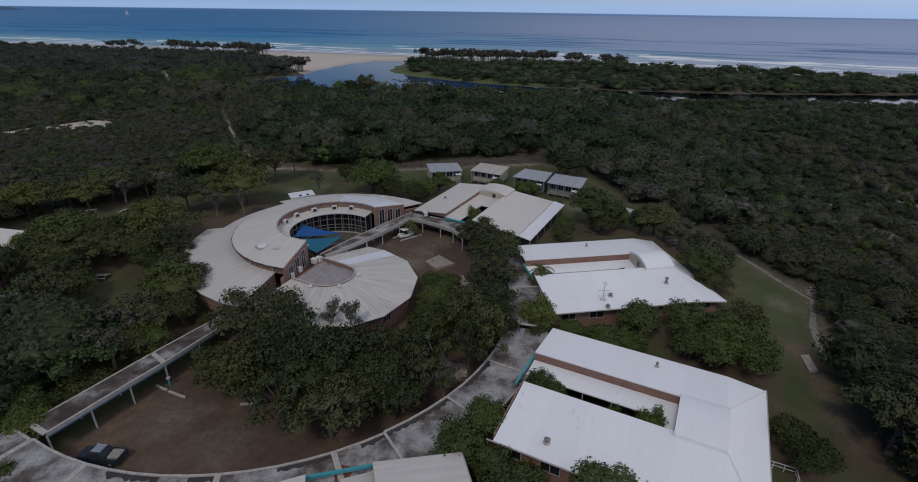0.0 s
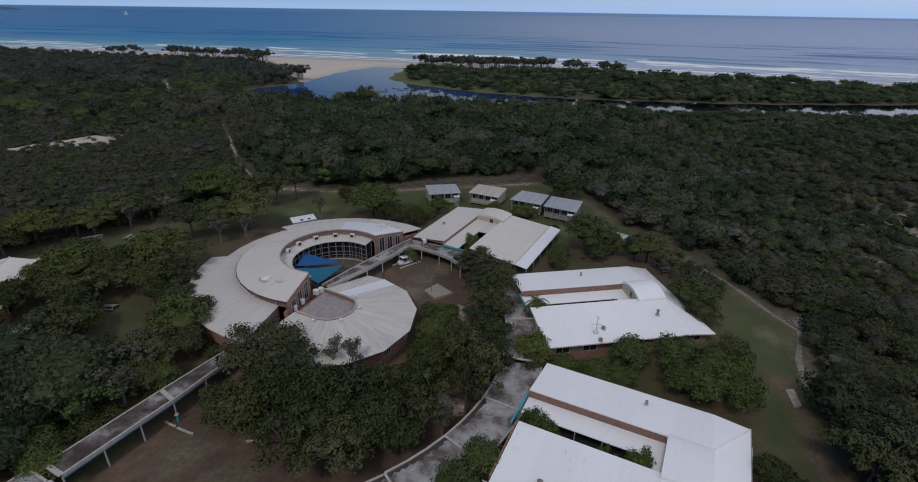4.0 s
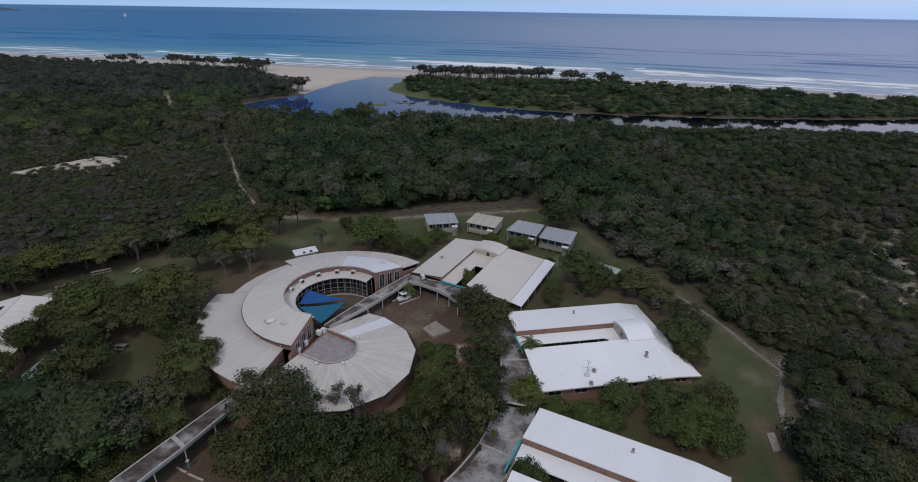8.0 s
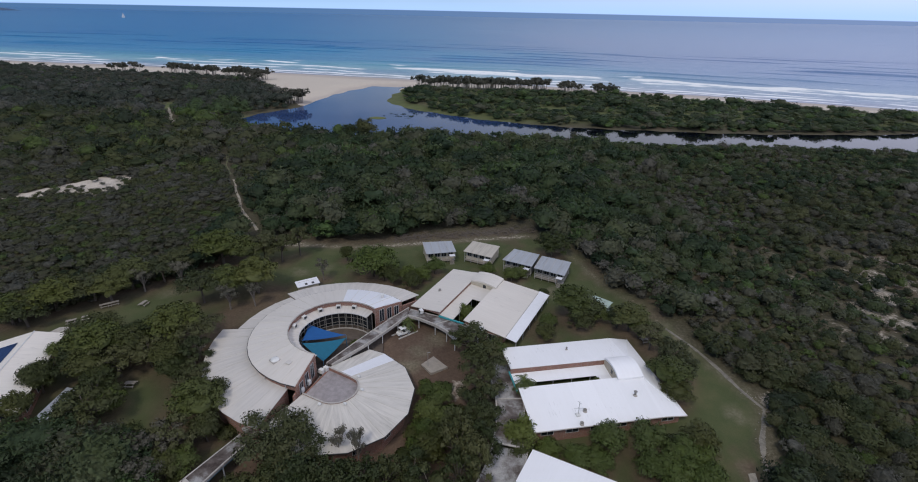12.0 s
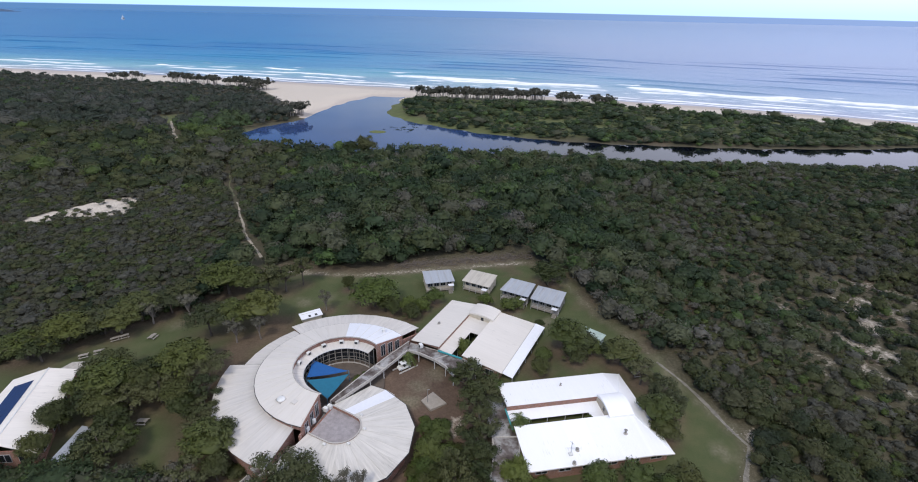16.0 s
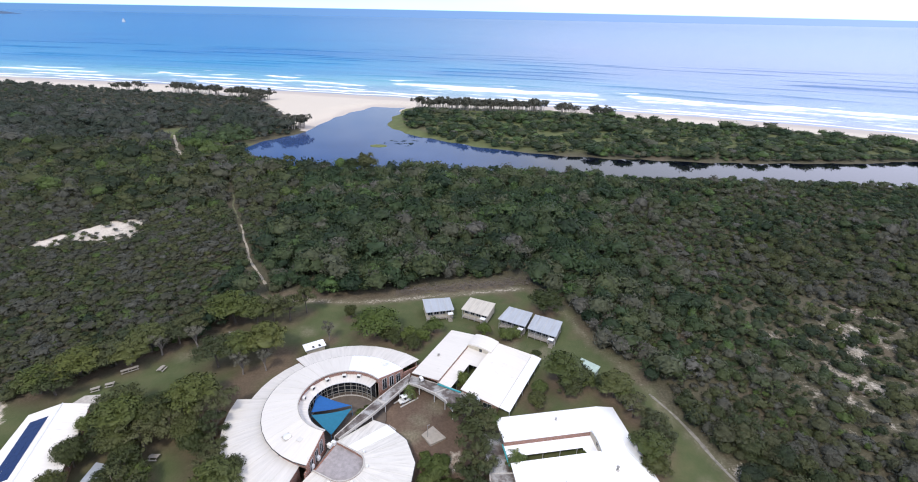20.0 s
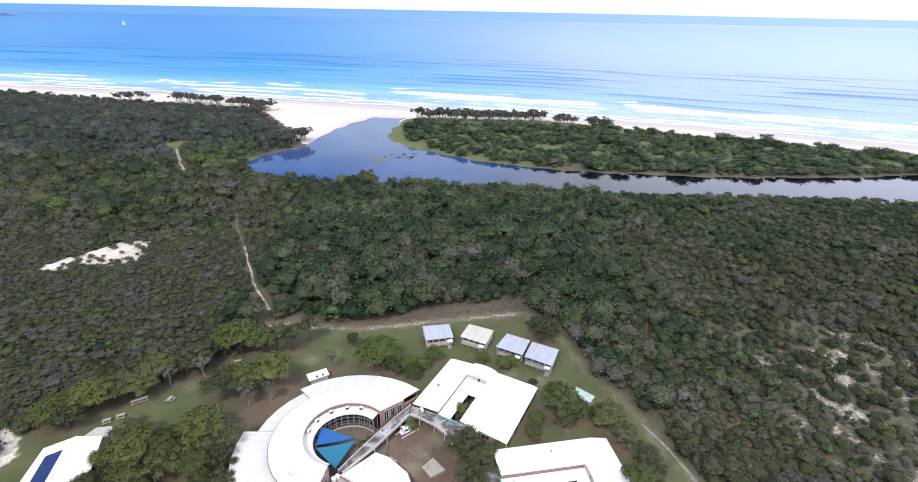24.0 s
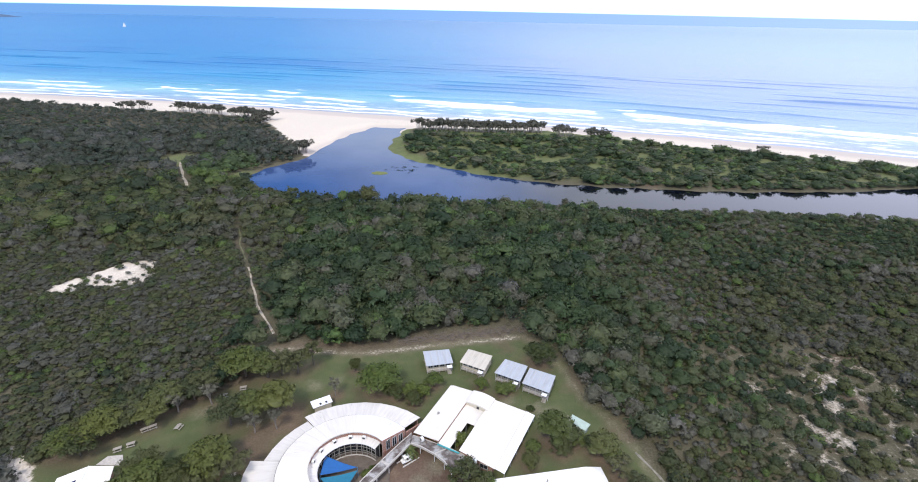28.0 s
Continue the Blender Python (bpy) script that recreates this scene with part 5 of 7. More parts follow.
part("rusted_cover", slab([(-12.2, 38.1, 3.53), (-10.6, 38.0, 3.53), (-10.2, 37.2, 3.53), (-10.4, 35.9, 3.53), (-11.7, 35.9, 3.53)], 0.03, (1, 0, 0)), RUST, south_arcade, "rusty brown steel sheet")

# ---- demountable huts on the back lawn ----
def hut(corners, z, roof, wall_mat, label):
    a, b, c, d = [Vector((*p, 0)) for p in corners]   # back left, back right, front right, front left
    h = thing("demountable_hut", ((a + c) / 2) + Vector((0, 0, 3.6)), label, "hut", "demountable huts")
    n = 4
    for k in range(n):
        p, q, r, s = a.lerp(b, k / n), a.lerp(b, (k + 1) / n), d.lerp(c, (k + 1) / n), d.lerp(c, k / n)
        up = Vector((0, 0, z + 0.012 * (k % 2)))
        part("roof_sheet", slab([p + up + Vector((0, 0, 0.25)), q + up + Vector((0, 0, 0.25)), r + up, s + up], 0.1, b - a), roof, h)
        part("roof_batten", tube(bmesh.new(), [p + up + Vector((0, 0, 0.3)), s + up + Vector((0, 0, 0.05))], [0.05, 0.05], 4), KERB, h)
    cen = (a + b + c + d) / 4
    ins = [p.lerp(cen, 0.07) for p in (a, b, c, d)]
    front = [ins[3].lerp(ins[0], 0.16), ins[2].lerp(ins[1], 0.16)]
    for p, q, top in ((ins[0], ins[1], z + 0.1), (ins[1], front[1], z - 0.08), (front[1], front[0], z - 0.1), (front[0], ins[0], z - 0.08)):
        part("wall", wall(p, q, 4.1, top, 0.12), wall_mat, h)
    f0, f1 = front
    out = (ins[3] - ins[0]).normalized() * 0.08
    for k in range(4):
        s, t = f0.lerp(f1, 0.06 + 0.235 * k), f0.lerp(f1, 0.24 + 0.235 * k)
        window(h, s + out, t + out, 5.1, z - 0.5, 0.05, 1)
    part("floor", slab([p + Vector((0, 0, 4.2)) for p in ins], 0.18, b - a), TIMBER, h)
    for k in range(5):
        p = ins[3].lerp(ins[2], k / 4)
        part("verandah_post", tube(bmesh.new(), [p + Vector((0, 0, 3.2)), p + Vector((0, 0, z - 0.08))], [0.05, 0.05], 5), POST, h)
        q = ins[0].lerp(ins[1], k / 4)
        part("stump", tube(bmesh.new(), [q + Vector((0, 0, 3.0)), q + Vector((0, 0, 4.1))], [0.1, 0.1], 6), KERB, h)
    for zz in (4.7, 5.15):
        part("handrail", tube(bmesh.new(), [ins[3] + Vector((0, 0, zz)), ins[3].lerp(ins[2], 0.75) + Vector((0, 0, zz))], [0.04, 0.04], 5), POST, h)
    s = ins[3].lerp(ins[2], 0.88)
    side = (ins[2] - ins[3]).normalized()
    for k in range(4):
        p = s + out * (4 + 3.6 * k)
        part("step", one_box((p.x, p.y, 4.05 - 0.18 * k), (1.3, 0.32, 0.06), math.atan2(side.y, side.x)), TIMBER, h)
    p = s + out * 11
    part("landing_roof", one_box((p.x, p.y, z - 0.75), (1.6, 1.3, 0.08), math.atan2(side.y, side.x)), BRIGHT_SHEET, h, "white canopy over the steps")
    return h


hut([(-8.5, 137.0), (0.1, 138.3), (1.5, 131.5), (-7.0, 129.6)], 6.9, ZINC_ROOF, CREAM_WALL, "raised hut with a pale galvanised roof on the lawn")
hut([(6.6, 138.5), (14.3, 135.0), (11.4, 127.9), (3.6, 131.9)], 6.9, DULL_ROOF, CREAM_WALL, "raised hut with a dull cream ribbed roof on the lawn")
hut([(18.4, 133.4), (25.2, 129.9), (22.0, 122.8), (14.4, 126.8)], 6.9, ZINC_ROOF, GREY_WALL, "raised hut with a blue-grey galvanised roof")
hut([(25.8, 129.1), (33.3, 125.3), (30.0, 117.8), (22.5, 122.1)], 6.9, ZINC_ROOF, GREY_WALL, "raised hut with a blue-grey galvanised roof beside its twin")

# ---- hall with solar panels at the west edge ----
sol = thing("solar_hall", (-86, 81, 1.6), "white-roofed hall with a dark solar array", "building")
ridge0, ridge1 = Vector((-87.7, 90.4, 6.6)), Vector((-82.4, 68.8, 6.6))
e0, e1 = Vector((-82.6, 91.6, 5.4)), Vector((-74.4, 68.0, 5.4))
f0, f1 = Vector((-93.9, 87.8, 5.4)), Vector((-90.2, 66.8, 5.4))
for k in range(5):
    t, s = k / 5, (k + 1) / 5
    part("roof_sheet", slab([ridge0.lerp(ridge1, t), ridge0.lerp(ridge1, s), e0.lerp(e1, s), e0.lerp(e1, t)], 0.15, ridge1 - ridge0), PALE_ROOF, sol)
    part("roof_sheet", slab([f0.lerp(f1, t), f0.lerp(f1, s), ridge0.lerp(ridge1, s), ridge0.lerp(ridge1, t)], 0.15, ridge1 - ridge0), PALE_ROOF, sol)
part("ridge_cap", tube(bmesh.new(), [ridge0 + Vector((0, 0, 0.04)), ridge1 + Vector((0, 0, 0.04))], [0.12, 0.12], 5), UNIT, sol)
for p, q in ((e0, e1), (f0, f1), (e0, f0), (e1, f1)):
    c = (ridge0 + ridge1) / 2
    p2, q2 = p.lerp(c, 0.07), q.lerp(c, 0.07)
    part("wall", wall(p2, q2, 0.4, 5.35, 0.24), BRICK, sol)
    for k in range(4):
        out = ((p2 + q2) / 2 - c)
        out.z = 0
        out = out.normalized() * 0.13
        window(sol, p2.lerp(q2, 0.08 + 0.23 * k) + out, p2.lerp(q2, 0.22 + 0.23 * k) + out, 2.8, 4.6, 0.08, 1)
PANEL, pn, pl, pb = material("solar_panel_glass", 0.15, 0.2, 0.5)
pb.inputs["Base Color"].default_value = (0.016, 0.034, 0.105, 1)
arr = thing("solar_array", (-88.5, 80, 6.2), "rows of dark blue solar panels on the white roof", "solar panels")
du = (ridge1 - ridge0).normalized()
dv = (f0 - ridge0).normalized()
nrm = du.cross(dv).normalized()
nrm = nrm if nrm.z > 0 else -nrm
for i in range(10):
    for j in range(3):
        c = ridge0 + du * (4.3 + 1.72 * i) + dv * (2.0 + 1.2 * j) + nrm * 0.12
        hu, hv = du * 0.84, dv * 0.58
        part("panel", slab([c - hu - hv, c + hu - hv, c + hu + hv, c - hu + hv], 0.05, du), PANEL, arr)
shed = thing("lean_to_shed", (-71.2, 71.5, 1.2), "long low shed with a galvanised roof among trees", "shed")
part("roof", slab([(-72.5, 66.6, 3.7), (-70.1, 66.4, 3.4), (-69.6, 76.2, 3.4), (-72.2, 76.5, 3.7)], 0.1, (0, 1, 0)), ZINC_ROOF, shed)
for x, y in ((-72.2, 67), (-70.4, 67), (-72.0, 76), (-69.9, 76), (-72.1, 71.5), (-70.1, 71.4)):
    part("post", tube(bmesh.new(), [(x, y, 0.5), (x, y, 3.4)], [0.07, 0.07], 6), POST, shed)
part("wall", wall((-72.3, 66.8), (-72.0, 76.2), 0.6, 3.5, 0.1), GREY_WALL, shed)
gs = thing("garden_shed", (37, 107, 2.9), "small pale green garden shed among trees", "shed")
part("roof", slab([(35.4, 110.2, 5.9), (39.7, 106.4, 5.9), (37.9, 104.4, 5.5), (33.9, 107.4, 5.5)], 0.1, (1, -0.9, 0)), plain("green_roof_paint", (0.36, 0.45, 0.4), 0.6), gs)
for p, q in (((35.4, 109.7), (39.2, 106.4)), ((39.2, 106.4), (37.8, 104.9)), ((37.8, 104.9), (34.3, 107.5)), ((34.3, 107.5), (35.4, 109.7))):
    part("wall", wall(p, q, 2.0, 5.5, 0.1), plain("green_wall_paint", (0.25, 0.3, 0.26), 0.7), gs)


# ---- trees ----
rng = np.random.default_rng(7)
WOOD_LEAF = foliage("woodland_leaves", (0.0, (0.033, 0.060, 0.030)), (0.28, (0.058, 0.096, 0.041)), (0.5, (0.102, 0.128, 0.055)), (0.68, (0.132, 0.137, 0.095)), (0.86, (0.168, 0.162, 0.139)), (0.88, (0.090, 0.150, 0.049)), (1.0, (0.139, 0.211, 0.067)), vary=0.28, through_light=0.5)
SCRUB_LEAF = foliage("coastal_scrub_leaves", (0.0, (0.039, 0.058, 0.031)), (0.3, (0.069, 0.090, 0.039)), (0.5, (0.116, 0.128, 0.052)), (0.68, (0.103, 0.103, 0.075)), (0.86, (0.141, 0.141, 0.117)), (0.88, (0.095, 0.143, 0.039)), (1.0, (0.144, 0.188, 0.061)), vary=0.28, through_light=0.5)
GUM_LEAF = foliage("gum_leaves", (0.0, (0.032, 0.046, 0.013)), (0.5, (0.062, 0.073, 0.024)), (1.0, (0.103, 0.106, 0.042)), by_object=True)
GREEN_LEAF = foliage("broad_green_leaves", (0.0, (0.055, 0.085, 0.017)), (0.5, (0.080, 0.111, 0.024)), (1.0, (0.116, 0.143, 0.032)), by_object=True)
DARK_LEAF = foliage("dark_green_leaves", (0.0, (0.028, 0.044, 0.010)), (1.0, (0.076, 0.084, 0.023)), by_object=True)
BEACH_LEAF = foliage("dark_salt_leaves", (0.0, (0.055, 0.06, 0.044)), (1.0, (0.095, 0.095, 0.072)), by_object=True)
UMBRELLA_LEAF = foliage("lawn_tree_leaves", (0.0, (0.063, 0.084, 0.018)), (0.5, (0.086, 0.105, 0.024)), (1.0, (0.120, 0.128, 0.032)), by_object=True)
# far wood: distance haze put into the leaves as a paler grey
HAZED_LEAF = foliage("hazed_headland_leaves", (0.0, (0.052, 0.072, 0.050)), (0.4, (0.086, 0.100, 0.078)), (0.7, (0.112, 0.118, 0.100)), (0.86, (0.142, 0.143, 0.130)), (0.88, (0.075, 0.118, 0.050)), (1.0, (0.100, 0.150, 0.058)), vary=0.28, through_light=0.5)
GREY_LEAF = foliage("grey_leaves", (0.0, (0.095, 0.09, 0.068)), (1.0, (0.135, 0.128, 0.095)), by_object=True)


def leaf_shell(lumps, count, size, flat=0.8, down=-0.35, r=rng, loose=0.0):
    """Leaf sprays as small triangles over the outside of a set of rounded lumps. Returns (count, 3, 3)."""
    lumps = np.asarray(lumps, float)
    wgt = lumps[:, 3] ** 2
    k = r.choice(len(lumps), count * 2, p=wgt / wgt.sum())
    d = r.normal(size=(count * 2, 3))
    d /= np.linalg.norm(d, axis=1)[:, None]
    d[:, 2] = np.where(d[:, 2] < down, -d[:, 2], d[:, 2])
    rad = lumps[k, 3] * (0.55 - 0.2 * loose + (0.72 + 0.5 * loose) * r.random(count * 2) ** (1.15 + 0.4 * loose))
    p = lumps[k, :3] + d * rad[:, None] * np.array([1, 1, flat])
    gap = np.linalg.norm((p[:, None, :] - lumps[None, :, :3]) / np.array([1, 1, flat]), axis=2) / lumps[None, :, 3]
    keep = np.where(gap.min(1) > 0.55 - 0.3 * loose)[0][:count]
    p, d = p[keep], d[keep]
    nrm = d + r.normal(size=d.shape) * 0.45
    nrm /= np.linalg.norm(nrm, axis=1)[:, None]
    a = np.cross(nrm, r.normal(size=d.shape))
    a /= np.linalg.norm(a, axis=1)[:, None]
    b = np.cross(nrm, a)
    s = size * r.uniform(0.6, 1.35, len(p))[:, None]
    soft = d * 0.65 + nrm * 0.5 + np.array([0, 0, 0.45])
    soft /= np.linalg.norm(soft, axis=1)[:, None]
    wd = r.uniform(0.35, 0.75, len(p))[:, None]
    tri = np.stack([p + a * s * 1.25, p - a * s * 0.55 + b * s * wd, p - a * s * 0.75 - b * s * wd], 1)
    return np.concatenate([tri, np.repeat(soft[:, None, :], 3, 1)], 2)


def core_shell(kind, r, fine=1, size=0.8):
    """A rounded, uneven body of inner leaves that fills a crown, as smooth triangles in the same layout as leaf_shell."""
    bm = bmesh.new()
    bmesh.ops.create_icosphere(bm, subdivisions=fine, radius=1.0)
    bmesh.ops.triangulate(bm, faces=bm.faces)
    bm.verts.ensure_lookup_table()
    co = np.array([v.co for v in bm.verts])
    fc = np.array([[v.index for v in f.verts] for f in bm.faces])
    bm.free()
    cz, rx, rz = {"round": (0.56, 0.44, 0.36), "gum": (0.76, 0.46, 0.2), "umbrella": (0.62, 0.52, 0.3), "flat": (0.8, 0.56, 0.15), "shrub": (0.36, 0.5, 0.34), "sparse": (0.7, 0.2, 0.2)}[kind]
    q = co * (1 + r.uniform(-0.2, 0.2, len(co)))[:, None] * np.array([rx, rx, rz]) * size + np.array([0, 0, cz])
    nr = co * np.array([1, 1, rx / rz]) + np.array([0, 0, 0.3]) + r.normal(size=co.shape) * 0.12
    nr /= np.linalg.norm(nr, axis=1)[:, None]
    return np.concatenate([q, nr], 1)[fc]


def lumps_for(kind, r):
    """Rounded masses of a crown, for a tree of height about 1 and crown radius about 0.5."""
    out = []
    if kind == "round":
        out.append((0, 0, 0.55, 0.33))
        for k in range(20):
            a, e = k * 2.4 + r.uniform(-0.5, 0.5), r.uniform(-0.5, 1.0)
            q = r.uniform(0.22, 0.42) * (1 - 0.45 * e)
            out.append((q * math.cos(a), q * math.sin(a), 0.52 + 0.33 * e, r.uniform(0.09, 0.19)))
    elif kind == "gum":
        for k in range(24):
            a, q = k * 2.4 + r.uniform(-0.5, 0.5), math.sqrt((k + 0.4) / 24) * r.uniform(0.85, 1.12)
            out.append((0.45 * q * math.cos(a), 0.45 * q * math.sin(a), 0.89 - 0.27 * q * q + r.uniform(-0.2, 0.06), r.uniform(0.06, 0.125)))
    elif kind == "umbrella":
        for k in range(18):
            a, q = k * 2.4 + r.uniform(-0.3, 0.3), math.sqrt((k + 0.4) / 18)
            out.append((0.42 * q * math.cos(a), 0.42 * q * math.sin(a), 0.88 - 0.34 * q * q + r.uniform(-0.03, 0.03), r.uniform(0.1, 0.15)))
    elif kind == "flat":
        for k in range(12):
            a, q = k * 2.4 + r.uniform(-0.3, 0.3), math.sqrt((k + 0.5) / 12)
            out.append((0.55 * q * math.cos(a), 0.55 * q * math.sin(a), 0.86 - 0.12 * q + r.uniform(-0.04, 0.04), r.uniform(0.13, 0.18)))
    elif kind == "sparse":
        for k in range(7):
            a, q = k * 2.4, math.sqrt((k + 0.4) / 7)
            out.append((0.26 * q * math.cos(a), 0.26 * q * math.sin(a), 0.55 + 0.36 * r.uniform(0, 1), r.uniform(0.08, 0.13)))
    elif kind == "shrub":
        for k in range(7):
            a, q = k * 2.4, math.sqrt(k / 7)
            out.append((0.36 * q * math.cos(a), 0.36 * q * math.sin(a), 0.5 - 0.2 * q, r.uniform(0.26, 0.36)))
    return out


def leaf_mesh(name, tris, mat):
    v = tris.reshape(-1, 6)
    me = raw_mesh(name, v[:, :3], np.arange(len(v)).reshape(-1, 3), mat, True)
    me.normals_split_custom_set_from_vertices(v[:, 3:])
    return me


def tree_model(kind, leaf, bark, label, category, count, size, seed):
    """A tree one metre high at the origin: trunk with limbs to each leaf mass, crown of leaf sprays."""
    r = np.random.default_rng(seed)
    lumps = lumps_for(kind, r)
    t = thing("shrub" if kind == "shrub" else "tree", (0, 0, 0), label, category)
    bm = bmesh.new()
    fork = {"gum": 0.42, "umbrella": 0.4, "flat": 0.45, "round": 0.25, "sparse": 0.3, "shrub": 0.06}[kind]
    lean = r.uniform(-0.04, 0.04, 2)
    tr = 0.035 if kind != "shrub" else 0.02
    tube(bm, [(0, 0, -0.12), (lean[0] * 0.5, lean[1] * 0.5, fork * 0.5), (lean[0], lean[1], fork)], [tr, tr * 0.8, tr * 0.65], 7)
    for x, y, z, q in lumps:
        mid = (lean[0] + x * 0.45 + r.uniform(-0.03, 0.03), lean[1] + y * 0.45 + r.uniform(-0.03, 0.03), fork + (z - fork) * 0.6)
        tube(bm, [(lean[0], lean[1], fork - 0.02), mid, (x, y, z)], [tr * 0.55, tr * 0.34, tr * 0.12], 5)
    part("trunk", bm, bark, t)
    leaves = leaf_shell(lumps, count, size, r=r, loose={"gum": 1.0, "sparse": 0.7, "flat": 0.7, "round": 0.3}.get(kind, 0.0))
    if kind in ("round", "shrub", "umbrella"):
        leaves = np.concatenate([core_shell(kind, r, 2, 0.66), leaves])
    hang(new("crown", leaf_mesh("crown", leaves, leaf)), t)
    return t


MODELS = {
    "gum": [tree_model("gum", GUM_LEAF, BARK, "grey-green gum tree with an open crown", "tree", 4400, 0.025, 11 + i) for i in range(4)],
    "flat": [tree_model("flat", GUM_LEAF, BARK, "spreading olive-green tree with a flat crown", "tree", 4600, 0.025, 31 + i) for i in range(2)],
    "green": [tree_model("round", GREEN_LEAF, BARK, "bright green broad-leaved tree", "tree", 4600, 0.026, 41 + i) for i in range(3)],
    "umbrella": [tree_model("umbrella", UMBRELLA_LEAF, BARK, "umbrella-shaped green lawn tree with dense domed crown", "tree", 3600, 0.026, 46 + i) for i in range(3)],
    "dark": [tree_model("round", DARK_LEAF, BARK, "dense dark green tree", "tree", 4600, 0.026, 51 + i) for i in range(3)],
    "sparse": [tree_model("sparse", GREY_LEAF, PALE_BARK, "slender grey-leaved sapling with thin crown", "tree", 1100, 0.027, 61 + i) for i in range(2)],
    "slim": [tree_model("sparse", GUM_LEAF, PALE_BARK, "slender olive-leaved sapling with thin crown", "tree", 1500, 0.026, 65 + i) for i in range(2)],
    "shrub": [tree_model("shrub", GREEN_LEAF, BARK, "low green garden shrub", "shrub", 1300, 0.06, 71 + i) for i in range(2)],
    "scrub": [tree_model("shrub", DARK_LEAF, BARK, "low dark green shrub", "shrub", 1300, 0.06, 81 + i) for i in range(2)],
}
SPARE = {k: list(v) for k, v in MODELS.items()}
planted = []


def plant(kind, spots, group):
    """spots: x, y, height, width over height."""
    for i, (x, y, h, w) in enumerate(spots):
        h = h * 1.1
        m = Matrix.LocRotScale((x, y, float(land(x, y)) - 0.1), Euler((0, 0, rng.uniform(0, 6.28))), (h * w, h * w, h))
        if SPARE[kind]:
            t = SPARE[kind].pop(0)
            t.matrix_basis = m
        else:
            t = copy_thing(MODELS[kind][i % len(MODELS[kind])], Matrix())
            t.matrix_basis = m
        tagged(t, group=group)
        planted.append((x, y, h * w * 0.5))


# grove between the yard and the round hall
plant("dark", [(-31.4, 54.0, 5.6, 1.15), (-27.4, 51.4, 7.5, 1.05)], "grove by the yard")
plant("dark", [(-9.6, 50.4, 7.5, 1.05), (-16.6, 49.4, 8.5, 1.0), (-22.0, 53.6, 8.5, 0.95), (-6.4, 48.6, 5.6, 1.1), (-3.2, 62.0, 5.5, 1.1)], "grove by the yard")
plant("gum", [(-23.9, 57.0, 8.4, 1.0), (-13.5, 54.0, 8.4, 1.05), (-9.0, 55.4, 7.2, 1.0), (-17.2, 53.0, 9.0, 1.0), (-14.2, 44.9, 7.5, 1.15), (-19.8, 46.4, 8.0, 1.0), (1.9, 55.4, 9.4, 0.62), (4.0, 57.2, 9.8, 0.66), (1.8, 61.4, 8.6, 0.75), (5.0, 62.0, 8.2, 0.8), (2.4, 65.4, 7.4, 0.95), (5.8, 67.0, 6.5, 1.0)], "grove by the yard")
plant("flat", [(-28.6, 61.8, 7.4, 1.3), (-25.0, 61.2, 6.6, 1.2), (6.6, 80.4, 6.0, 1.15)], "spreading trees")
plant("slim", [(-2.8, 54.4, 7.4, 1.0), (-5.8, 53.4, 7.0, 1.1), (-3.8, 51.1, 6.8, 1.0), (-1.4, 51.2, 5.6, 0.8), (-5.0, 56.6, 7.6, 1.0)], "slender saplings by the arcade")
plant("sparse", [(-17.8, 61.8, 7.4, 0.62), (-14.7, 61.4, 7.6, 0.62), (-46.6, 56.6, 6.8, 1.1), (-49.6, 59.6, 7.4, 1.1), (-46.0, 62.4, 6.8, 1.1), (-53.2, 57.6, 6.6, 1.2)], "thin grey saplings")
plant("dark", [(-52.4, 62.6, 6.4, 1.05), (-45.2, 59.0, 5.4, 1.0), (-41.6, 66.2, 5.6, 1.0)], "trees west of the walkway")
# planting east of the round hall and along the arcade
plant("green", [(-3.6, 71.4, 4.0, 1.2), (-1.8, 74.6, 4.0, 1.1), (-4.2, 76.8, 3.0, 1.2), (-0.6, 69.6, 4.0, 1.1), (-3.6, 66.6, 4.2, 1.1), (0.4, 41.2, 5.4, 1.1), (3.4, 44.8, 5.4, 1.0), (12.4, 65.8, 5.6, 1.05), (9.8, 87.8, 4.6, 0.9), (5.2, 35.0, 5.2, 1.2), (14.4, 34.4, 5.8, 1.3), (4.2, 39.4, 4.0, 1.2), (7.4, 37.0, 3.6, 1.3)], "garden trees")
plant("dark", [(-1.6, 65.0, 5.0, 1.1), (12.2, 62.8, 4.2, 1.1)], "garden trees")
plant("shrub", [(1.0, 68.0, 2.6, 1.3), (-5.0, 69.0, 2.4, 1.3), (-4.0, 73.8, 2.6, 1.3), (-2.0, 78.0, 2.4, 1.3), (0.8, 72.2, 2.6, 1.3), (-5.6, 64.8, 2.8, 1.2), (-1.6, 71.6, 2.6, 1.3), (-0.6, 66.8, 2.4, 1.3)], "garden shrubs")
plant("gum", [(6.0, 71.4, 6.4, 1.15), (6.4, 75.4, 6.5, 1.2), (4.8, 87.0, 7.2, 1.35), (8.0, 84.6, 5.4, 1.1)], "garden trees")
plant("dark", [(-26.0, 55.4, 7.6, 1.0), (-12.4, 47.4, 7.0, 1.05), (-11.8, 52.0, 6.4, 1.0)], "garden trees")
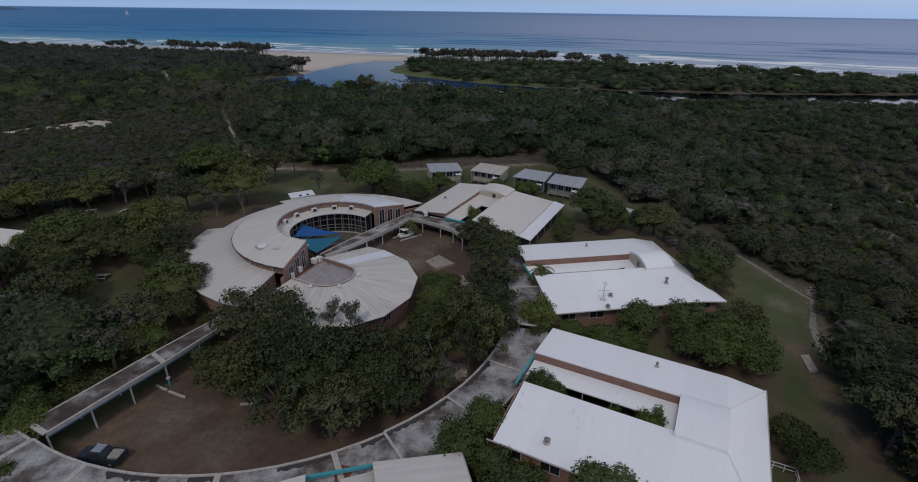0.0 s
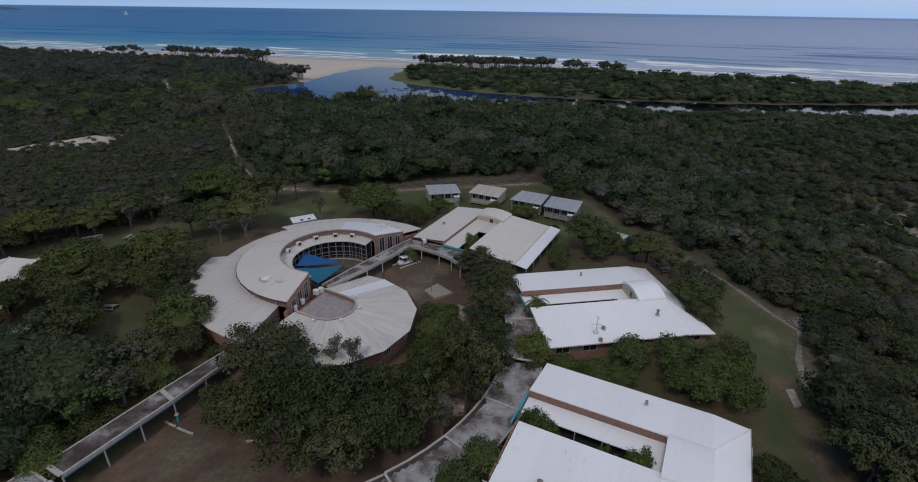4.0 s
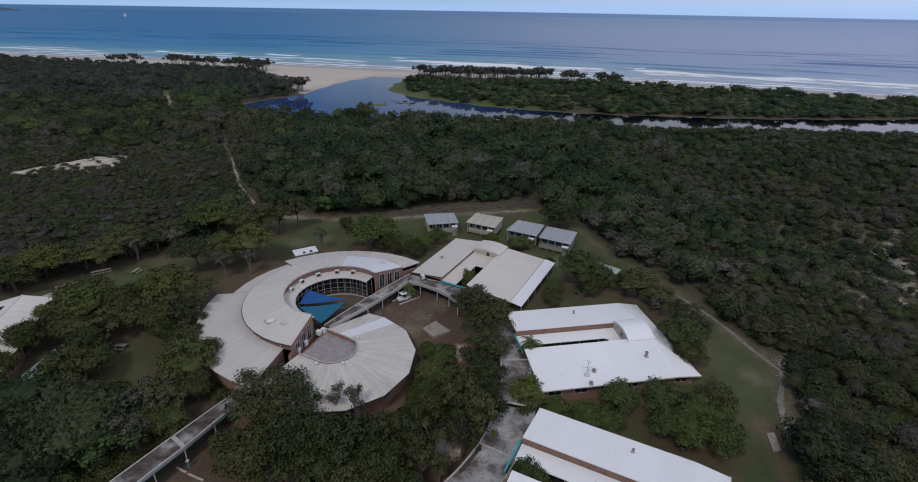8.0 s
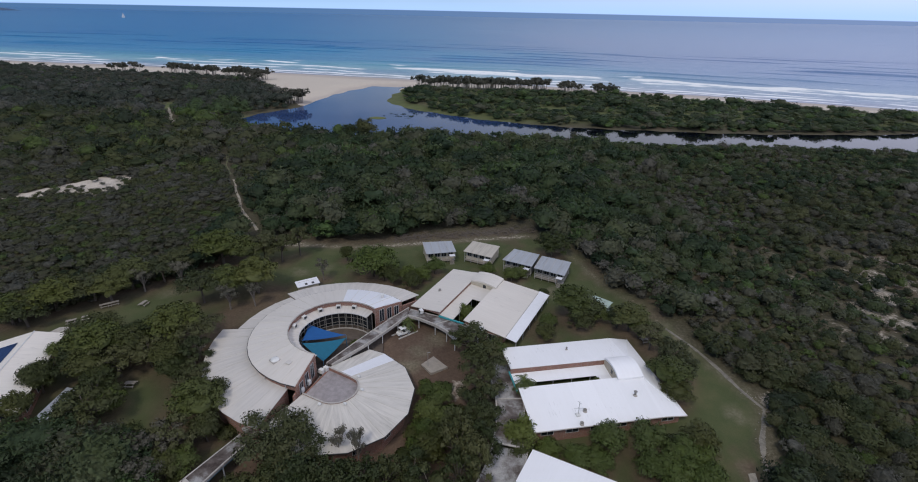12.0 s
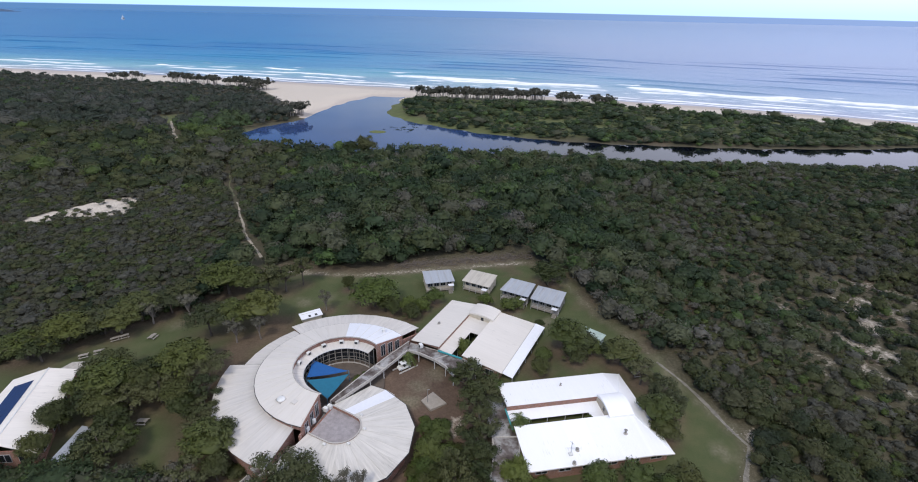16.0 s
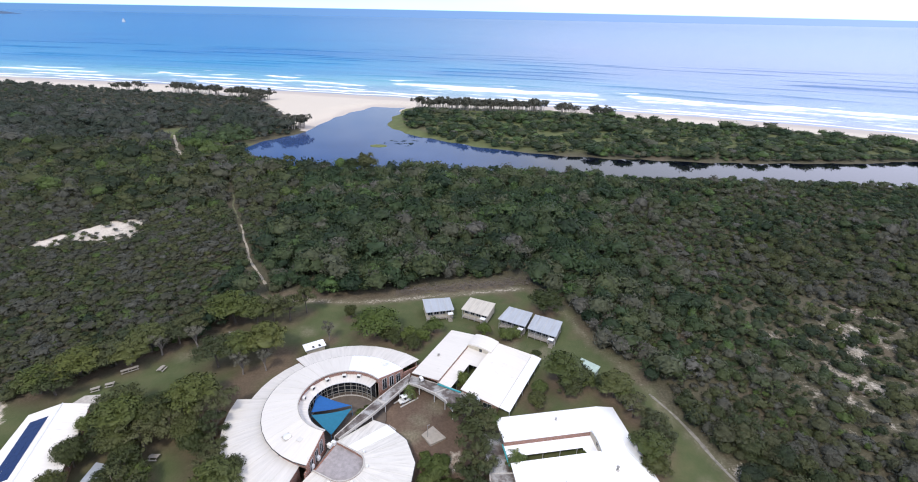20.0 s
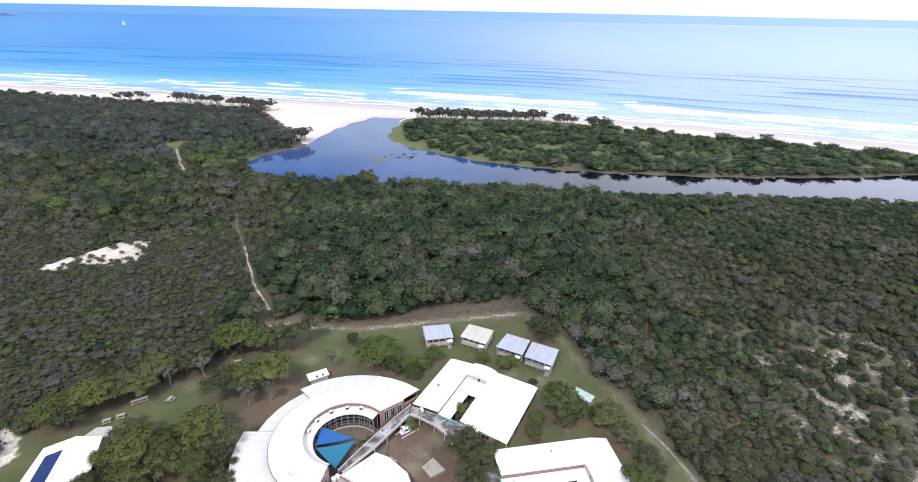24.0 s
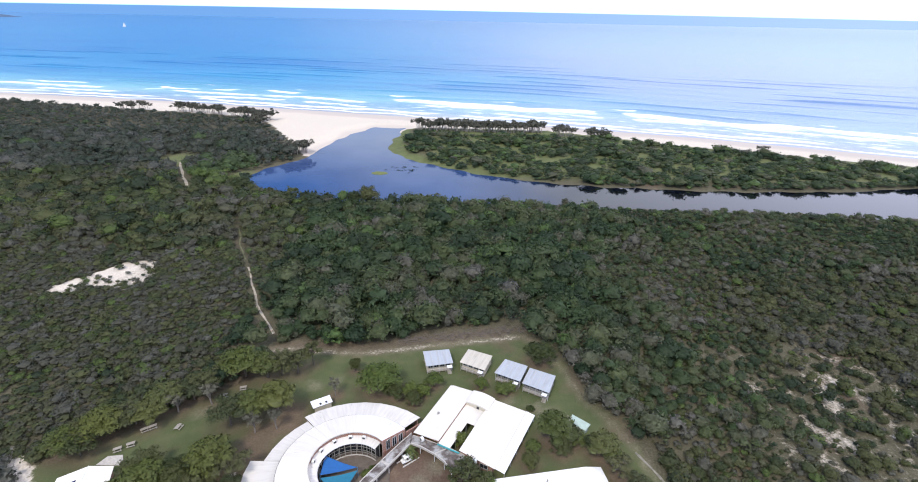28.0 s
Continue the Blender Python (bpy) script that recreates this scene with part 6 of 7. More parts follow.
# between and behind the white blocks
plant("green", [(27.4, 64.8, 6.0, 1.0), (21.6, 61.8, 3.8, 1.4), (25.2, 61.2, 3.8, 1.4), (33.6, 59.6, 5.2, 1.1), (36.4, 57.8, 6.0, 1.1), (38.6, 60.6, 6.2, 1.1), (40.6, 56.8, 5.8, 1.15), (34.2, 64.6, 6.0, 1.05), (41.4, 60.2, 5.2, 1.1), (17.2, 63.8, 3.4, 1.3)], "trees between the white blocks")
plant("dark", [(38.4, 63.4, 4.6, 1.1), (42.6, 64.0, 6.0, 1.1), (37.8, 43.4, 4.2, 1.2), (38.6, 40.4, 4.2, 1.2), (43.6, 75.8, 4.8, 1.2)], "trees between the white blocks")
plant("umbrella", [(43.4, 79.6, 6.2, 1.35)], "trees between the white blocks")
plant("gum", [(48.6, 42.4, 8.5, 1.1), (52.0, 46.2, 7.5, 1.1), (56.0, 42.0, 8.0, 1.1), (50.4, 37.0, 8.0, 1.1), (43.6, 91.0, 6.0, 1.15), (46.4, 86.0, 5.8, 1.1), (46.8, 82.0, 5.0, 1.2)], "gum trees by the fence")
plant("umbrella", [(29.4, 102.6, 7.8, 1.35), (41.0, 97.6, 6.6, 1.3)], "trees behind the cream block")
plant("dark", [(31.6, 101.6, 6.4, 1.4), (30.2, 98.6, 5.0, 1.2), (38.8, 99.2, 4.8, 1.2), (21.2, 94.4, 3.4, 1.4), (30.0, 136.4, 7.6, 1.25)], "trees behind the cream block")
plant("green", [(35.0, 101.4, 4.4, 1.1), (42.6, 95.4, 4.4, 1.3), (16.4, 120.6, 4.2, 1.1), (10.2, 123.6, 3.8, 1.1), (-4.4, 124.4, 4.4, 1.2), (18.8, 122.2, 3.4, 1.2), (22.6, 99.0, 3.4, 1.2)], "trees behind the cream block")
plant("dark", [(-50.0, 288.5, 12.0, 1.0), (-58.0, 287.0, 9.0, 1.1)], "tall trees by the lagoon")
# back lawn
plant("green", [(-20.8, 122.6, 8.2, 1.5), (-11.2, 119.6, 4.6, 1.1), (-7.6, 120.0, 4.2, 1.1)], "lawn trees")
plant("dark", [(-15.4, 118.4, 4.6, 1.1), (-10.0, 116.4, 4.2, 1.2), (-29.8, 131.0, 4.6, 0.9), (-17.6, 119.8, 5.0, 1.0)], "lawn trees")
plant("gum", [(-43.8, 133.4, 9.2, 0.62), (-52.4, 128.4, 8.5, 1.0), (-47.8, 129.4, 8.0, 1.0), (-71.6, 119.0, 7.0, 1.2), (-69.0, 128.4, 7.0, 1.1)], "lawn gum trees")
plant("umbrella", [(-48.6, 112.6, 9.0, 1.25), (-63.4, 127.4, 9.2, 1.45), (-56.6, 127.0, 8.0, 1.2), (-80.4, 113.2, 7.8, 1.3), (-92.4, 103.0, 7.2, 1.7), (-98.4, 97.2, 6.8, 1.5), (-55.0, 110.2, 7.8, 1.3), (-58.8, 92.0, 8.0, 1.5), (-71.6, 85.0, 8.2, 1.4), (-44.4, 70.4, 8.0, 1.2), (-82.6, 107.6, 6.6, 1.4), (-67.0, 64.4, 5.0, 1.2), (-62.6, 61.0, 5.4, 1.1)], "bright lawn trees")
plant("gum", [(-86.6, 107.4, 7.0, 1.4), (-94.4, 96.4, 6.6, 1.4), (-97.0, 101.0, 6.0, 1.3)], "bright lawn trees")
plant("sparse", [(-33.8, 119.6, 5.6, 0.9), (-47.2, 106.2, 6.0, 1.0), (-52.6, 104.6, 6.2, 1.1), (-68.8, 115.2, 6.6, 1.2), (-77.0, 112.0, 6.4, 1.2)], "thin grey saplings")
plant("flat", [(-60.0, 107.4, 7.5, 1.1), (-97.6, 98.2, 6.0, 1.2), (-74.6, 117.0, 6.0, 1.2)], "spreading trees at the lawn's edge")
# west lawn and the trees by the solar hall
plant("dark", [(-69.6, 79.4, 7.4, 1.05), (-65.8, 76.0, 6.0, 1.0), (-77.2, 76.6, 6.8, 0.95), (-76.6, 69.8, 6.0, 0.95), (-76.0, 87.6, 5.5, 1.1), (-56.0, 82.6, 6.5, 1.1), (-54.2, 80.4, 5.5, 1.1), (-64.6, 86.0, 7.0, 1.05), (-42.6, 73.4, 6.0, 1.0)], "trees on the west lawn")
plant("flat", [(-52.8, 90.0, 6.6, 1.1), (-74.6, 90.0, 6.5, 1.15)], "trees on the west lawn")
plant("gum", [(-45.4, 63.4, 7.4, 0.9), (-63.0, 68.6, 7.6, 1.2), (-64.6, 74.0, 6.4, 1.1), (-66.2, 70.2, 5.8, 1.05), (-74.0, 64.4, 5.4, 1.2), (-58.4, 60.6, 6.5, 1.1)], "trees on the west lawn")
plant("gum", [(-66.5, 89.5, 6.2, 1.2), (-62.0, 90.8, 6.4, 1.2), (-60.5, 84.0, 6.2, 1.2), (-51.0, 84.6, 6.0, 1.1), (-48.8, 79.0, 5.6, 1.1), (-65.0, 81.0, 6.4, 1.2), (-72.6, 80.6, 6.4, 1.2), (-47.6, 74.4, 5.8, 1.1)], "trees on the west lawn")
plant("green", [(-48.2, 43.6, 4.4, 1.2), (-50.6, 46.6, 4.6, 1.2), (-45.0, 36.0, 3.8, 1.2), (-62.0, 72.6, 5.0, 1.1), (-78.2, 84.4, 5.4, 0.95), (-43.2, 60.4, 4.6, 1.2)], "trees west of the walkway")
# low growth
in_court = [(SOUTH, 2.4, 12.4, 6.6, 0.68), (SOUTH, 4.4, 12.6, 5.6, 0.6), (SOUTH, 11.2, 12.6, 5.0, 0.42), (SOUTH, 12.8, 12.8, 4.4, 0.4), (SOUTH, 15.4, 12.2, 5.8, 0.66), (SOUTH, 16.8, 12.8, 4.2, 0.6),
            (EAST, 16.2, 12.6, 3.6, 0.5), (NORTH, 4.6, 11.9, 5.2, 0.7), (NORTH, 5.8, 12.4, 4.2, 0.7)]
plant("green", [(*at_(a, b, 0)[:2], h / 1.1, w) for at_, a, b, h, w in in_court], "court plants")
plant("shrub", [(-20.2, 91.2, 1.6, 1.4), (-18.6, 92.6, 1.4, 1.4), (-0.4, 78.6, 2.0, 1.2), (-4.6, 79.6, 1.6, 1.3)], "court plants")
plant("scrub", [(-6.0, 67.6, 2.4, 1.2), (-7.4, 63.0, 2.2, 1.2), (-9.6, 60.2, 2.2, 1.2), (1.8, 72.6, 2.0, 1.3), (4.6, 71.0, 1.8, 1.3), (-38.6, 67.2, 2.4, 1.2), (-36.4, 69.6, 1.8, 1.3), (-46.8, 48.8, 2.4, 1.3), (-45.6, 51.6, 2.2, 1.3), (-47.8, 51.4, 2.8, 1.2), (-44.2, 54.4, 2.0, 1.3), (-48.4, 46.2, 2.4, 1.3), (-43.0, 57.4, 2.2, 1.3), (-49.4, 49.0, 2.8, 1.2), (-49.8, 53.6, 3.0, 1.2), (-46.8, 53.8, 2.6, 1.2), (24.2, 114.4, 1.6, 1.3), (46.6, 88.4, 2.0, 1.3)], "low scrub in the grounds")


def palm(at, tall, spread, fronds, seed):
    """A palm: ringed stem and arching fronds with leaflets down both sides."""
    r = np.random.default_rng(seed)
    x, y, z = at
    t = thing("palm_tree", (x, y, z), "small green palm with arching fronds", "palm tree", "palms")
    part("trunk", tube(bmesh.new(), [(x, y, z - 0.3), (x + 0.06, y, z + tall * 0.5), (x, y + 0.05, z + tall)], [0.16, 0.12, 0.1], 7), BARK, t)
    for k in range(fronds):
        a, up = k * 2.4 + r.uniform(-0.2, 0.2), r.uniform(0.2, 1.1)
        d = Vector((math.cos(a), math.sin(a), 0))
        side = Vector((-d.y, d.x, 0))
        pts = [Vector((x, y, z + tall)) + d * spread * q + Vector((0, 0, spread * (up * q - 1.1 * q * q))) for q in (0, 0.2, 0.4, 0.6, 0.8, 1.0)]
        bm = tube(bmesh.new(), pts, [0.04, 0.035, 0.03, 0.025, 0.02, 0.01], 4)
        for p, q in zip(pts, pts[1:]):
            for j in range(3):
                c = p.lerp(q, (j + 0.5) / 3)
                for sgn in (-1, 1):
                    tip = c + side * sgn * spread * 0.26 + (q - p) * 0.6 - Vector((0, 0, 0.12 * spread))
                    bm.faces.new([bm.verts.new(v) for v in (c, c + (q - p) * 0.3, tip)])
        part("frond", bm, GREEN_LEAF, t)


palm(EAST(1.4, 12.3, 1.8), 4.4, 2.3, 13, 1)
palm((-9.6, 97.2, float(land(-9.6, 97.2))), 2.2, 2.2, 12, 2)
palm(EAST(2.6, 11.6, 1.8), 3.2, 1.8, 11, 3)

# fallen leaves darken the ground under each tree
gm = bpy.data.objects["ground"].data
bare = np.zeros(len(gm.vertices), np.float32)
gm.attributes["earth"].data.foreach_get("value", bare)
co = np.zeros(len(gm.vertices) * 3, np.float32)
gm.vertices.foreach_get("co", co)
co = co.reshape(-1, 3)
inside = np.where((np.abs(co[:, 0]) < 125) & (co[:, 1] > 25) & (co[:, 1] < 160))[0]
px, py = co[inside, 0], co[inside, 1]
for tx, ty, tr in planted:
    bare[inside] = np.maximum(bare[inside], (0.85 if tx > -42 else 0.6) * ease(1.25 - np.hypot(px - tx, py - ty) / (tr * 1.15 + 0.4)))
gm.attributes["earth"].data.foreach_set("value", bare)


# tall wind-shaped trees along the beach
def beach_model(seed):
    r = np.random.default_rng(seed)
    t = thing("beach_tree", (0, 0, 0), "tall bare-stemmed beach tree with a flat dark crown", "tree")
    bm = bmesh.new()
    lumps = []
    for k in range(5):
        bx, by = r.uniform(-0.22, 0.22, 2)
        tx, ty = bx * 1.9, by * 1.9
        tube(bm, [(bx, by, -0.1), (bx * 1.2, by * 1.2, 0.4), (tx, ty, 0.8)], [0.026, 0.02, 0.012], 5)
        for j in range(4):
            lumps.append((tx + r.uniform(-0.3, 0.3), ty + r.uniform(-0.3, 0.3), 0.74 + r.uniform(-0.2, 0.16), r.uniform(0.1, 0.17)))
    part("trunk", bm, DRY_BARK, t)
    hang(new("crown", leaf_mesh("crown", leaf_shell(lumps, 800, 0.055, 0.8, r=r), BEACH_LEAF)), t)
    return t


BEACH = [beach_model(91 + i) for i in range(3)]
spots = [(-32 + 118 * (i + 0.5) / 52 + rng.uniform(-2, 2), 492 + rng.uniform(-5, 5)) for i in range(52)]
spots += [(99 + 3.2 * i, 478 + rng.uniform(-2, 2)) for i in range(5)] + [(126 + 3.4 * i, 469 - 0.4 * i) for i in range(6)] + [(266, 433), (270, 432)]
for x0, x1, y0, y1, count in ((-364, -332, 565, 567, 6), (-298, -274, 563, 560, 6), (-271, -243, 559, 549, 8), (-230, -187, 541, 522, 11)):
    spots += [(x0 + (x1 - x0) * (i + 0.5) / count + rng.uniform(-2, 2), y0 + (y1 - y0) * (i + 0.5) / count + rng.uniform(-3, 3)) for i in range(count)]
spots += [(-186 + rng.uniform(-8, 8), 512 + rng.uniform(-14, 14)) for i in range(6)] + [(-124 + rng.uniform(-5, 5), 402 + rng.uniform(-5, 8)) for i in range(5)]
for i, (x, y) in enumerate(spots):
    h = rng.uniform(8, 11.5) * (0.55 if x > 200 else 1.0)
    m = Matrix.LocRotScale((x, y, float(land(x, y)) - 0.2), Euler((0, 0, rng.uniform(0, 6.28))), (h, h, h))
    t = BEACH[i] if i < 3 else copy_thing(BEACH[i % 3], Matrix())
    t.matrix_basis = m
    tagged(t, group="beach trees")


# ---- woodland round the grounds ----
def dome_crown(kind, r, count, size, fine):
    """A rounded bushy crown, one metre high: bulging body of inner leaves with leaf sprays over it."""
    rx, rz, cz = {"dome": (0.46, 0.4, 0.58), "low": (0.5, 0.44, 0.42), "tall": (0.3, 0.46, 0.54), "wide": (0.54, 0.32, 0.62)}[kind]
    bulges = []
    for k in range(15):
        a, e = r.uniform(0, math.tau), r.uniform(0.0, 1.0)
        c = math.sqrt(1 - e * e)
        bulges.append((c * math.cos(a), c * math.sin(a), e, r.uniform(0.22, 0.42), r.uniform(0.15, 0.4)))
    bulges = np.array(bulges)

    def reach(d):
        """How far the crown goes out along each direction: bulges with creases between them."""
        gap = np.linalg.norm(d[:, None, :] - bulges[None, :, :3], axis=2) / bulges[None, :, 3]
        return 0.78 + (bulges[None, :, 4] * np.clip(1 - gap ** 2, 0, 1)).max(1)

    bm = bmesh.new()
    bmesh.ops.create_icosphere(bm, subdivisions=fine, radius=1.0)
    bm.verts.ensure_lookup_table()
    co = np.array([v.co for v in bm.verts])
    fc = np.array([[v.index for v in f.verts] for f in bm.faces])
    bm.free()
    fc = fc[co[fc].mean(1)[:, 2] > -0.45]
    shape = np.array([rx, rx, rz])
    mid = np.array([0, 0, cz])
    skew = np.array([r.uniform(0.82, 1.18), r.uniform(0.82, 1.18), 1.0])
    body = co * (reach(co) * r.uniform(0.62 if fine > 1 else 0.8, 0.94, len(co)))[:, None] * shape * skew + mid
    nr = co / shape * rx + np.array([0, 0, 0.4]) + r.normal(size=co.shape) * (0.32 if fine > 1 else 0.2)
    nr /= np.linalg.norm(nr, axis=1)[:, None]
    core = np.concatenate([body, nr], 1)[fc]
    d = r.normal(size=(count, 3))
    d /= np.linalg.norm(d, axis=1)[:, None]
    d[:, 2] = np.where(d[:, 2] < -0.3, -d[:, 2], d[:, 2])
    p = d * (reach(d) * (0.78 + 0.42 * r.random(count) ** 1.3))[:, None] * shape * skew + mid
    nrm = d + r.normal(size=d.shape) * 0.6
    nrm /= np.linalg.norm(nrm, axis=1)[:, None]
    a = np.cross(nrm, r.normal(size=d.shape))
    a /= np.linalg.norm(a, axis=1)[:, None]
    b = np.cross(nrm, a)
    s = size * r.uniform(0.6, 1.35, count)[:, None]
    soft = d / shape * rx * 0.85 + nrm * 0.4 + np.array([0, 0, 0.35])
    soft /= np.linalg.norm(soft, axis=1)[:, None]
    tri = np.stack([p + a * s * 1.1, p - a * s * 0.6 + b * s * 0.6, p - a * s * 0.7 - b * s * 0.6], 1)
    return np.concatenate([core, np.concatenate([tri, np.repeat(soft[:, None, :], 3, 1)], 2)])


def wood_variants(kinds, count, size, seed, fine):
    r = np.random.default_rng(seed)
    return [dome_crown(k, r, count, size, fine) if k in ("dome", "low", "tall", "wide")
            else np.concatenate([core_shell(k, r, fine, 0.5), leaf_shell(lumps_for(k, r), int(count * 1.4), size, r=r)]) for k in kinds]


def woodland(name, label, boxes, step, variants, height, width, tone, keep, bright=0.035, leaf=None, spread=0.19):
    """One sheet of wood: jittered grid over a stretch of the plan, thinned by 'keep'."""
    x0, x1, y0, y1 = boxes
    xs, ys = np.meshgrid(np.arange(x0, x1, step), np.arange(y0, y1, step))
    xs = xs.ravel() + rng.uniform(-0.48, 0.48, xs.size) * step
    ys = ys.ravel() + rng.uniform(-0.48, 0.48, ys.size) * step
    ok = keep(xs, ys)
    xs, ys = xs[ok], ys[ok]
    zs = land(xs, ys)
    h = height(xs, ys) * np.clip(np.exp(rng.normal(-0.03, 0.29, xs.size)), 0.5, 1.8)
    w = h * width * rng.uniform(0.95, 1.35, xs.size)
    ok = (line_dist(PATH_NEAR, xs, ys) > 0.42 * w + 0.1) & (line_dist(PATH_FAR, xs, ys) > 0.45 * w + 0.6)
    xs, ys, zs, h, w = xs[ok], ys[ok], zs[ok], h[ok], w[ok]
    tn = np.clip(tone(xs, ys) + rng.normal(0, spread, xs.size), 0, 1)
    tn = np.where((rng.random(xs.size) < bright) | (tone(xs, ys) > 1.5), rng.uniform(0.88, 0.96, xs.size), np.minimum(tn, 0.86))
    kind = rng.integers(0, len(variants), xs.size)
    spin = rng.uniform(0, math.tau, xs.size)
    allv, allt = [], []
    for k, tri in enumerate(variants):
        s = np.where(kind == k)[0]
        if not len(s):
            continue
        p = tri.reshape(-1, 6)
        c, d = np.cos(spin[s])[:, None], np.sin(spin[s])[:, None]
        vx = (p[None, :, 0] * c - p[None, :, 1] * d) * w[s][:, None] + xs[s][:, None]
        vy = (p[None, :, 0] * d + p[None, :, 1] * c) * w[s][:, None] + ys[s][:, None]
        vz = p[None, :, 2] * h[s][:, None] + zs[s][:, None] - 0.12 * h[s][:, None]
        mx = p[None, :, 3] * c - p[None, :, 4] * d
        my = p[None, :, 3] * d + p[None, :, 4] * c
        mz = np.broadcast_to(p[None, :, 5], mx.shape)
        allv.append(np.stack([vx, vy, vz, mx, my, mz], 2).reshape(-1, 6))
        allt.append(np.repeat(tn[s], len(tri)))
    v = np.concatenate(allv)
    me = raw_mesh(name, v[:, :3], np.arange(len(v)).reshape(-1, 3), leaf or WOOD_LEAF, True)
    me.normals_split_custom_set_from_vertices(v[:, 3:])
    add_attr(me, "tone", np.concatenate(allt), "FACE")
    tagged(new(name, me), label, "woodland", kind="stuff")


def free(x, y):
    lawn, earth, sand, marsh = masks(x, y)
    near_track = np.minimum(line_dist(TRACK, x, y) - np.where(x > 40, 1.2, 2.6), np.minimum(line_dist(PATH_NEAR, x, y) - 1.4, line_dist(PATH_FAR, x, y) - 2.5))
    strip = (x > -34) & (x < 30) & (y < np.minimum(155.5 + 0.2 * x, 143.5 + 0.42 * (x + 31)))
    return ~strip & ((east_gap(x, y) < 0.45) | (rng.random(np.shape(x)) < 0.5)) & (signed(GROUNDS, x, y) > np.where(x > 40, 0.6, 1.5)) & (signed(LAGOON, x, y) > 3.0) & (near_track > 0) & ((sand < 0.36) | (rng.random(np.shape(x)) < 0.14)) & ((marsh < 0.5) | (x > -20)) \
        & (dune_edge(x) - y > 4) & (line_dist([(-173, 500), (-110, 398)], x, y) > 3) & (np.abs(x) < 0.98 * y + 45)


def wild_tone(x, y):
    heath = ease((-x - 75) / 30) * (1 - ease((y - 205) / 60))
    east = ease((x - 60) / 40) * (1 - ease((y - 200) / 60))
    lush = (np.hypot((x + 152) / 34, (y - 352) / 28) + 0.5 * wobble(x, y, 9, 2.0) < 0.95)
    return 0.34 + 0.18 * wobble(x, y, 3.6, 1.0) + 0.24 * wobble(x, y, 8, 4.0) + 0.26 * wobble(x, y, 27, 9.0) + 0.22 * heath + 0.1 * east + 1.6 * lush


def wild_height(x, y):
    heath = ease((-x - 68) / 10) * (1 - ease((y - 190) / 50)) * ease((y - 88) / 10)
    east = ease((x - 42) / 24) * (1 - ease((y - 190) / 60)) * (1 - 0.6 * ease((y - 118) / 15) * (1 - ease((x - 60) / 30)))
    return (6.4 + 1.2 * wobble(x, y, 22, 2.0)) * (1 - 0.66 * heath) * (1 - 0.5 * east) * (1 - 0.5 * ease((x - 55) / 70) * ease((y - 195) / 50)) * (1 - 0.42 * ease((-x - 100) / 30) * ease((y - 420) / 70))


MIXED = ["dome", "wide", "dome", "gum", "dome", "tall", "low", "dome", "flat", "low"]
NEARV = wood_variants(MIXED, 620, 0.045, 5, 2)
FINEV = wood_variants(["dome", "gum", "dome", "flat", "low", "gum"], 1300, 0.03, 15, 3)
MIDV2 = wood_variants(MIXED, 130, 0.075, 16, 1)
MIDV = wood_variants(MIXED, 210, 0.06, 6, 2)
FARV = wood_variants(["dome", "wide", "gum", "dome", "low", "dome"], 95, 0.075, 8, 1)
HEATH = wood_variants(["low", "wide", "low", "dome", "low"], 80, 0.09, 9, 1)
woodland("east_wood", "dense grey-green coastal scrub east of the fence", (48, 92, 25, 84), 2.8, NEARV, wild_height, 1.0, wild_tone, free, 0.05, SCRUB_LEAF)
woodland("west_thicket", "dense dark thicket beside the walkway", (-112, -44, 14, 66), 3.1, FINEV, lambda x, y: 6.2 + wobble(x, y, 9), 1.0, lambda x, y: 0.18 + 0.5 * ease(wobble(x, y, 5, 2.0)), free, 0.09)
woodland("east_wood", "dense grey-green coastal scrub east of the fence", (48, 130, 25, 100), 3.0, MIDV, wild_height, 1.0, wild_tone, lambda x, y: free(x, y) & ~((x < 92) & (y < 84)), 0.05, SCRUB_LEAF)
woodland("north_wood", "dense dark green coastal wood behind the grounds", (-75, 110, 100, 200), 3.6, MIDV, wild_height, 0.95, wild_tone, lambda x, y: free(x, y) & ~((x > 50) & (x < 130) & (y < 100)))
woodland("north_wood", "dense dark green coastal wood up to the lagoon", (-75, 330, 200, 296), 3.8, MIDV2, wild_height, 0.95, wild_tone, free)
woodland("east_wood", "low grey-green scrub with sandy gaps", (110, 300, 60, 200), 3.7, MIDV, wild_height, 1.0, wild_tone, lambda x, y: free(x, y) & ~((x < 130) & (y < 100)), 0.05, SCRUB_LEAF)
woodland("west_heath", "low olive-brown heath with sandy gaps", (-230, -75, 80, 210), 1.75, HEATH, lambda x, y: 0.82 * wild_height(x, y), 1.4, lambda x, y: 0.44 + 0.24 * wild_tone(x, y) + 0.16 * wobble(x, y, 7, 6.0), free, 0.06, SCRUB_LEAF, 0.19)
woodland("west_wood", "dark coastal wood towards the headland", (-480, -75, 210, 340), 3.7, FARV, wild_height, 0.95, wild_tone, free, 0.06, SCRUB_LEAF)
woodland("west_wood", "dark coastal wood behind the beach", (-620, -105, 340, 640), 4.7, FARV, wild_height, 0.95, wild_tone, lambda x, y: free(x, y) & ((dune_edge(x) - y > 13) | (x < -370)), 0.035, HAZED_LEAF)
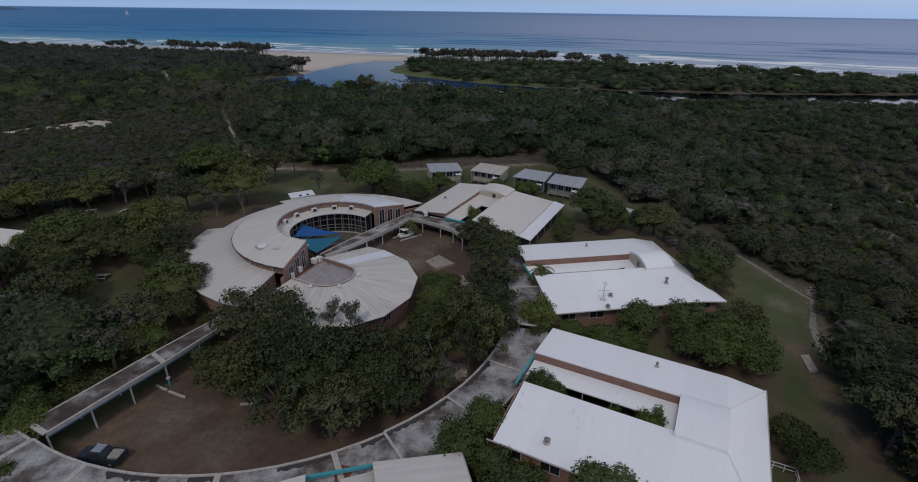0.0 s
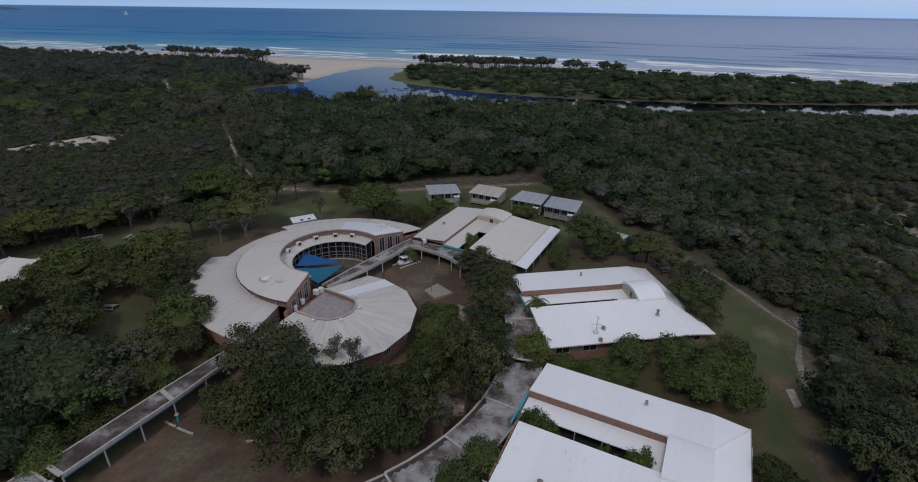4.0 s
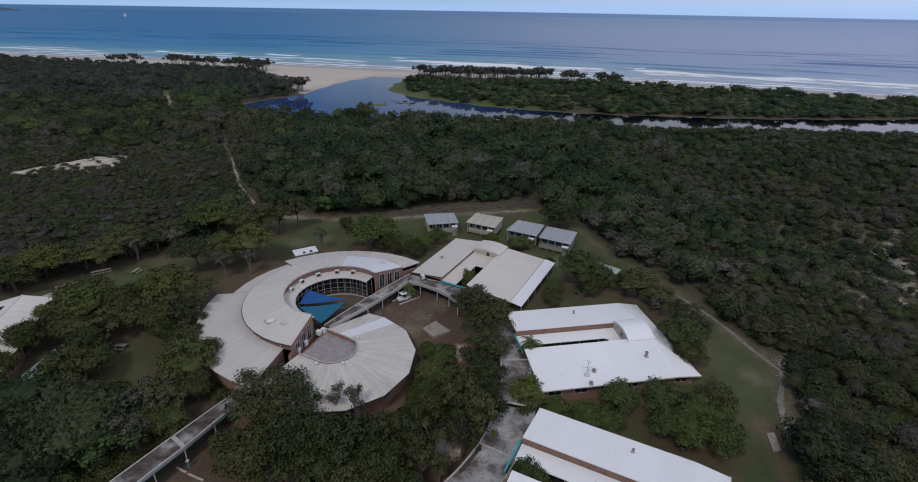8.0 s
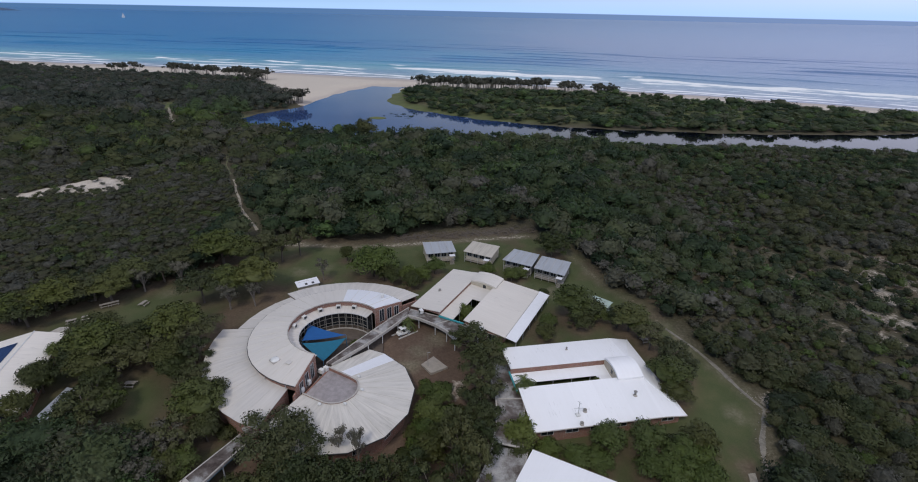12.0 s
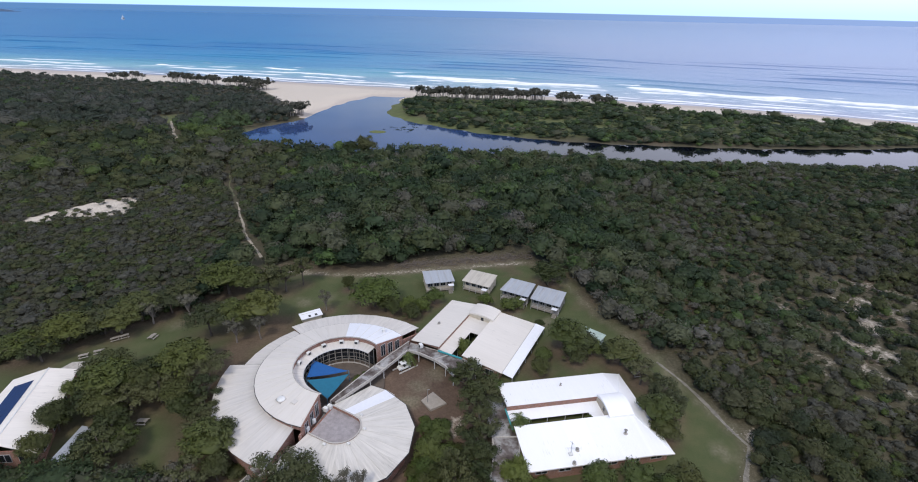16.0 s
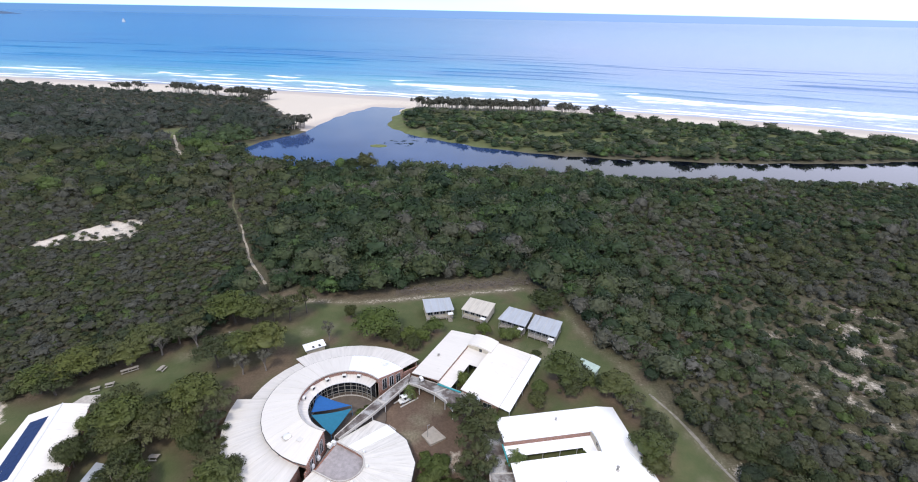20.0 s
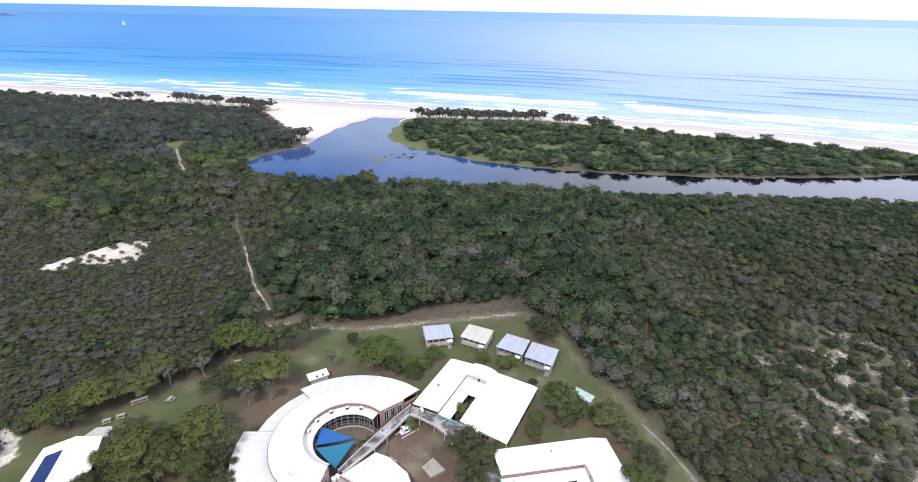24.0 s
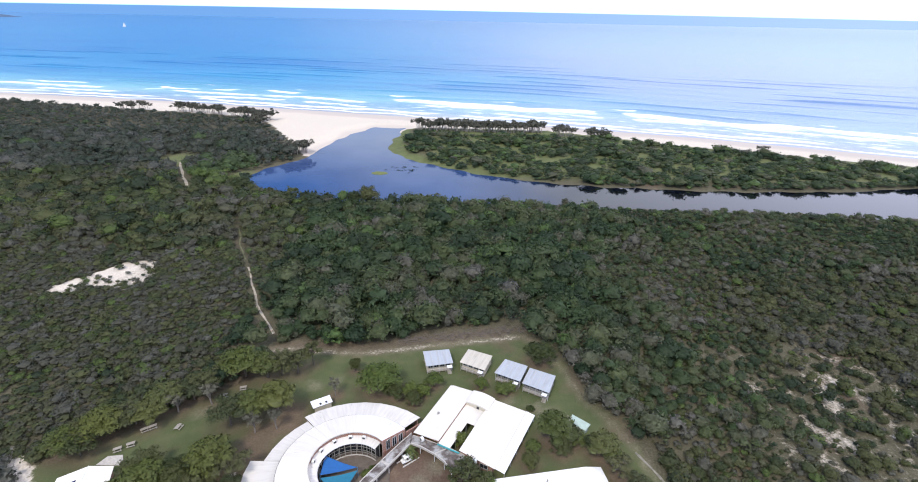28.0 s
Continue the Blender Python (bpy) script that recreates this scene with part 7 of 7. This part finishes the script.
woodland("spit_wood", "green thickets on the sand spit", (-40, 470, 325, 505), 3.8, FARV, lambda x, y: 4.2 + 1.6 * wobble(x, y, 11), 1.25, lambda x, y: 0.28 + 0.25 * wobble(x, y, 9, 3.0), lambda x, y: free(x, y) & (dune_edge(x) - y > 30 - 20 * ease((x - 100) / 40) + 6 * wobble(x, y, 14)) & (wobble(x, y, 9, 12.0) + 0.5 * wobble(x, y, 3.5, 2.0) > -0.22 - 0.4 * ease((350 - y) / 15)), 0.12)
woodland("east_scrub", "low olive scrub along the lagoon", (80, 330, 215, 292), 2.7, HEATH, lambda x, y: 1.8 + 0.5 * wobble(x, y, 5), 1.5, lambda x, y: wild_tone(x, y) - 0.04, free, 0.08, SCRUB_LEAF)
woodland("east_scrub", "low olive and grey undergrowth among sandy gaps", (56, 215, 40, 215), 2.3, HEATH, lambda x, y: 1.5 + 0.5 * wobble(x, y, 5), 1.5, lambda x, y: wild_tone(x, y) + 0.08, lambda x, y: free(x, y) & (line_dist(TRACK, x, y) > 5), 0.06, SCRUB_LEAF)


# ---- vehicles, furniture and small works ----
TYRE = plain("tyre_rubber", (0.02, 0.02, 0.02), 0.85, 0, 0.2)
UTE_PAINT, un, ul, ub = material("dark_blue_grey_paint", 0.3, 0.3, 0.5)
ul.new(ramp(un, ul, noise_tex(un, ul, world_coords(un, ul), 1.5), (0.3, (0.035, 0.045, 0.06)), (0.7, (0.06, 0.075, 0.095))), ub.inputs["Base Color"])
SILVER = plain("worn_silver_paint", (0.33, 0.36, 0.4), 0.35, 0.2, 0.2)


def loft(sections):
    """A body through cross-sections along x: (x, half width, z low, z high, half width at the top)."""
    bm = bmesh.new()
    rings = []
    for x, w, z0, z1, wt in sections:
        rings.append([bm.verts.new(p) for p in ((x, -w, z0), (x, w, z0), (x, w, z0 + (z1 - z0) * 0.6), (x, wt, z1), (x, -wt, z1), (x, -w, z0 + (z1 - z0) * 0.6))])
    for a, b in zip(rings, rings[1:]):
        for k in range(6):
            bm.faces.new((a[k], b[k], b[(k + 1) % 6], a[(k + 1) % 6]))
    bm.faces.new(rings[0])
    bm.faces.new(rings[-1][::-1])
    bmesh.ops.recalc_face_normals(bm, faces=bm.faces)
    return bm


def wheel(owner, x, y, r=0.36):
    w = part("wheel", tube(bmesh.new(), [(x, y - 0.11, r), (x, y + 0.11, r)], [r, r], 16), TYRE, owner)
    part("rim", tube(bmesh.new(), [(x, y - 0.125, r), (x, y + 0.125, r)], [r * 0.55, r * 0.55], 12), SILVER, w)


def ute():
    u = thing("utility_vehicle", (0, 0, 0), "dark dual-cab utility vehicle with a loaded tray, parked", "car")
    part("body", loft([(-2.45, 0.78, 0.45, 0.85, 0.7), (-2.3, 0.86, 0.35, 0.95, 0.78), (-1.0, 0.88, 0.35, 1.05, 0.84), (0.9, 0.88, 0.35, 1.05, 0.86), (0.95, 0.88, 0.35, 0.78, 0.88), (2.45, 0.88, 0.4, 0.78, 0.88)]), UTE_PAINT, u)
    part("cab", loft([(-1.35, 0.8, 0.95, 1.04, 0.76), (-0.7, 0.8, 0.95, 1.62, 0.64), (0.6, 0.8, 0.95, 1.68, 0.66), (0.92, 0.8, 0.95, 1.1, 0.76)]), UTE_PAINT, u)
    part("windscreen", slab([(-1.3, -0.68, 1.1), (-1.3, 0.68, 1.1), (-0.76, 0.6, 1.6), (-0.76, -0.6, 1.6)], 0.03, (0, 1, 0)), GLASS, u)
    for s in (-1, 1):
        part("side_window", one_box((-0.05, s * 0.76, 1.34), (1.15, 0.05, 0.36)), GLASS, u)
        part("tray_side", one_box((1.7, s * 0.87, 0.95), (1.5, 0.06, 0.4), 0, 0.02), UTE_PAINT, u)
        part("headlight", one_box((-2.42, s * 0.62, 0.75), (0.12, 0.3, 0.16), 0, 0.03), UNIT, u)
        part("roof_rack", one_box((-0.05, s * 0.5, 1.72), (1.2, 0.05, 0.06)), POST, u)
    part("tailgate", one_box((2.45, 0, 0.95), (0.06, 1.7, 0.4), 0, 0.02), UTE_PAINT, u)
    part("load", one_box((1.7, 0.1, 0.95), (1.3, 1.3, 0.36), 0.1, 0.08), TIMBER, u, "grey covered load in the tray")
    part("roof_panel", one_box((-0.05, 0, 1.69), (1.1, 1.05, 0.03), 0, 0.01), SILVER, u, "pale roof panel between the rack bars")
    part("bumper", one_box((-2.5, 0, 0.5), (0.14, 1.6, 0.2), 0, 0.04), POST, u)
    for x in (-1.6, 1.6):
        for y in (-0.8, 0.8):
            wheel(u, x, y)
    return u


ute().matrix_basis = pose(-38.7, 41.4, float(land(-38.7, 41.4)), 0, 0, -7)
bug = thing("utility_buggy", (0, 0, 0), "small white utility buggy parked by the walkway", "car")
part("body", loft([(-1.5, 0.6, 0.35, 0.7, 0.55), (-1.0, 0.7, 0.3, 0.95, 0.62), (-0.4, 0.7, 0.3, 0.75, 0.66), (1.5, 0.7, 0.35, 0.8, 0.68)]), UNIT, bug)
part("roof", one_box((-0.1, 0, 1.75), (1.5, 1.35, 0.08), 0, 0.03), UNIT, bug)
part("seat", one_box((0.1, 0, 0.9), (0.5, 1.1, 0.3), 0, 0.05), DARK, bug)
for x in (-0.75, 0.6):
    for y in (-0.6, 0.6):
        part("pillar", tube(bmesh.new(), [(x, y, 0.7), (x * 0.95, y, 1.73)], [0.03, 0.03], 5), DARK, bug)
for x in (-1.0, 1.0):
    for y in (-0.62, 0.62):
        wheel(bug, x, y, 0.27)
bug.matrix_basis = pose(-10.4, 95.5, float(land(-10.4, 95.5)), 0, 0, 35)


def beam(name, p, q, label, size=0.28, mat=KERB, category="barrier", group=""):
    zp, zq = float(land(*p)), float(land(*q))
    t = thing(name, (p[0], p[1], zp), label, category, group)
    a, b = Vector((*p, zp)), Vector((*q, zq))
    mid, d = (a + b) / 2, b - a
    part("log", one_box(mid + Vector((0, 0, size * 0.45)), (d.length, size, size), math.atan2(d.y, d.x), 0.04), mat, t)
    for k in (0.12, 0.88):
        s = a.lerp(b, k)
        part("stake", one_box(s + Vector((0, 0, size * 0.4)), (0.12, size + 0.06, size * 1.05), math.atan2(d.y, d.x)), TIMBER, t)


for p, q in (((-12.9, 94.6), (-8.6, 98.0)), ((-11.2, 93.4), (-7.2, 96.6)), ((-39.3, 53.4), (-37.4, 52.5)), ((-37.1, 52.3), (-34.4, 51.2)), ((-27.0, 50.1), (-24.9, 50.2)), ((-44.0, 74.0), (-39.6, 71.0)), ((-13.4, 88.0), (-11.6, 86.6))):
    beam("log_barrier", p, q, "pale timber log barrier on bare earth", group="log barriers")
for p, q in (((37.0, 39.9), (34.2, 41.4)), ((37.0, 39.9), (35.8, 37.0)), ((38.6, 48.6), (37.0, 45.4))):
    zp = float(land(*p))
    fe = thing("rail_fence", (*p, zp), "white-painted rail fence beside the white block", "fence", "rail fences")
    a, b = Vector((*p, zp)), Vector((*q, float(land(*q))))
    for k in range(4):
        s = a.lerp(b, k / 3)
        part("post", tube(bmesh.new(), [s - Vector((0, 0, 0.3)), s + Vector((0, 0, 1.0))], [0.06, 0.06], 6), UNIT, fe)
    for z in (0.5, 0.95):
        part("rail", tube(bmesh.new(), [a + Vector((0, 0, z)), b + Vector((0, 0, z))], [0.05, 0.05], 5), UNIT, fe)
STRIP = plain("worn_pitch", (0.38, 0.345, 0.28), 0.95, 0, 0.4)
# teal bin stand, concrete pads and the pitch strip
tb = thing("water_tap_stand", (-37.6, 53.6, 0.3), "teal post box beside the yard", "post box")
part("post", tube(bmesh.new(), [(-37.6, 53.6, 0.2), (-37.6, 53.6, 1.5)], [0.16, 0.14], 8), TEAL, tb)
part("cap", one_box((-37.6, 53.6, 1.55), (0.5, 0.5, 0.16), 0.3, 0.04), KERB, tb)


def slab_on_ground(name, pts, label, mat, lift=0.12):
    top = max(float(land(*p)) for p in pts) + lift
    tagged(part(name, slab([(*p, top) for p in pts], 1.2, (1, 0, 0)), mat), label, "paving", kind="structure")


slab_on_ground("pavement", [(-5.7, 85.2), (-3.3, 87.9), (-0.2, 84.4), (-3.6, 82.4)], "pale concrete pad in the garden", plain("sandy_concrete", (0.34, 0.3, 0.25), 0.9, 0, 0.25, 1.2))
slab_on_ground("pavement", [(49.6, 59.9), (50.9, 60.1), (49.9, 56.4), (48.6, 56.3)], "worn sandy pitch strip in the grass", STRIP, 0.04)
lamp = thing("lamp_post", (-4.3, 84.6, 3.0), "thin grey lamp post on the concrete pad", "lamp post")
part("pole", tube(bmesh.new(), [(-4.3, 84.6, 2.9), (-4.3, 84.6, 6.6)], [0.07, 0.05], 6), GREY_WALL, lamp)
part("head", one_box((-4.1, 84.6, 6.65), (0.6, 0.2, 0.12), 0.4, 0.03), GREY_WALL, lamp)


slab_on_ground("concrete_pad", [(-88.6, 93.4), (-87.3, 96.1), (-83.8, 96.6), (-81.7, 93.3)], "pale grey concrete pad behind the solar hall", KERB)


def picnic_table(at, turn):
    t = thing("picnic_table", (0, 0, 0), "weathered grey picnic table with fixed benches on the lawn", "picnic table", "picnic tables")
    for k in range(4):
        part("plank", one_box((0, -0.3 + 0.2 * k, 0.76), (2.0, 0.18, 0.05)), TIMBER, t)
    for y in (-0.8, 0.8):
        part("bench", one_box((0, y, 0.45), (2.0, 0.28, 0.05)), TIMBER, t)
    for x in (-0.7, 0.7):
        part("brace", one_box((x, 0, 0.42), (0.09, 1.7, 0.08)), TIMBER, t)
        for y in (-0.45, 0.45):
            part("leg", tube(bmesh.new(), [(x, y * 1.5, 0), (x, y * 0.5, 0.74)], [0.05, 0.05], 5), TIMBER, t)
    return t


first_table = None
for x, y, a in ((-83.4, 99.7, 25), (-85.9, 98.0, 30), (-82.6, 104.8, 35), (-80.9, 105.9, 35), (-73.9, 105.9, 80), (-62.1, 121.7, 15), (-66.5, 118.2, 20), (-53.2, 90.2, 25), (-61.8, 78.7, 0), (43.7, 93.8, 10), (-27.3, 60.4, 5)):
    m = pose(x, y, float(land(x, y)), 0, 0, a)
    if first_table is None:
        first_table = picnic_table((x, y), a)
        first_table.matrix_basis = m
    else:
        copy_thing(first_table, m)

# dry brush heaped in a long row between the track and the wood
r6 = np.random.default_rng(33)
sticks = []
for k in range(720):
    x = r6.uniform(-18, 28)
    y = 150.6 + 0.2 * x + r6.normal(0, 1.5)
    z = float(land(x, y)) + abs(r6.normal(0, 0.28))
    d = r6.normal(size=3) * np.array([1, 0.6, 0.22])
    d = d / np.linalg.norm(d) * r6.uniform(0.5, 1.5)
    p, q = np.array([x, y, z]) - d / 2, np.array([x, y, z]) + d / 2
    side, up = np.array([-d[1], d[0], 0.02]), np.array([0, 0, 0.11])
    side = side / np.linalg.norm(side) * 0.09
    for a, b in ((side, -side), (-side, up), (up, side)):
        sticks += [[p + a, p + b, q + b], [p + a, q + b, q + a]]
v = np.array(sticks).reshape(-1, 3)
tagged(new("brush", raw_mesh("brush", v, np.arange(len(v)).reshape(-1, 3), BARK)), "long row of dry grey-brown cut brush behind the huts", "brush", kind="stuff")

# sailing boat far out
boat = thing("sailing_boat", (0, 0, 0), "small white sailing boat far out at sea", "boat")
part("hull", loft([(-7, 0.2, 0.4, 1.6, 0.3), (-4, 1.5, -0.3, 1.5, 1.6), (3, 1.8, -0.3, 1.4, 1.8), (6.5, 1.4, 0.0, 1.4, 1.4)]), UNIT, boat)
part("mast", tube(bmesh.new(), [(-0.5, 0, 1), (-0.5, 0, 21)], [0.15, 0.08], 6), POST, boat)
part("mainsail", slab([(0.0, 0, 2.4), (7.0, 0.6, 2.6), (0.0, 0.1, 21)], 0.05, (1, 0, 0)), UNIT, boat)
part("jib", slab([(-0.9, 0.1, 18), (-6.8, 0, 1.8), (-1.2, -0.8, 2.0)], 0.05, (1, 0, 0)), UNIT, boat)
boat.matrix_basis = pose(-1540, 2595, 0.0, 0, 0, 35)

# islet and reeds in the lagoon
r5 = np.random.default_rng(21)
bm = bmesh.new()
rings = [[bm.verts.new((-52.5 + q * 6.4 * math.cos(k * math.tau / 20) * (1 + 0.12 * math.sin(3 * k)), 357 + q * 4.2 * math.sin(k * math.tau / 20) * (1 + 0.1 * math.cos(2 * k)), z)) for k in range(20)] for q, z in ((1.0, -0.3), (0.85, 0.25), (0.4, 0.5))]
for a, b in zip(rings, rings[1:]):
    for k in range(20):
        bm.faces.new((a[k], a[(k + 1) % 20], b[(k + 1) % 20], b[k]))
bm.faces.new(rings[-1])
tagged(part("islet", bm, plain("marsh_grass", (0.13, 0.15, 0.045), 0.95, 0, 0.4, 0.6)), "low green grassy islet in the lagoon", "islet", kind="structure")
blades = []
for k in range(18):
    cx, cy = -38 + r5.normal(0, 6.5), 368 + r5.normal(0, 4)
    for j in range(14):
        x, y, h = cx + r5.normal(0, 0.8), cy + r5.normal(0, 0.5), r5.uniform(0.2, 0.6)
        blades.append([(x - 0.16, y, 0), (x + 0.16, y + 0.05, 0), (x + r5.normal(0, 0.15), y, h)])
v = np.array(blades).reshape(-1, 3)
me = raw_mesh("reeds", v, np.arange(len(v)).reshape(-1, 3), DARK_LEAF)
tagged(new("reeds", me), "dark clumps of reeds in the lagoon", "reeds", kind="stuff")

# far headland beyond the bay, the haze put into its blue colour
hx = np.linspace(-1700, 1700, 60)
hz = 72 * np.clip(1 - ((hx + 500) / 1300) ** 2, 0, 1) ** 0.7 * (1 + 0.12 * np.sin(hx / 130)) - 3
hv = np.concatenate([np.stack([-3350 + hx * 0.62, 3250 + hx * 0.55, hz * 0 - 4], 1), np.stack([-3380 + hx * 0.62, 3290 + hx * 0.55, hz], 1), np.stack([-3450 + hx * 0.62, 3400 + hx * 0.55, hz * 0 - 4], 1)])
hq = np.array([[r * 60 + i, r * 60 + i + 1, (r + 1) * 60 + i + 1, (r + 1) * 60 + i] for r in range(2) for i in range(59)])
tagged(new("headland", raw_mesh("headland", hv, hq, plain("hazy_headland", (0.07, 0.12, 0.2), 1.0, 0, 0.2, 0.01), True)), "hazy blue headland far along the coast", "headland", kind="structure")


# loose stones along the boundary strip
def stones():
    r = np.random.default_rng(12)
    line = [(58.1, 78.6), (60.0, 74), (57.8, 70.4), (55.7, 67.0), (53.6, 62), (52.9, 59), (53.2, 55.6), (55, 51.4), (59, 46)]
    bm = bmesh.new()
    for (ax, ay), (bx, by) in zip(line, line[1:]):
        for k in range(int(math.hypot(bx - ax, by - ay) * 5)):
            t = r.random()
            x, y = ax + (bx - ax) * t + r.normal(0, 0.5), ay + (by - ay) * t + r.normal(0, 0.35)
            q = r.uniform(0.05, 0.17)
            m = Matrix.LocRotScale((x, y, float(land(x, y)) + q * 0.25), Euler((r.uniform(0, 3), r.uniform(0, 3), 0)), (q, q * r.uniform(0.6, 1), q * 0.6))
            bmesh.ops.create_icosphere(bm, subdivisions=1, radius=1.0, matrix=m)
    tagged(part("stones", bm, TIMBER), "loose pale stones along the boundary strip", "stones", kind="stuff")


stones()
